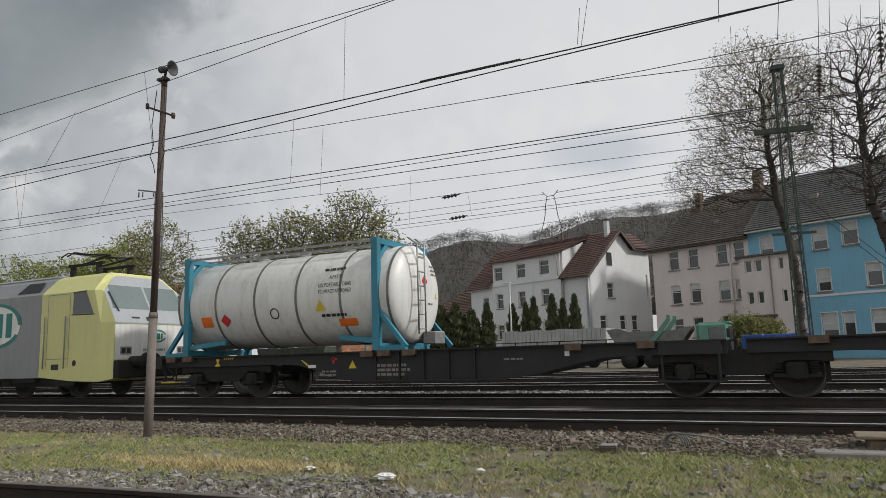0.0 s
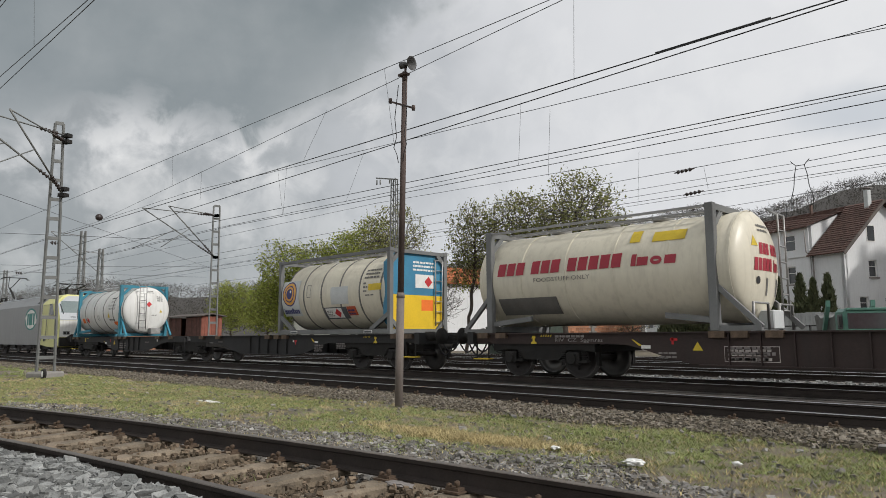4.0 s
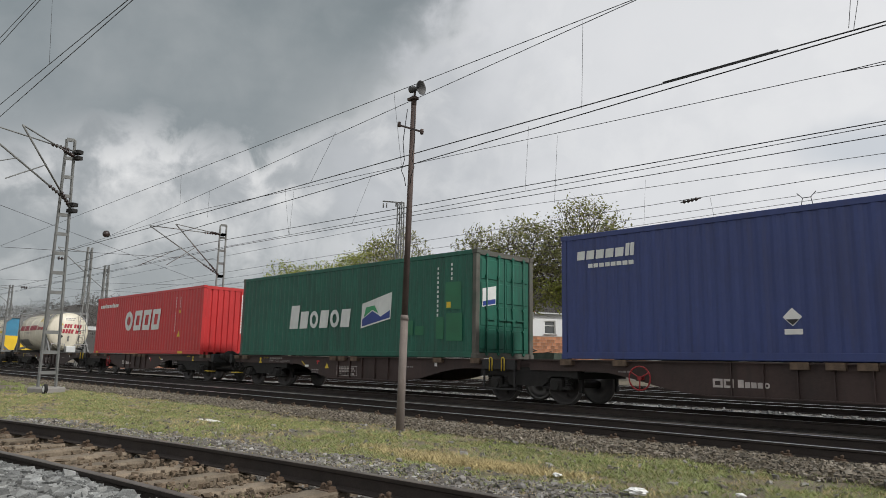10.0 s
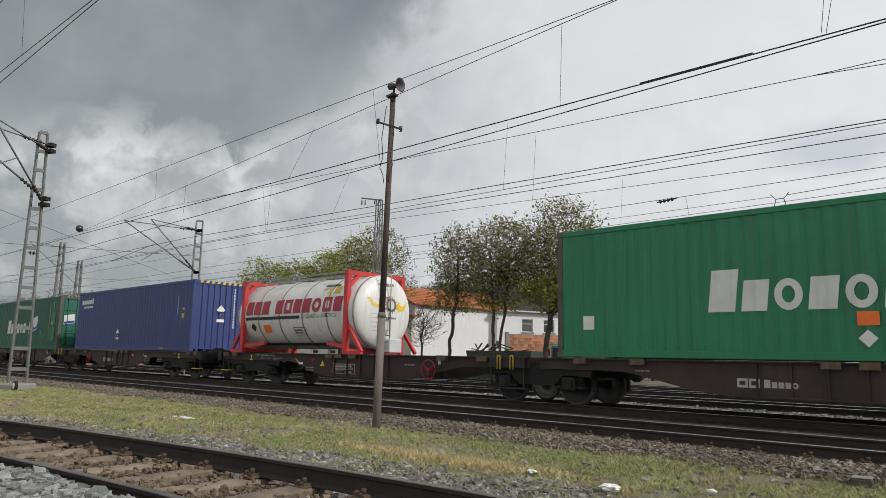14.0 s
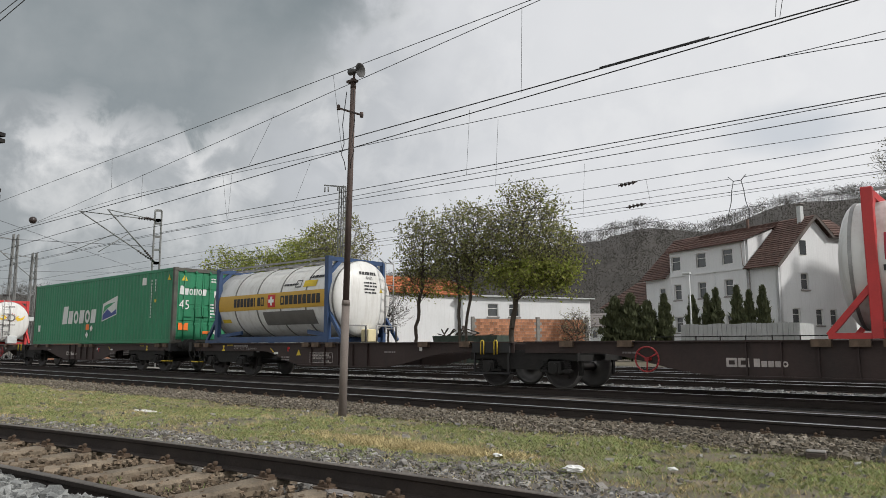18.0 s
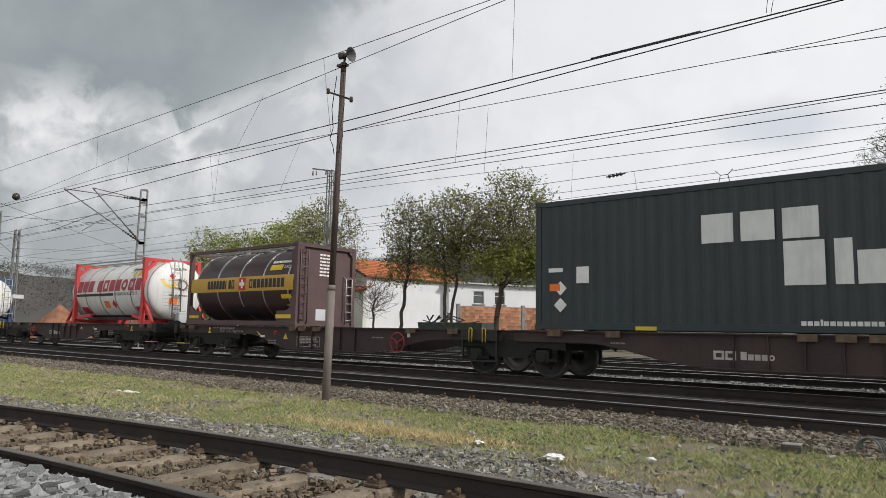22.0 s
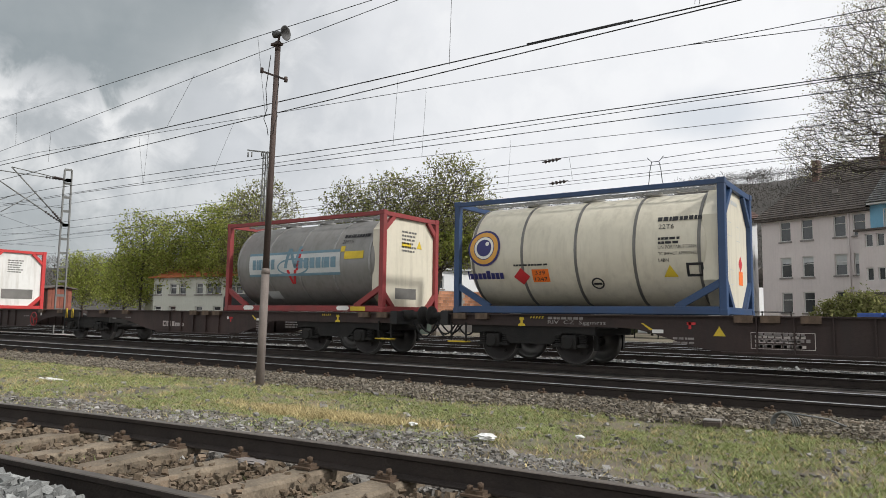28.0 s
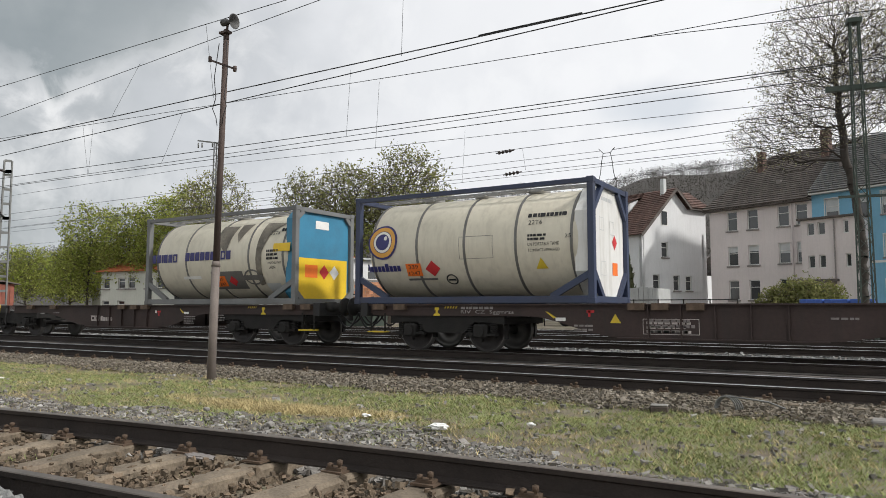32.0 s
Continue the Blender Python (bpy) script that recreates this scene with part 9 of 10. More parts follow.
for y in (-1.17, 1.17):
    part("side_window", nbox(3.85, 4.65, y - 0.02, y + 0.02, 1.5, 2.2, bevel=0.015), M["glass"], lor)
    part("door_mirror", nbox(4.8, 4.98, y * 1.12 - 0.06, y * 1.12 + 0.06, 1.6, 2.1, bevel=0.02), M["rubber"], lor)
part("roof_visor", nbox(4.6, 4.98, -1.05, 1.05, 2.38, 2.5, bevel=0.03), M["lorry_green"], lor)
part("rear_panel", nbox(3.12, 3.2, -1.0, 1.0, 1.3, 2.3), M["steel"], lor)
part("chassis", nbox(-1.7, 4.6, -0.5, 0.5, 0.55, 0.9), M["bogie"], lor)
bm = bmesh.new()
prism(bm, [(-1.1, 0.95), (2.0, 0.95), (3.0, 2.3), (2.6, 2.3), (1.9, 2.12), (-0.6, 2.12), (-1.2, 2.35), (-1.9, 2.28)], -0.9, 0.9)
part("skip", bm, M["mast"], lor, "dirty grey steel skip")
for y in (-1.05, 1.05):
    bm = bmesh.new()
    beam(bm, (0.3, y, 0.95), (1.75, y, 2.75), 0.18, 0.24)
    box(bm, 1.66, 1.84, y - 0.1, y + 0.1, 2.7, 3.0)
    part("lift_arm", bm, M["lorry_green"], lor)
for x in (-0.6, 0.7, 3.9):
    for y in (-0.95, 0.95):
        bm = bmesh.new()
        revolve(bm, [(y - 0.14, 0.0), (y - 0.14, 0.48), (y + 0.14, 0.48), (y + 0.14, 0.0)], "y", 20, (x, 0, 0.48))
        part("wheel", bm, M["rubber"], lor)
# it backs away, turns in the yard, drives west and parks behind the brick wall: seconds, x, y, heading
LORRY = [(0, -8.55, 43.0, 0), (0.5, -8.98, 43.0, 0), (1.0, -9.62, 43.0, 0), (2.5, -11.4, 42.9, -12), (4.0, -11.9, 42.6, -60), (5.5, -11.2, 42.4, -110), (7.0, -10.0, 42.7, -155), (9.0, -8.95, 43.0, -180), (11.5, -15.3, 43.0, -180), (13.0, -20.2, 42.9, -180), (13.4, -21.5, 42.8, -180), (15.0, -28.6, 42.2, -180), (16.0, -33.2, 42.0, -184), (17.0, -36.9, 43.4, -240), (18.0, -36.5, 47.4, -300), (19.5, -35.6, 49.2, -305), (32.0, -35.6, 49.2, -305)]
trl = thing("covered_trailer", "long low trailer under a pale grey ribbed cover", "trailer", m=pose(-18.6, 47.2, -0.25, 0, 0, -4))
part("deck", nbox(0, 7.4, -1.2, 1.2, 0.9, 1.1), M["bogie"], trl)
part("cover", nbox(0, 7.4, -1.22, 1.22, 1.1, 2.5), M["tarp"], trl)
for i in range(24):
    part("board", nbox(i * 0.308, i * 0.308 + 0.27, -1.27, -1.222, 1.1, 2.55 + 0.03 * math.sin(i)), M["tarp"], trl)
for x in (0.9, 5.4, 6.4):
    bm = bmesh.new()
    revolve(bm, [(-1.2, 0.0), (-1.2, 0.45), (-0.95, 0.45), (-0.95, 0.0)], "y", 18, (x, 0, 0.45))
    part("wheel", bm, M["rubber"], trl)
fen = thing("yard_railing", "dark tubular railing along the yard", "railing", m=pose(-20.5, 45.2, -0.25))
for z in (1.15, 1.75):
    bm = bmesh.new()
    tube(bm, (0, 0, z), (14, -0.4, z), 0.035, n=6)
    part("rail", bm, M["bogie"], fen)
for i in range(10):
    bm = bmesh.new()
    tube(bm, (i * 1.55, -0.04 * i, 0), (i * 1.55, -0.04 * i, 1.8), 0.04, n=6)
    part("post", bm, M["bogie"], fen)
sl = thing("street_lamp", "slim pale street lamp in the yard", "street lamp", m=pose(-18.07, 46.2, -0.25))
bm = bmesh.new()
tube(bm, (0, 0, 0), (0, 0, 5.9), 0.07, 0.045, 10)
part("post", bm, M["w_pale"], sl)
bm = nbox(-0.45, 0.1, -0.1, 0.1, 5.88, 6.02, bevel=0.03)
part("head", bm, M["w_pale"], sl)
dmp = thing("blue_crates", "stack of blue plastic crates by the house", "crates", m=pose(-1.4, 46.0, -0.25, 0, 0, -10))
for i in range(3):
    bm = nbox(-1.9 + i * 1.3, -0.7 + i * 1.3, -0.5, 0.5, 0.9, 1.75, bevel=0.03)
    for k in range(5):
        box(bm, -1.85 + i * 1.3 + k * 0.24, -1.75 + i * 1.3 + k * 0.24, -0.53, -0.49, 1.0, 1.7)
    part("crate", bm, mat("crate_blue", (0.04, 0.10, 0.36), 0.5, 0, 0.12, 2), dmp)
part("pallet", nbox(-2.0, 2.0, -0.6, 0.6, 0.0, 0.9), M["sleeper_dark"], dmp)
# dark van and heap of scrap behind the workshop trees
van = thing("covered_truck", "dark tarpaulin-covered truck beside the shed", "truck", m=pose(-45.3, 36.6, -0.25, 0, 0, 3))
part("tarp", nbox(0, 4.6, -1.1, 1.1, 0.9, 2.75, bevel=0.25), M["rubber"], van)
part("bed", nbox(-0.1, 4.7, -1.1, 1.1, 0.5, 0.95), M["bogie"], van)
scr = thing("scrap_container", "open container heaped with dark scrap wood", "skip", m=pose(-33.5, 39.0, -0.25, 0, 0, 5))
bm = bmesh.new()
prism(bm, [(0.2, 0.0), (4.8, 0.0), (5.2, 1.9), (-0.2, 1.9)], -1.0, 1.0)
part("tub", bm, M["mast_green"], scr)
for i in range(14):
    bm = bmesh.new()
    a = Vector((rr.uniform(0.2, 4.6), rr.uniform(-0.7, 0.7), rr.uniform(1.7, 2.1)))
    beam(bm, a, a + Vector((rr.uniform(-1.4, 1.4), rr.uniform(-0.4, 0.4), rr.uniform(0.1, 0.7))), 0.12, 0.06)
    part("plank", bm, M["sleeper_dark"], scr)

# brown boarded shed beyond the line
M["shed_brown"] = mat("brown_boards", (0.10, 0.045, 0.034), 0.85, 0, 0.3, 2, 0.3, 20, (0.05, 0.03, 0.025), 0.5, True, 0.2)
M["shed_red"] = mat("faded_red_boards", (0.22, 0.075, 0.052), 0.85, 0, 0.25, 2, 0.3, 20, (0.2, 0.08, 0.05), 0.5, True, 0.2)
shed = thing("boarded_shed", "low brown boarded shed with an open bay, red end", "shed", m=pose(-73.2, 32.6, -0.25))
for i in range(20):
    if i not in (8, 9, 10):
        part("board", nbox(i * 0.36, i * 0.36 + 0.34, 0.0, 0.06, 0.0, 3.25), M["shed_brown"], shed)
for i in range(6):
    part("board", nbox(7.14, 7.20, 0.07 + i * 0.36, 0.41 + i * 0.36, 0.0, 3.35), M["shed_red"], shed)
part("end_wall", nbox(0.02, 0.08, 0.07, 2.2, 0.0, 3.3), M["shed_brown"], shed)
part("back_wall", nbox(0.02, 7.13, 2.2, 2.26, 0.0, 3.3), M["shed_brown"], shed)
part("roof", extrude_profile(bmesh.new(), [(-0.4, 3.30), (1.1, 3.55), (2.6, 3.30), (2.6, 3.40), (1.1, 3.67), (-0.4, 3.40)], -0.3, 7.5), M["roof_dark"], shed)
# far end of the yard: canopy and heap
can = thing("platform_canopy", "flat white-edged platform canopy far down the line", "canopy", m=pose(-78, 17.4, -0.25, 0, 0, 4))
part("roof", nbox(-8, 7, -2.0, 8.0, 3.55, 3.9), M["w_pale"], can)
part("fascia", nbox(-8.05, 7.05, -2.06, -2.0, 3.5, 3.95), M["winframe"], can)
for x in (-6, -1, 4.5):
    part("post", nbox(x - 0.12, x + 0.12, 2.8, 3.04, 0, 3.55), M["mast"], can)
hp = sheet("gravel_mound", [-4 + 0.35 * i for i in range(24)], [-3.2 + 0.35 * i for i in range(19)], lambda x, y: max(-0.1, 3.1 - math.hypot(x, y * 1.2) * 0.95 + 0.35 * noise.noise(Vector((x, y, 0)))), mat("orange_gravel", (0.23, 0.11, 0.065), 0.95, 0, 0.4, 2, 0.9, 12))
hp.matrix_basis = pose(-64.6, 26.2, -0.25)
tagged(hp, "heap of orange-brown gravel beyond the line", "heap")
# ---- trees ----
M["bark"] = mat("grey_brown_bark", (0.075, 0.062, 0.05), 0.95, 0, 0.3, 3, 0.7, 14)
M["bark_dark"] = mat("dark_bark", (0.05, 0.043, 0.037), 0.95, 0, 0.3, 3, 0.7, 14)
M["conifer"] = island(mat("dark_conifer", (0.085, 0.10, 0.05), 0.85, 0, 0.25, 2), 0.45, 1.35, (0.07, 0.078, 0.032))
M["wood_far"] = island(mat("bare_woodland", (0.062, 0.056, 0.051), 0.95, 0, 0.25, 0.05), 0.6, 1.4, (0.068, 0.064, 0.054))
M["hill"] = mat("hillside_litter", (0.060, 0.055, 0.050), 0.95, 0, 0.3, 0.04)


def leaf_mat(name, col, hue):
    """Thin leaves that let light through, varied from leaf to leaf."""
    m = bpy.data.materials.new(name)
    m.use_nodes = True
    n, l = m.node_tree.nodes, m.node_tree.links
    n.clear()
    g = n.new("ShaderNodeNewGeometry")
    w = n.new("ShaderNodeTexWhiteNoise")
    w.noise_dimensions = "1D"
    l.new(g.outputs["Random Per Island"], w.inputs["W"])
    mx = n.new("ShaderNodeMixRGB")
    mx.inputs[1].default_value, mx.inputs[2].default_value = (*col, 1), (*hue, 1)
    l.new(w.outputs["Value"], mx.inputs[0])
    hs = n.new("ShaderNodeHueSaturation")
    mr = n.new("ShaderNodeMapRange")
    mr.inputs["To Min"].default_value, mr.inputs["To Max"].default_value = 0.55, 1.35
    l.new(g.outputs["Random Per Island"], mr.inputs["Value"])
    l.new(mr.outputs[0], hs.inputs["Value"])
    l.new(mx.outputs[0], hs.inputs["Color"])
    d, t, s, o = n.new("ShaderNodeBsdfDiffuse"), n.new("ShaderNodeBsdfTranslucent"), n.new("ShaderNodeMixShader"), n.new("ShaderNodeOutputMaterial")
    l.new(hs.outputs[0], d.inputs[0])
    l.new(hs.outputs[0], t.inputs[0])
    s.inputs[0].default_value = 0.5
    l.new(d.outputs[0], s.inputs[1])
    l.new(t.outputs[0], s.inputs[2])
    l.new(s.outputs[0], o.inputs[0])
    return m


M["leaf"] = leaf_mat("young_leaves", (0.21, 0.235, 0.085), (0.29, 0.275, 0.13))
M["leaf_light"] = leaf_mat("fresh_green_leaves", (0.24, 0.30, 0.06), (0.35, 0.355, 0.11))
M["bud"] = leaf_mat("pale_buds", (0.38, 0.38, 0.24), (0.28, 0.25, 0.17))


def grow(seed, env, trunk, n, r0, power=2.4, alpha=0.45, stems=1, shell=0.55):
    """Branches that reach for points strewn through the crown's lobes: each point joins the
    limb that it gets to by the shortest way; limbs thicken with what they carry."""
    q = np.random.RandomState(seed)
    vol = np.array([e[3] * e[4] * e[5] for e in env])
    pick = q.choice(len(env), n, p=vol / vol.sum())
    d = q.normal(size=(n, 3))
    d /= np.linalg.norm(d, axis=1)[:, None]
    E = np.array(env)[pick]
    pts = E[:, :3] + d * E[:, 3:] * (q.uniform(0, 1, n) ** (shell / 1.5))[:, None]
    pts += q.normal(0, 0.10, (n, 3))
    pos, par, way = [], [], []
    for s in range(stems):
        a = 6.28 * s / stems + q.uniform(0, 1)
        off = np.array([math.cos(a), math.sin(a) * 0.6, 0]) * (0.0 if stems == 1 else 0.25)
        last, k = -1, max(6, int(np.linalg.norm(trunk[-1]) / 0.7))
        for i in range(k + 1):
            f = i / k * (len(trunk) - 1)
            j = min(int(f), len(trunk) - 2)
            p = np.array(trunk[j]) * (1 - (f - j)) + np.array(trunk[j + 1]) * (f - j)
            p = p + off * (0.5 + 2.6 * i / k) + (q.normal(0, 0.05, 3) if i else 0)
            pos.append(p)
            par.append(last)
            way.append(0.0 if last < 0 else way[last] + 0.5 * float(np.linalg.norm(p - pos[last])))
            last = len(pos) - 1
    core = len(pos)
    base = np.array(trunk[min(1, len(trunk) - 1)])
    pts = pts[np.argsort(np.linalg.norm(pts - base, axis=1))]
    P = np.zeros((core + n, 3))
    W = np.zeros(core + n)
    P[:core], W[:core] = pos, way
    low = base[2] * 0.75
    ok = np.zeros(core + n, bool)
    ok[:core] = P[:core, 2] > low
    parent = par + [0] * n
    for i in range(n):
        m = core + i
        p = pts[i]
        dist = np.linalg.norm(P[:m] - p, axis=1)
        cost = dist + alpha * W[:m] + np.where(ok[:m], 0, 99) + np.maximum(0, P[:m, 2] - p[2]) * 0.7
        j = int(np.argmin(cost))
        P[m], W[m], parent[m], ok[m] = p, W[j] + dist[j], j, True
    load = np.zeros(core + n)
    kids = np.zeros(core + n, int)
    for m in range(core + n - 1, -1, -1):
        if kids[m] == 0:
            load[m] += 1.0
        if parent[m] >= 0:
            load[parent[m]] += load[m]
            kids[parent[m]] += 1
    rad = r0 * load ** (1 / power)
    seg = []
    for m in range(core + n):
        if parent[m] >= 0:
            a, b = P[parent[m]], P[m]
            ra = min(rad[parent[m]], rad[m] * 1.35)
            mid = (a + b) / 2 + q.normal(0, 0.05, 3) * np.linalg.norm(b - a)
            seg.append((a, mid, ra, (ra + rad[m]) / 2))
            seg.append((mid, b, (ra + rad[m]) / 2, rad[m]))
    # fine twigs off the outer nodes
    out = np.nonzero(load[core:] <= 4)[0] + core
    tips = []
    for m in out:
        d0 = P[m] - P[parent[m]]
        d0 = d0 / (np.linalg.norm(d0) + 1e-6)
        for k in range(3 if kids[m] == 0 else 2):
            v = d0 * 0.7 + q.normal(0, 0.55, 3) + np.array([0, 0, 0.25])
            e = P[m] + v / np.linalg.norm(v) * q.uniform(0.25, 0.6)
            seg.append((P[m], e, r0 * 0.8, r0 * 0.45))
            tips.append(e)
    return seg, np.array(tips)


def limbs_mesh(seg, lo, hi):
    seg = [s for s in seg if lo <= s[2] < hi]
    a, b = np.array([s[0] for s in seg]), np.array([s[1] for s in seg])
    ra, rb = np.array([s[2] for s in seg]), np.array([s[3] for s in seg])
    n = 8 if lo > 0.03 else 3
    d = b - a
    d = d / (np.linalg.norm(d, axis=1)[:, None] + 1e-9)
    ref = np.where(np.abs(d[:, 2:3]) > 0.9, [[1.0, 0, 0]], [[0, 0, 1.0]])
    s_ = np.cross(d, ref)
    s_ /= np.linalg.norm(s_, axis=1)[:, None]
    u_ = np.cross(d, s_)
    ang = np.arange(n) * 2 * np.pi / n
    ring = s_[:, None] * np.cos(ang)[None, :, None] + u_[:, None] * np.sin(ang)[None, :, None]
    v = np.concatenate([a[:, None] + ring * ra[:, None, None], b[:, None] + ring * rb[:, None, None]], 1)
    i = np.arange(n)
    f = np.stack([i, (i + 1) % n, n + (i + 1) % n, n + i], -1)
    f = (f[None] + (np.arange(len(seg)) * 2 * n)[:, None, None]).reshape(-1, 4)
    return v.reshape(-1, 3), f


def leaves_mesh(tips, per, size, spread, seed, fill=None):
    r = np.random.RandomState(seed)
    c = np.array(tips)
    c = np.repeat(c, per, 0) + r.normal(0, spread, (len(c) * per, 3))
    n = len(c)
    a = r.normal(size=(n, 3))
    a /= np.linalg.norm(a, axis=1)[:, None]
    b = r.normal(size=(n, 3))
    b -= a * (a * b).sum(1)[:, None]
    b /= np.linalg.norm(b, axis=1)[:, None]
    s = (size * r.uniform(0.5, 1.4, n))[:, None]
    v = np.stack([c - a * s, c + b * s * 0.55, c + a * s, c - b * s * 0.55], 1).reshape(-1, 3)
    f = np.arange(4 * n).reshape(-1, 4)
    return v, f


def tree(name, label, x, y, seed, env, trunk, n, leaf, per, size, bark="bark", r0=0.011, power=2.4, stems=1, group="trees beyond the tracks", spread=0.13, alpha=0.45, thin=None, shell=0.55, lush=None):
    t = thing(name, label, "tree", group, pose(x, y, -0.3))
    seg, tips = grow(seed, env, trunk, n, r0, power, alpha, stems, shell)
    for lo, hi, nm in ((0.045, 9, "trunk"), (0.0, 0.045, "branchwork")):
        v, f = limbs_mesh(seg, lo, hi)
        if not len(v):
            continue
        o = quick_mesh(nm, v, f, M[bark], True)
        o.parent = t
        o["kind"] = "stuff"
    if per:
        if thin:
            tips = tips[np.random.RandomState(seed).uniform(0, 1, len(tips)) > thin]
        v, f = leaves_mesh(tips, per, size, spread, seed)
        o = quick_mesh("leaves", v, f, M[leaf])
        o.parent = t
        o["kind"] = "stuff"
    if lush:  # the lower boughs are further out in leaf
        v, f = leaves_mesh(tips[tips[:, 2] < lush], per * 2, size * 1.15, spread * 1.8, seed + 1)
        o = quick_mesh("lower_leaves", v, f, M["leaf_light"])
        o.parent = t
        o["kind"] = "stuff"
    return t


# spreading trees in thin leaf before the white workshop
tree("leafing_tree", "slender leaning tree in thin young leaf", -32.3, 35.4, 21, [(0.2, 0, 7.7, 1.8, 1.7, 2.5), (-0.5, 0.2, 5.6, 1.5, 1.4, 1.3)], [(-0.7, 0, 0), (-0.3, 0, 3.2), (0.1, 0, 5.5), (0.1, 0, 8)], 700, "leaf", 3, 0.085, lush=5.0)
tree("leafing_tree", "upright two-stemmed tree in thin young leaf", -28.5, 35.3, 33, [(0.1, 0, 8.1, 2.0, 1.9, 2.4), (-0.3, 0.2, 6.0, 1.9, 1.7, 1.6)], [(-0.2, 0, 0), (-0.1, 0, 3.2), (0.1, 0, 5.5), (0.1, 0, 8.4)], 850, "leaf", 3, 0.09, stems=2, lush=5.2)
tree("leafing_tree", "round-crowned tree in young leaf before the brick wall", -24.6, 35.9, 47, [(0.5, 0, 8.3, 2.6, 2.5, 2.7), (-1.2, 0.3, 7.0, 2.2, 2.0, 2.0), (2.0, 0, 6.4, 2.3, 2.0, 2.0), (0.6, 0, 5.4, 2.6, 2.2, 1.2)], [(-0.8, 0, 0), (-0.5, 0, 3.0), (0.0, 0, 5), (0.4, 0, 9)], 1700, "leaf", 3, 0.09, lush=6.2)
tree("bare_sapling", "bare many-stemmed sapling by the white workshop", -33.6, 33.6, 51, [(0, 0, 3.6, 1.5, 1.3, 1.7)], [(0, 0, 0), (0, 0, 1.2), (0, 0, 3.4)], 330, "leaf", 0, 0.1, "bark", 0.009, 2.4, 1, shell=0.8)
tree("leafing_tree", "tall thin-leaved tree behind the pole", -45.6, 39.6, 61, [(0, 0, 9.2, 3.2, 2.8, 3.2), (-1.8, 0, 6.4, 2.6, 2.0, 2.0), (1.9, 0, 6.6, 2.6, 2.0, 1.8)], [(0, 0, 0), (0, 0, 3.4), (0.2, 0, 6), (0.1, 0, 9)], 1000, "leaf", 3, 0.09)
# row of fresh green trees
for i, (x, y, h, w, s) in enumerate(((-51.6, 42.3, 12.4, 3.0, 71), (-56.5, 43.0, 11.6, 2.8, 72), (-61.0, 42.8, 11.0, 2.8, 73), (-66.0, 41.8, 11.6, 3.0, 74), (-78, 47.4, 8.0, 2.6, 75), (-92, 50, 9.0, 3.4, 76))):
    tree("green_tree", "tree in fresh green leaf in a row by the long building", x, y, s, [(0, 0, h * 0.70, w * 0.85, w * 0.85, h * 0.30), (0, 0, h * 0.45, w, w, h * 0.24)], [(0.2, 0, 0), (0, 0, 1.9), (0.1, 0, 5), (0, 0, h * 0.8)], 900, "leaf_light", 5, 0.12, "bark", 0.010, group="row of green trees", spread=0.24)
# two tall trees before the terrace
tree("tall_tree", "tall tree with pale buds before the terraced houses", 0.0, 42.0, 83, [(-1.3, 0, 13.8, 3.4, 3.2, 4.4), (-3.7, 0, 10.4, 2.5, 2.4, 1.9), (0.6, 0, 14.0, 2.2, 2.4, 3.6)], [(0, 0, 0), (-0.1, 0, 5.4), (-0.6, 0, 9), (-1.0, 0, 15)], 2500, "bud", 3, 0.055, "bark_dark", 0.010, 2.3, alpha=0.5, thin=0.15)
tree("tall_tree", "tall bare tree with a dark trunk before the blue house", 4.1, 39.8, 97, [(-0.3, 0, 12.6, 3.3, 3.2, 4.6), (1.6, 0, 9.6, 2.6, 2.4, 2.4)], [(0.4, 0, 0), (0.0, 0, 5.6), (-0.6, 0, 8.5), (-0.5, 0, 14)], 1400, "bud", 1, 0.06, "bark_dark", 0.014, 2.2, alpha=0.5, thin=0.7)


def conifer(name, label, x, y, h, w, seed, n=2600, group="conifers by the white house", taper=1.0):
    t = thing(name, label, "conifer", group, pose(x, y, -0.3))
    bm = bmesh.new()
    tube(bm, (0, 0, 0), (0, 0, h * 0.9), 0.10, 0.02, 7)
    part("trunk", bm, M["bark_dark"], t)
    r = np.random.RandomState(seed)
    k = r.uniform(0.03, 1, n) ** 0.85
    ang = r.uniform(0, 6.283, n)
    lump_ = 1 + 0.25 * np.sin(ang * 3 + k * 9 + seed)
    rad = w * np.minimum(1.0, 1.5 * np.clip(1 - k, 0, 1) ** 0.65) * (0.55 + 0.45 * np.minimum(1, k * 6)) * lump_ * (0.8 + 0.3 * np.sin(k * 40 + ang * 2)) * np.sqrt(r.uniform(0.35, 1, n))
    c = np.stack([np.cos(ang) * rad, np.sin(ang) * rad, k * h], -1)
    a = np.stack([np.cos(ang) * 0.35, np.sin(ang) * 0.35, np.ones(n)], -1) + r.normal(0, 0.25, (n, 3))
    a /= np.linalg.norm(a, axis=1)[:, None]
    b = np.cross(a, r.normal(size=(n, 3)))
    b /= np.linalg.norm(b, axis=1)[:, None]
    s = (0.22 * r.uniform(0.6, 1.4, n))[:, None]
    v = np.stack([c - a * s * 0.4 - b * s * 0.4, c - a * s * 0.4 + b * s * 0.4, c + a * s * 1.2], 1).reshape(-1, 3)
    o = quick_mesh("foliage", v, np.arange(3 * n).reshape(-1, 3), M["conifer"])
    o.parent = t
    o["kind"] = "stuff"
    return t


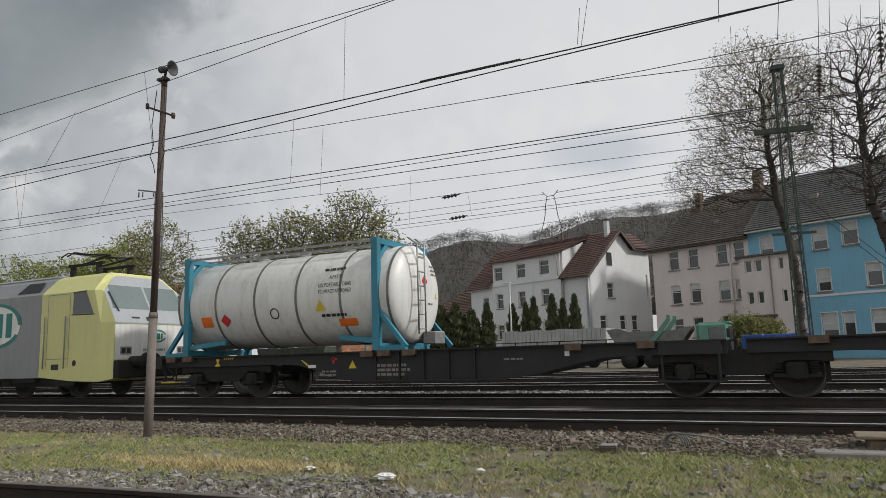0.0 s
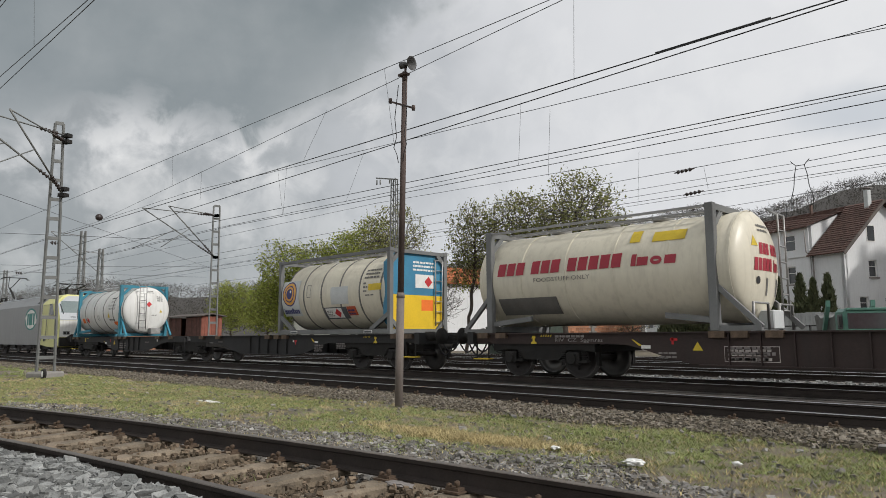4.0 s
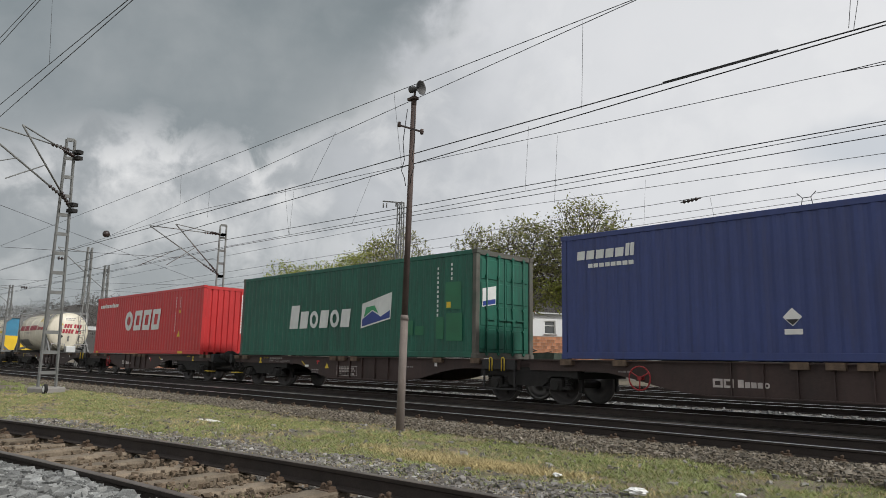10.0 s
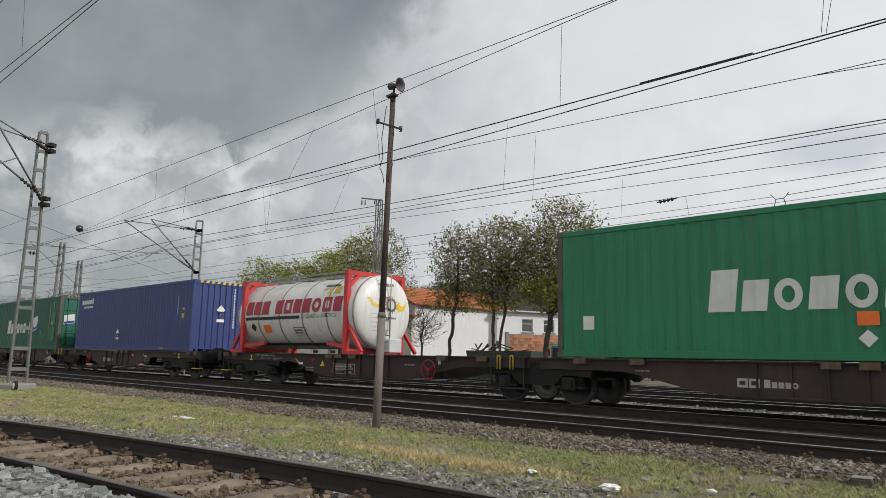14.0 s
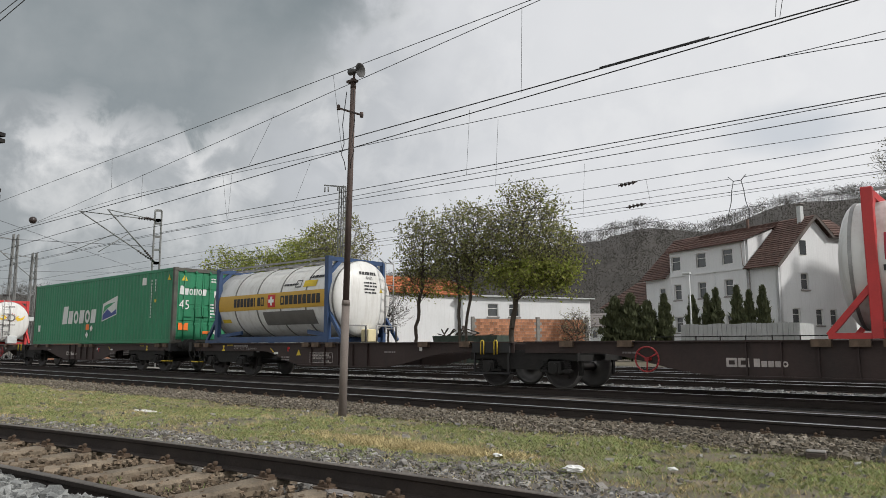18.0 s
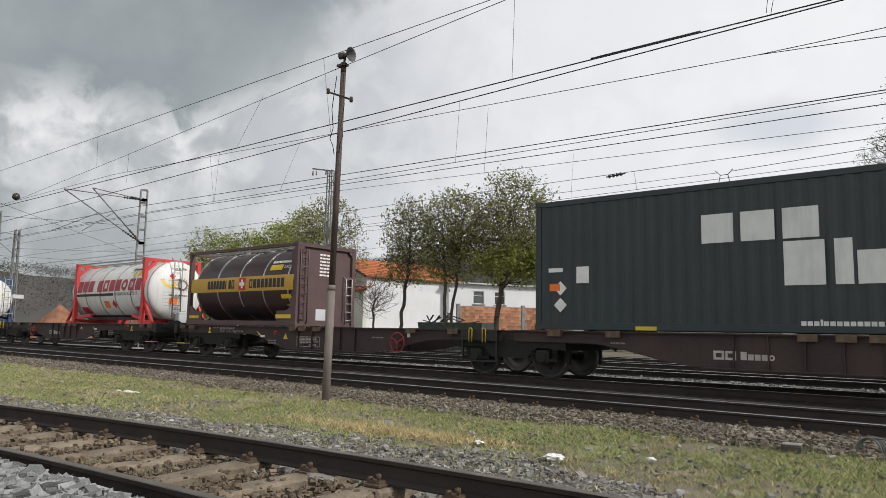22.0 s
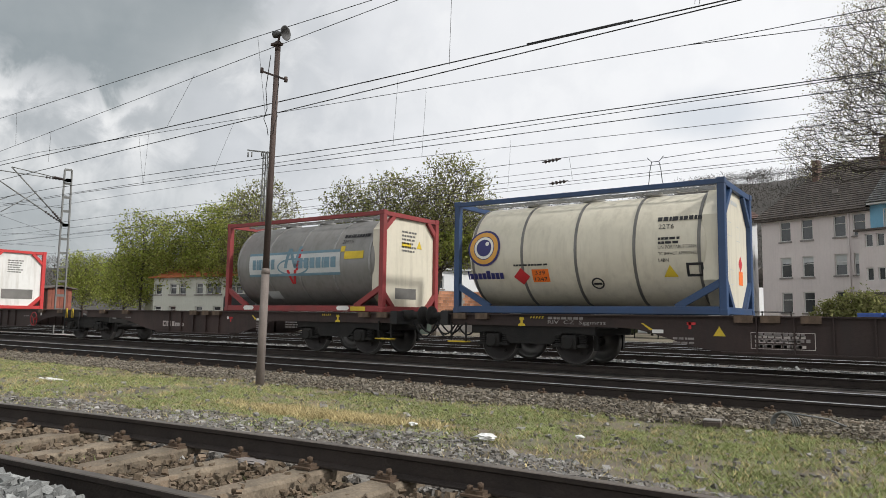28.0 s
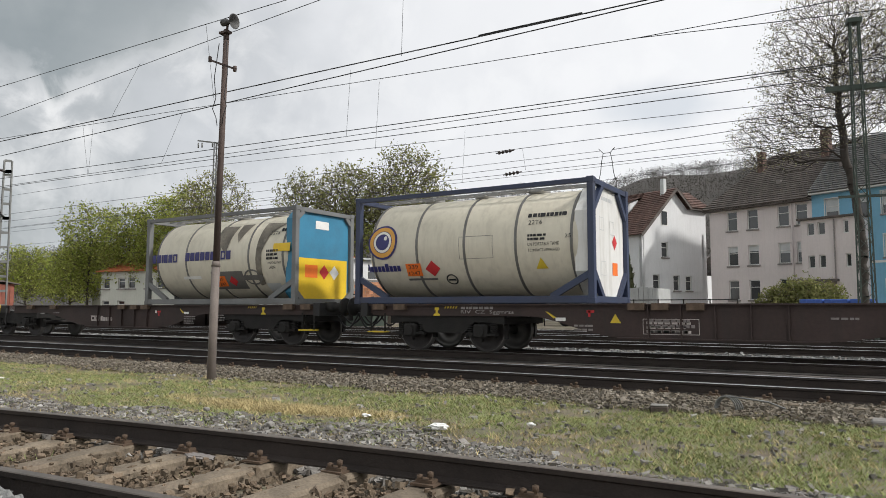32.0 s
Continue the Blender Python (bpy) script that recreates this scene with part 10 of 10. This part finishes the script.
for i, (x, y, h, w) in enumerate(((-21.0, 54.0, 4.9, 0.62), (-19.9, 54.2, 5.0, 0.5), (-19.3, 54.4, 5.4, 0.55), (-17.6, 54.0, 5.5, 0.62), (-16.8, 54.2, 5.1, 0.5), (-15.9, 54.4, 5.4, 0.62))):
    conifer("cypress", "dark narrow cypress before the white house", x, y, h, w, 200 + i)
for i, (x, y, h, w) in enumerate(((-25.4, 49.8, 4.8, 1.15), (-24.2, 50.0, 5.0, 1.15), (-23.0, 50.4, 4.4, 0.95), (-21.9, 50.9, 4.9, 0.62))):
    conifer("broad_conifer", "broad dark evergreen bush beside the yard", x, y, h, w, 230 + i, 4200)
tree("bare_bush", "bare pale shrub at the end of the brick wall", -28.6, 49.6, 301, [(0, 0, 2.4, 1.5, 1.2, 1.5)], [(0, 0, 0), (0, 0, 0.7), (0, 0, 2)], 300, "bud", 1, 0.07)
tree("hedge_bush", "low green bush before the pink house", -3.4, 50.5, 311, [(0, 0, 1.5, 2.4, 1.2, 1.3)], [(0, 0, 0), (0, 0, 0.6), (0, 0, 1.8)], 420, "leaf", 8, 0.11)

# ---- wooded hill ----
RIDGE = [(-60, 7.0), (-20, 9.5), (0, 10.3), (6.5, 10.3), (9, 10.2), (12.5, 10.1), (15.2, 9.9), (16.9, 9.4), (18.7, 8.8), (20.5, 8.3), (22.3, 8.5), (24.6, 9.0), (26.4, 8.8), (28.4, 8.3), (32, 7.4), (38, 6.2), (46, 5.0), (55, 4.0), (64, 3.2), (71.6, 3.6), (76, 2.6), (85, 1.6), (110, 1.2)]


def ridge(az):
    for (a, e), (b, f) in zip(RIDGE, RIDGE[1:]):
        if a <= az <= b:
            k = (az - a) / (b - a)
            k = k * k * (3 - 2 * k)
            return e + (f - e) * k
    return RIDGE[0][1] if az < RIDGE[0][0] else RIDGE[-1][1]


def hill_z(az, d):
    k = min(1.0, max(0.0, (d - 170) / 230))
    top = 400 * math.tan(radians(ridge(az)))
    return -0.5 + top * (k * k * (3 - 2 * k)) * (1 if d <= 400 else max(0.0, 1 - (d - 400) / 500))


verts, faces = [], []
AZ, DS = [-60 + i * 1.0 for i in range(171)], [170, 200, 230, 260, 290, 320, 350, 380, 400, 450, 600, 900]
for az in AZ:
    for d in DS:
        z = hill_z(az, d) + (3 * noise.noise(Vector((az * 0.2, d * 0.02, 0))) if 200 < d < 600 else 0)
        verts.append((-math.sin(radians(az)) * d, math.cos(radians(az)) * d, z))
nd = len(DS)
faces = np.array([(i * nd + j, i * nd + j + 1, (i + 1) * nd + j + 1, (i + 1) * nd + j) for i in range(len(AZ) - 1) for j in range(nd - 1)])
tagged(quick_mesh("hill", np.array(verts), faces, M["hill"], True), "long wooded hill behind the town", "hill", kind="structure")
# bare crowns: many thin upright twigs fanning out of each trunk
wr = np.random.RandomState(77)
pv, n = [], 5200
az = np.concatenate([wr.uniform(-22, 46, 4200), wr.uniform(46, 90, 1000)])
dd = wr.uniform(215, 415, n)
base = np.array([(-math.sin(radians(a)) * d, math.cos(radians(a)) * d, hill_z(a, d)) for a, d in zip(az, dd)])
hh = wr.uniform(5, 7.5, n)
per = 44
cen = np.repeat(base, per, 0)
H = np.repeat(hh, per)
dirs = wr.normal(size=(n * per, 3))
dirs /= np.linalg.norm(dirs, axis=1)[:, None]
a0 = cen + dirs * (H * wr.uniform(0.05, 1, n * per) ** 0.5)[:, None] * np.array([0.46, 0.46, 0.36]) + np.stack([np.zeros(n * per), np.zeros(n * per), H * 0.62], -1)
wob = dirs + wr.normal(0, 0.6, (n * per, 3))
a1 = a0 + wob * (H * wr.uniform(0.05, 0.13, n * per))[:, None]
sd_ = np.cross(wob, wr.normal(size=(n * per, 3)))
sd_ = sd_ / np.linalg.norm(sd_, axis=1)[:, None] * 0.10
v = np.stack([a0 - sd_, a0 + sd_, a1], 1).reshape(-1, 3)
tagged(quick_mesh("far_woods", v, np.arange(len(v)).reshape(-1, 3), M["wood_far"]), "leafless brown woodland on the hill", "woods", kind="stuff")
tw = np.stack([base + [-0.06, 0, -1], base + [0.06, 0, -1], base + np.stack([np.zeros(n), np.zeros(n), hh * 0.8], -1)], 1).reshape(-1, 3)
tagged(quick_mesh("far_trunks", tw, np.arange(len(tw)).reshape(-1, 3), M["wood_far"]), "bare trunks of the hill woodland", "woods", kind="stuff")
# roofs of the town at the hill's foot
tr_ = random.Random(4)
for i in range(14):
    a, d = tr_.uniform(14, 32), tr_.uniform(120, 165)
    t = thing("town_house", "small grey-roofed house at the foot of the hill", "house", "town at the hill's foot", pose(-math.sin(radians(a)) * d, math.cos(radians(a)) * d, -0.3, 0, 0, tr_.uniform(-40, 10)))
    L, hgt = tr_.uniform(8, 13), tr_.uniform(4.5, 7.5)
    part("walls", nbox(0, L, 0, 8, 0, hgt), M["wall_white"] if i % 3 else M["w_pale"], t)
    tiled(t, "roof", I4, (-0.4, -0.4, hgt), (L + 0.4, -0.4, hgt), (L + 0.4, 4, hgt + 3), (-0.4, 4, hgt + 3), 6, M["sill"] if i % 2 else M["roof_dark"])
    tiled(t, "roof", I4, (L + 0.4, 8.4, hgt), (-0.4, 8.4, hgt), (-0.4, 4, hgt + 3), (L + 0.4, 4, hgt + 3), 6, M["sill"] if i % 2 else M["roof_dark"])
    for k in range(3):
        part("window", nbox(1 + k * 2.6, 2 + k * 2.6, -0.03, 0.05, hgt - 2.2, hgt - 0.9), M["glass"], t)


def motions():
    times = [2.0 * i for i in range(17)]
    for ob, x in MOVERS:
        walk(ob, [(t, pose(x - run(t), TRAIN_Y, 0)) for t in times])
    walk(lor, [(t, pose(x, y, -0.25, 0, 0, a)) for t, x, y, a in LORRY])
    # the wheels roll under the train, towards the west
    turns = [0.088 * i for i in range(364)] + [32.0]
    for ob, x in WHEELS:
        walk(ob, [(t, pose(x, 0, 0.46, 0, -math.degrees(run(t) / 0.46), 0)) for t in turns])


motions()
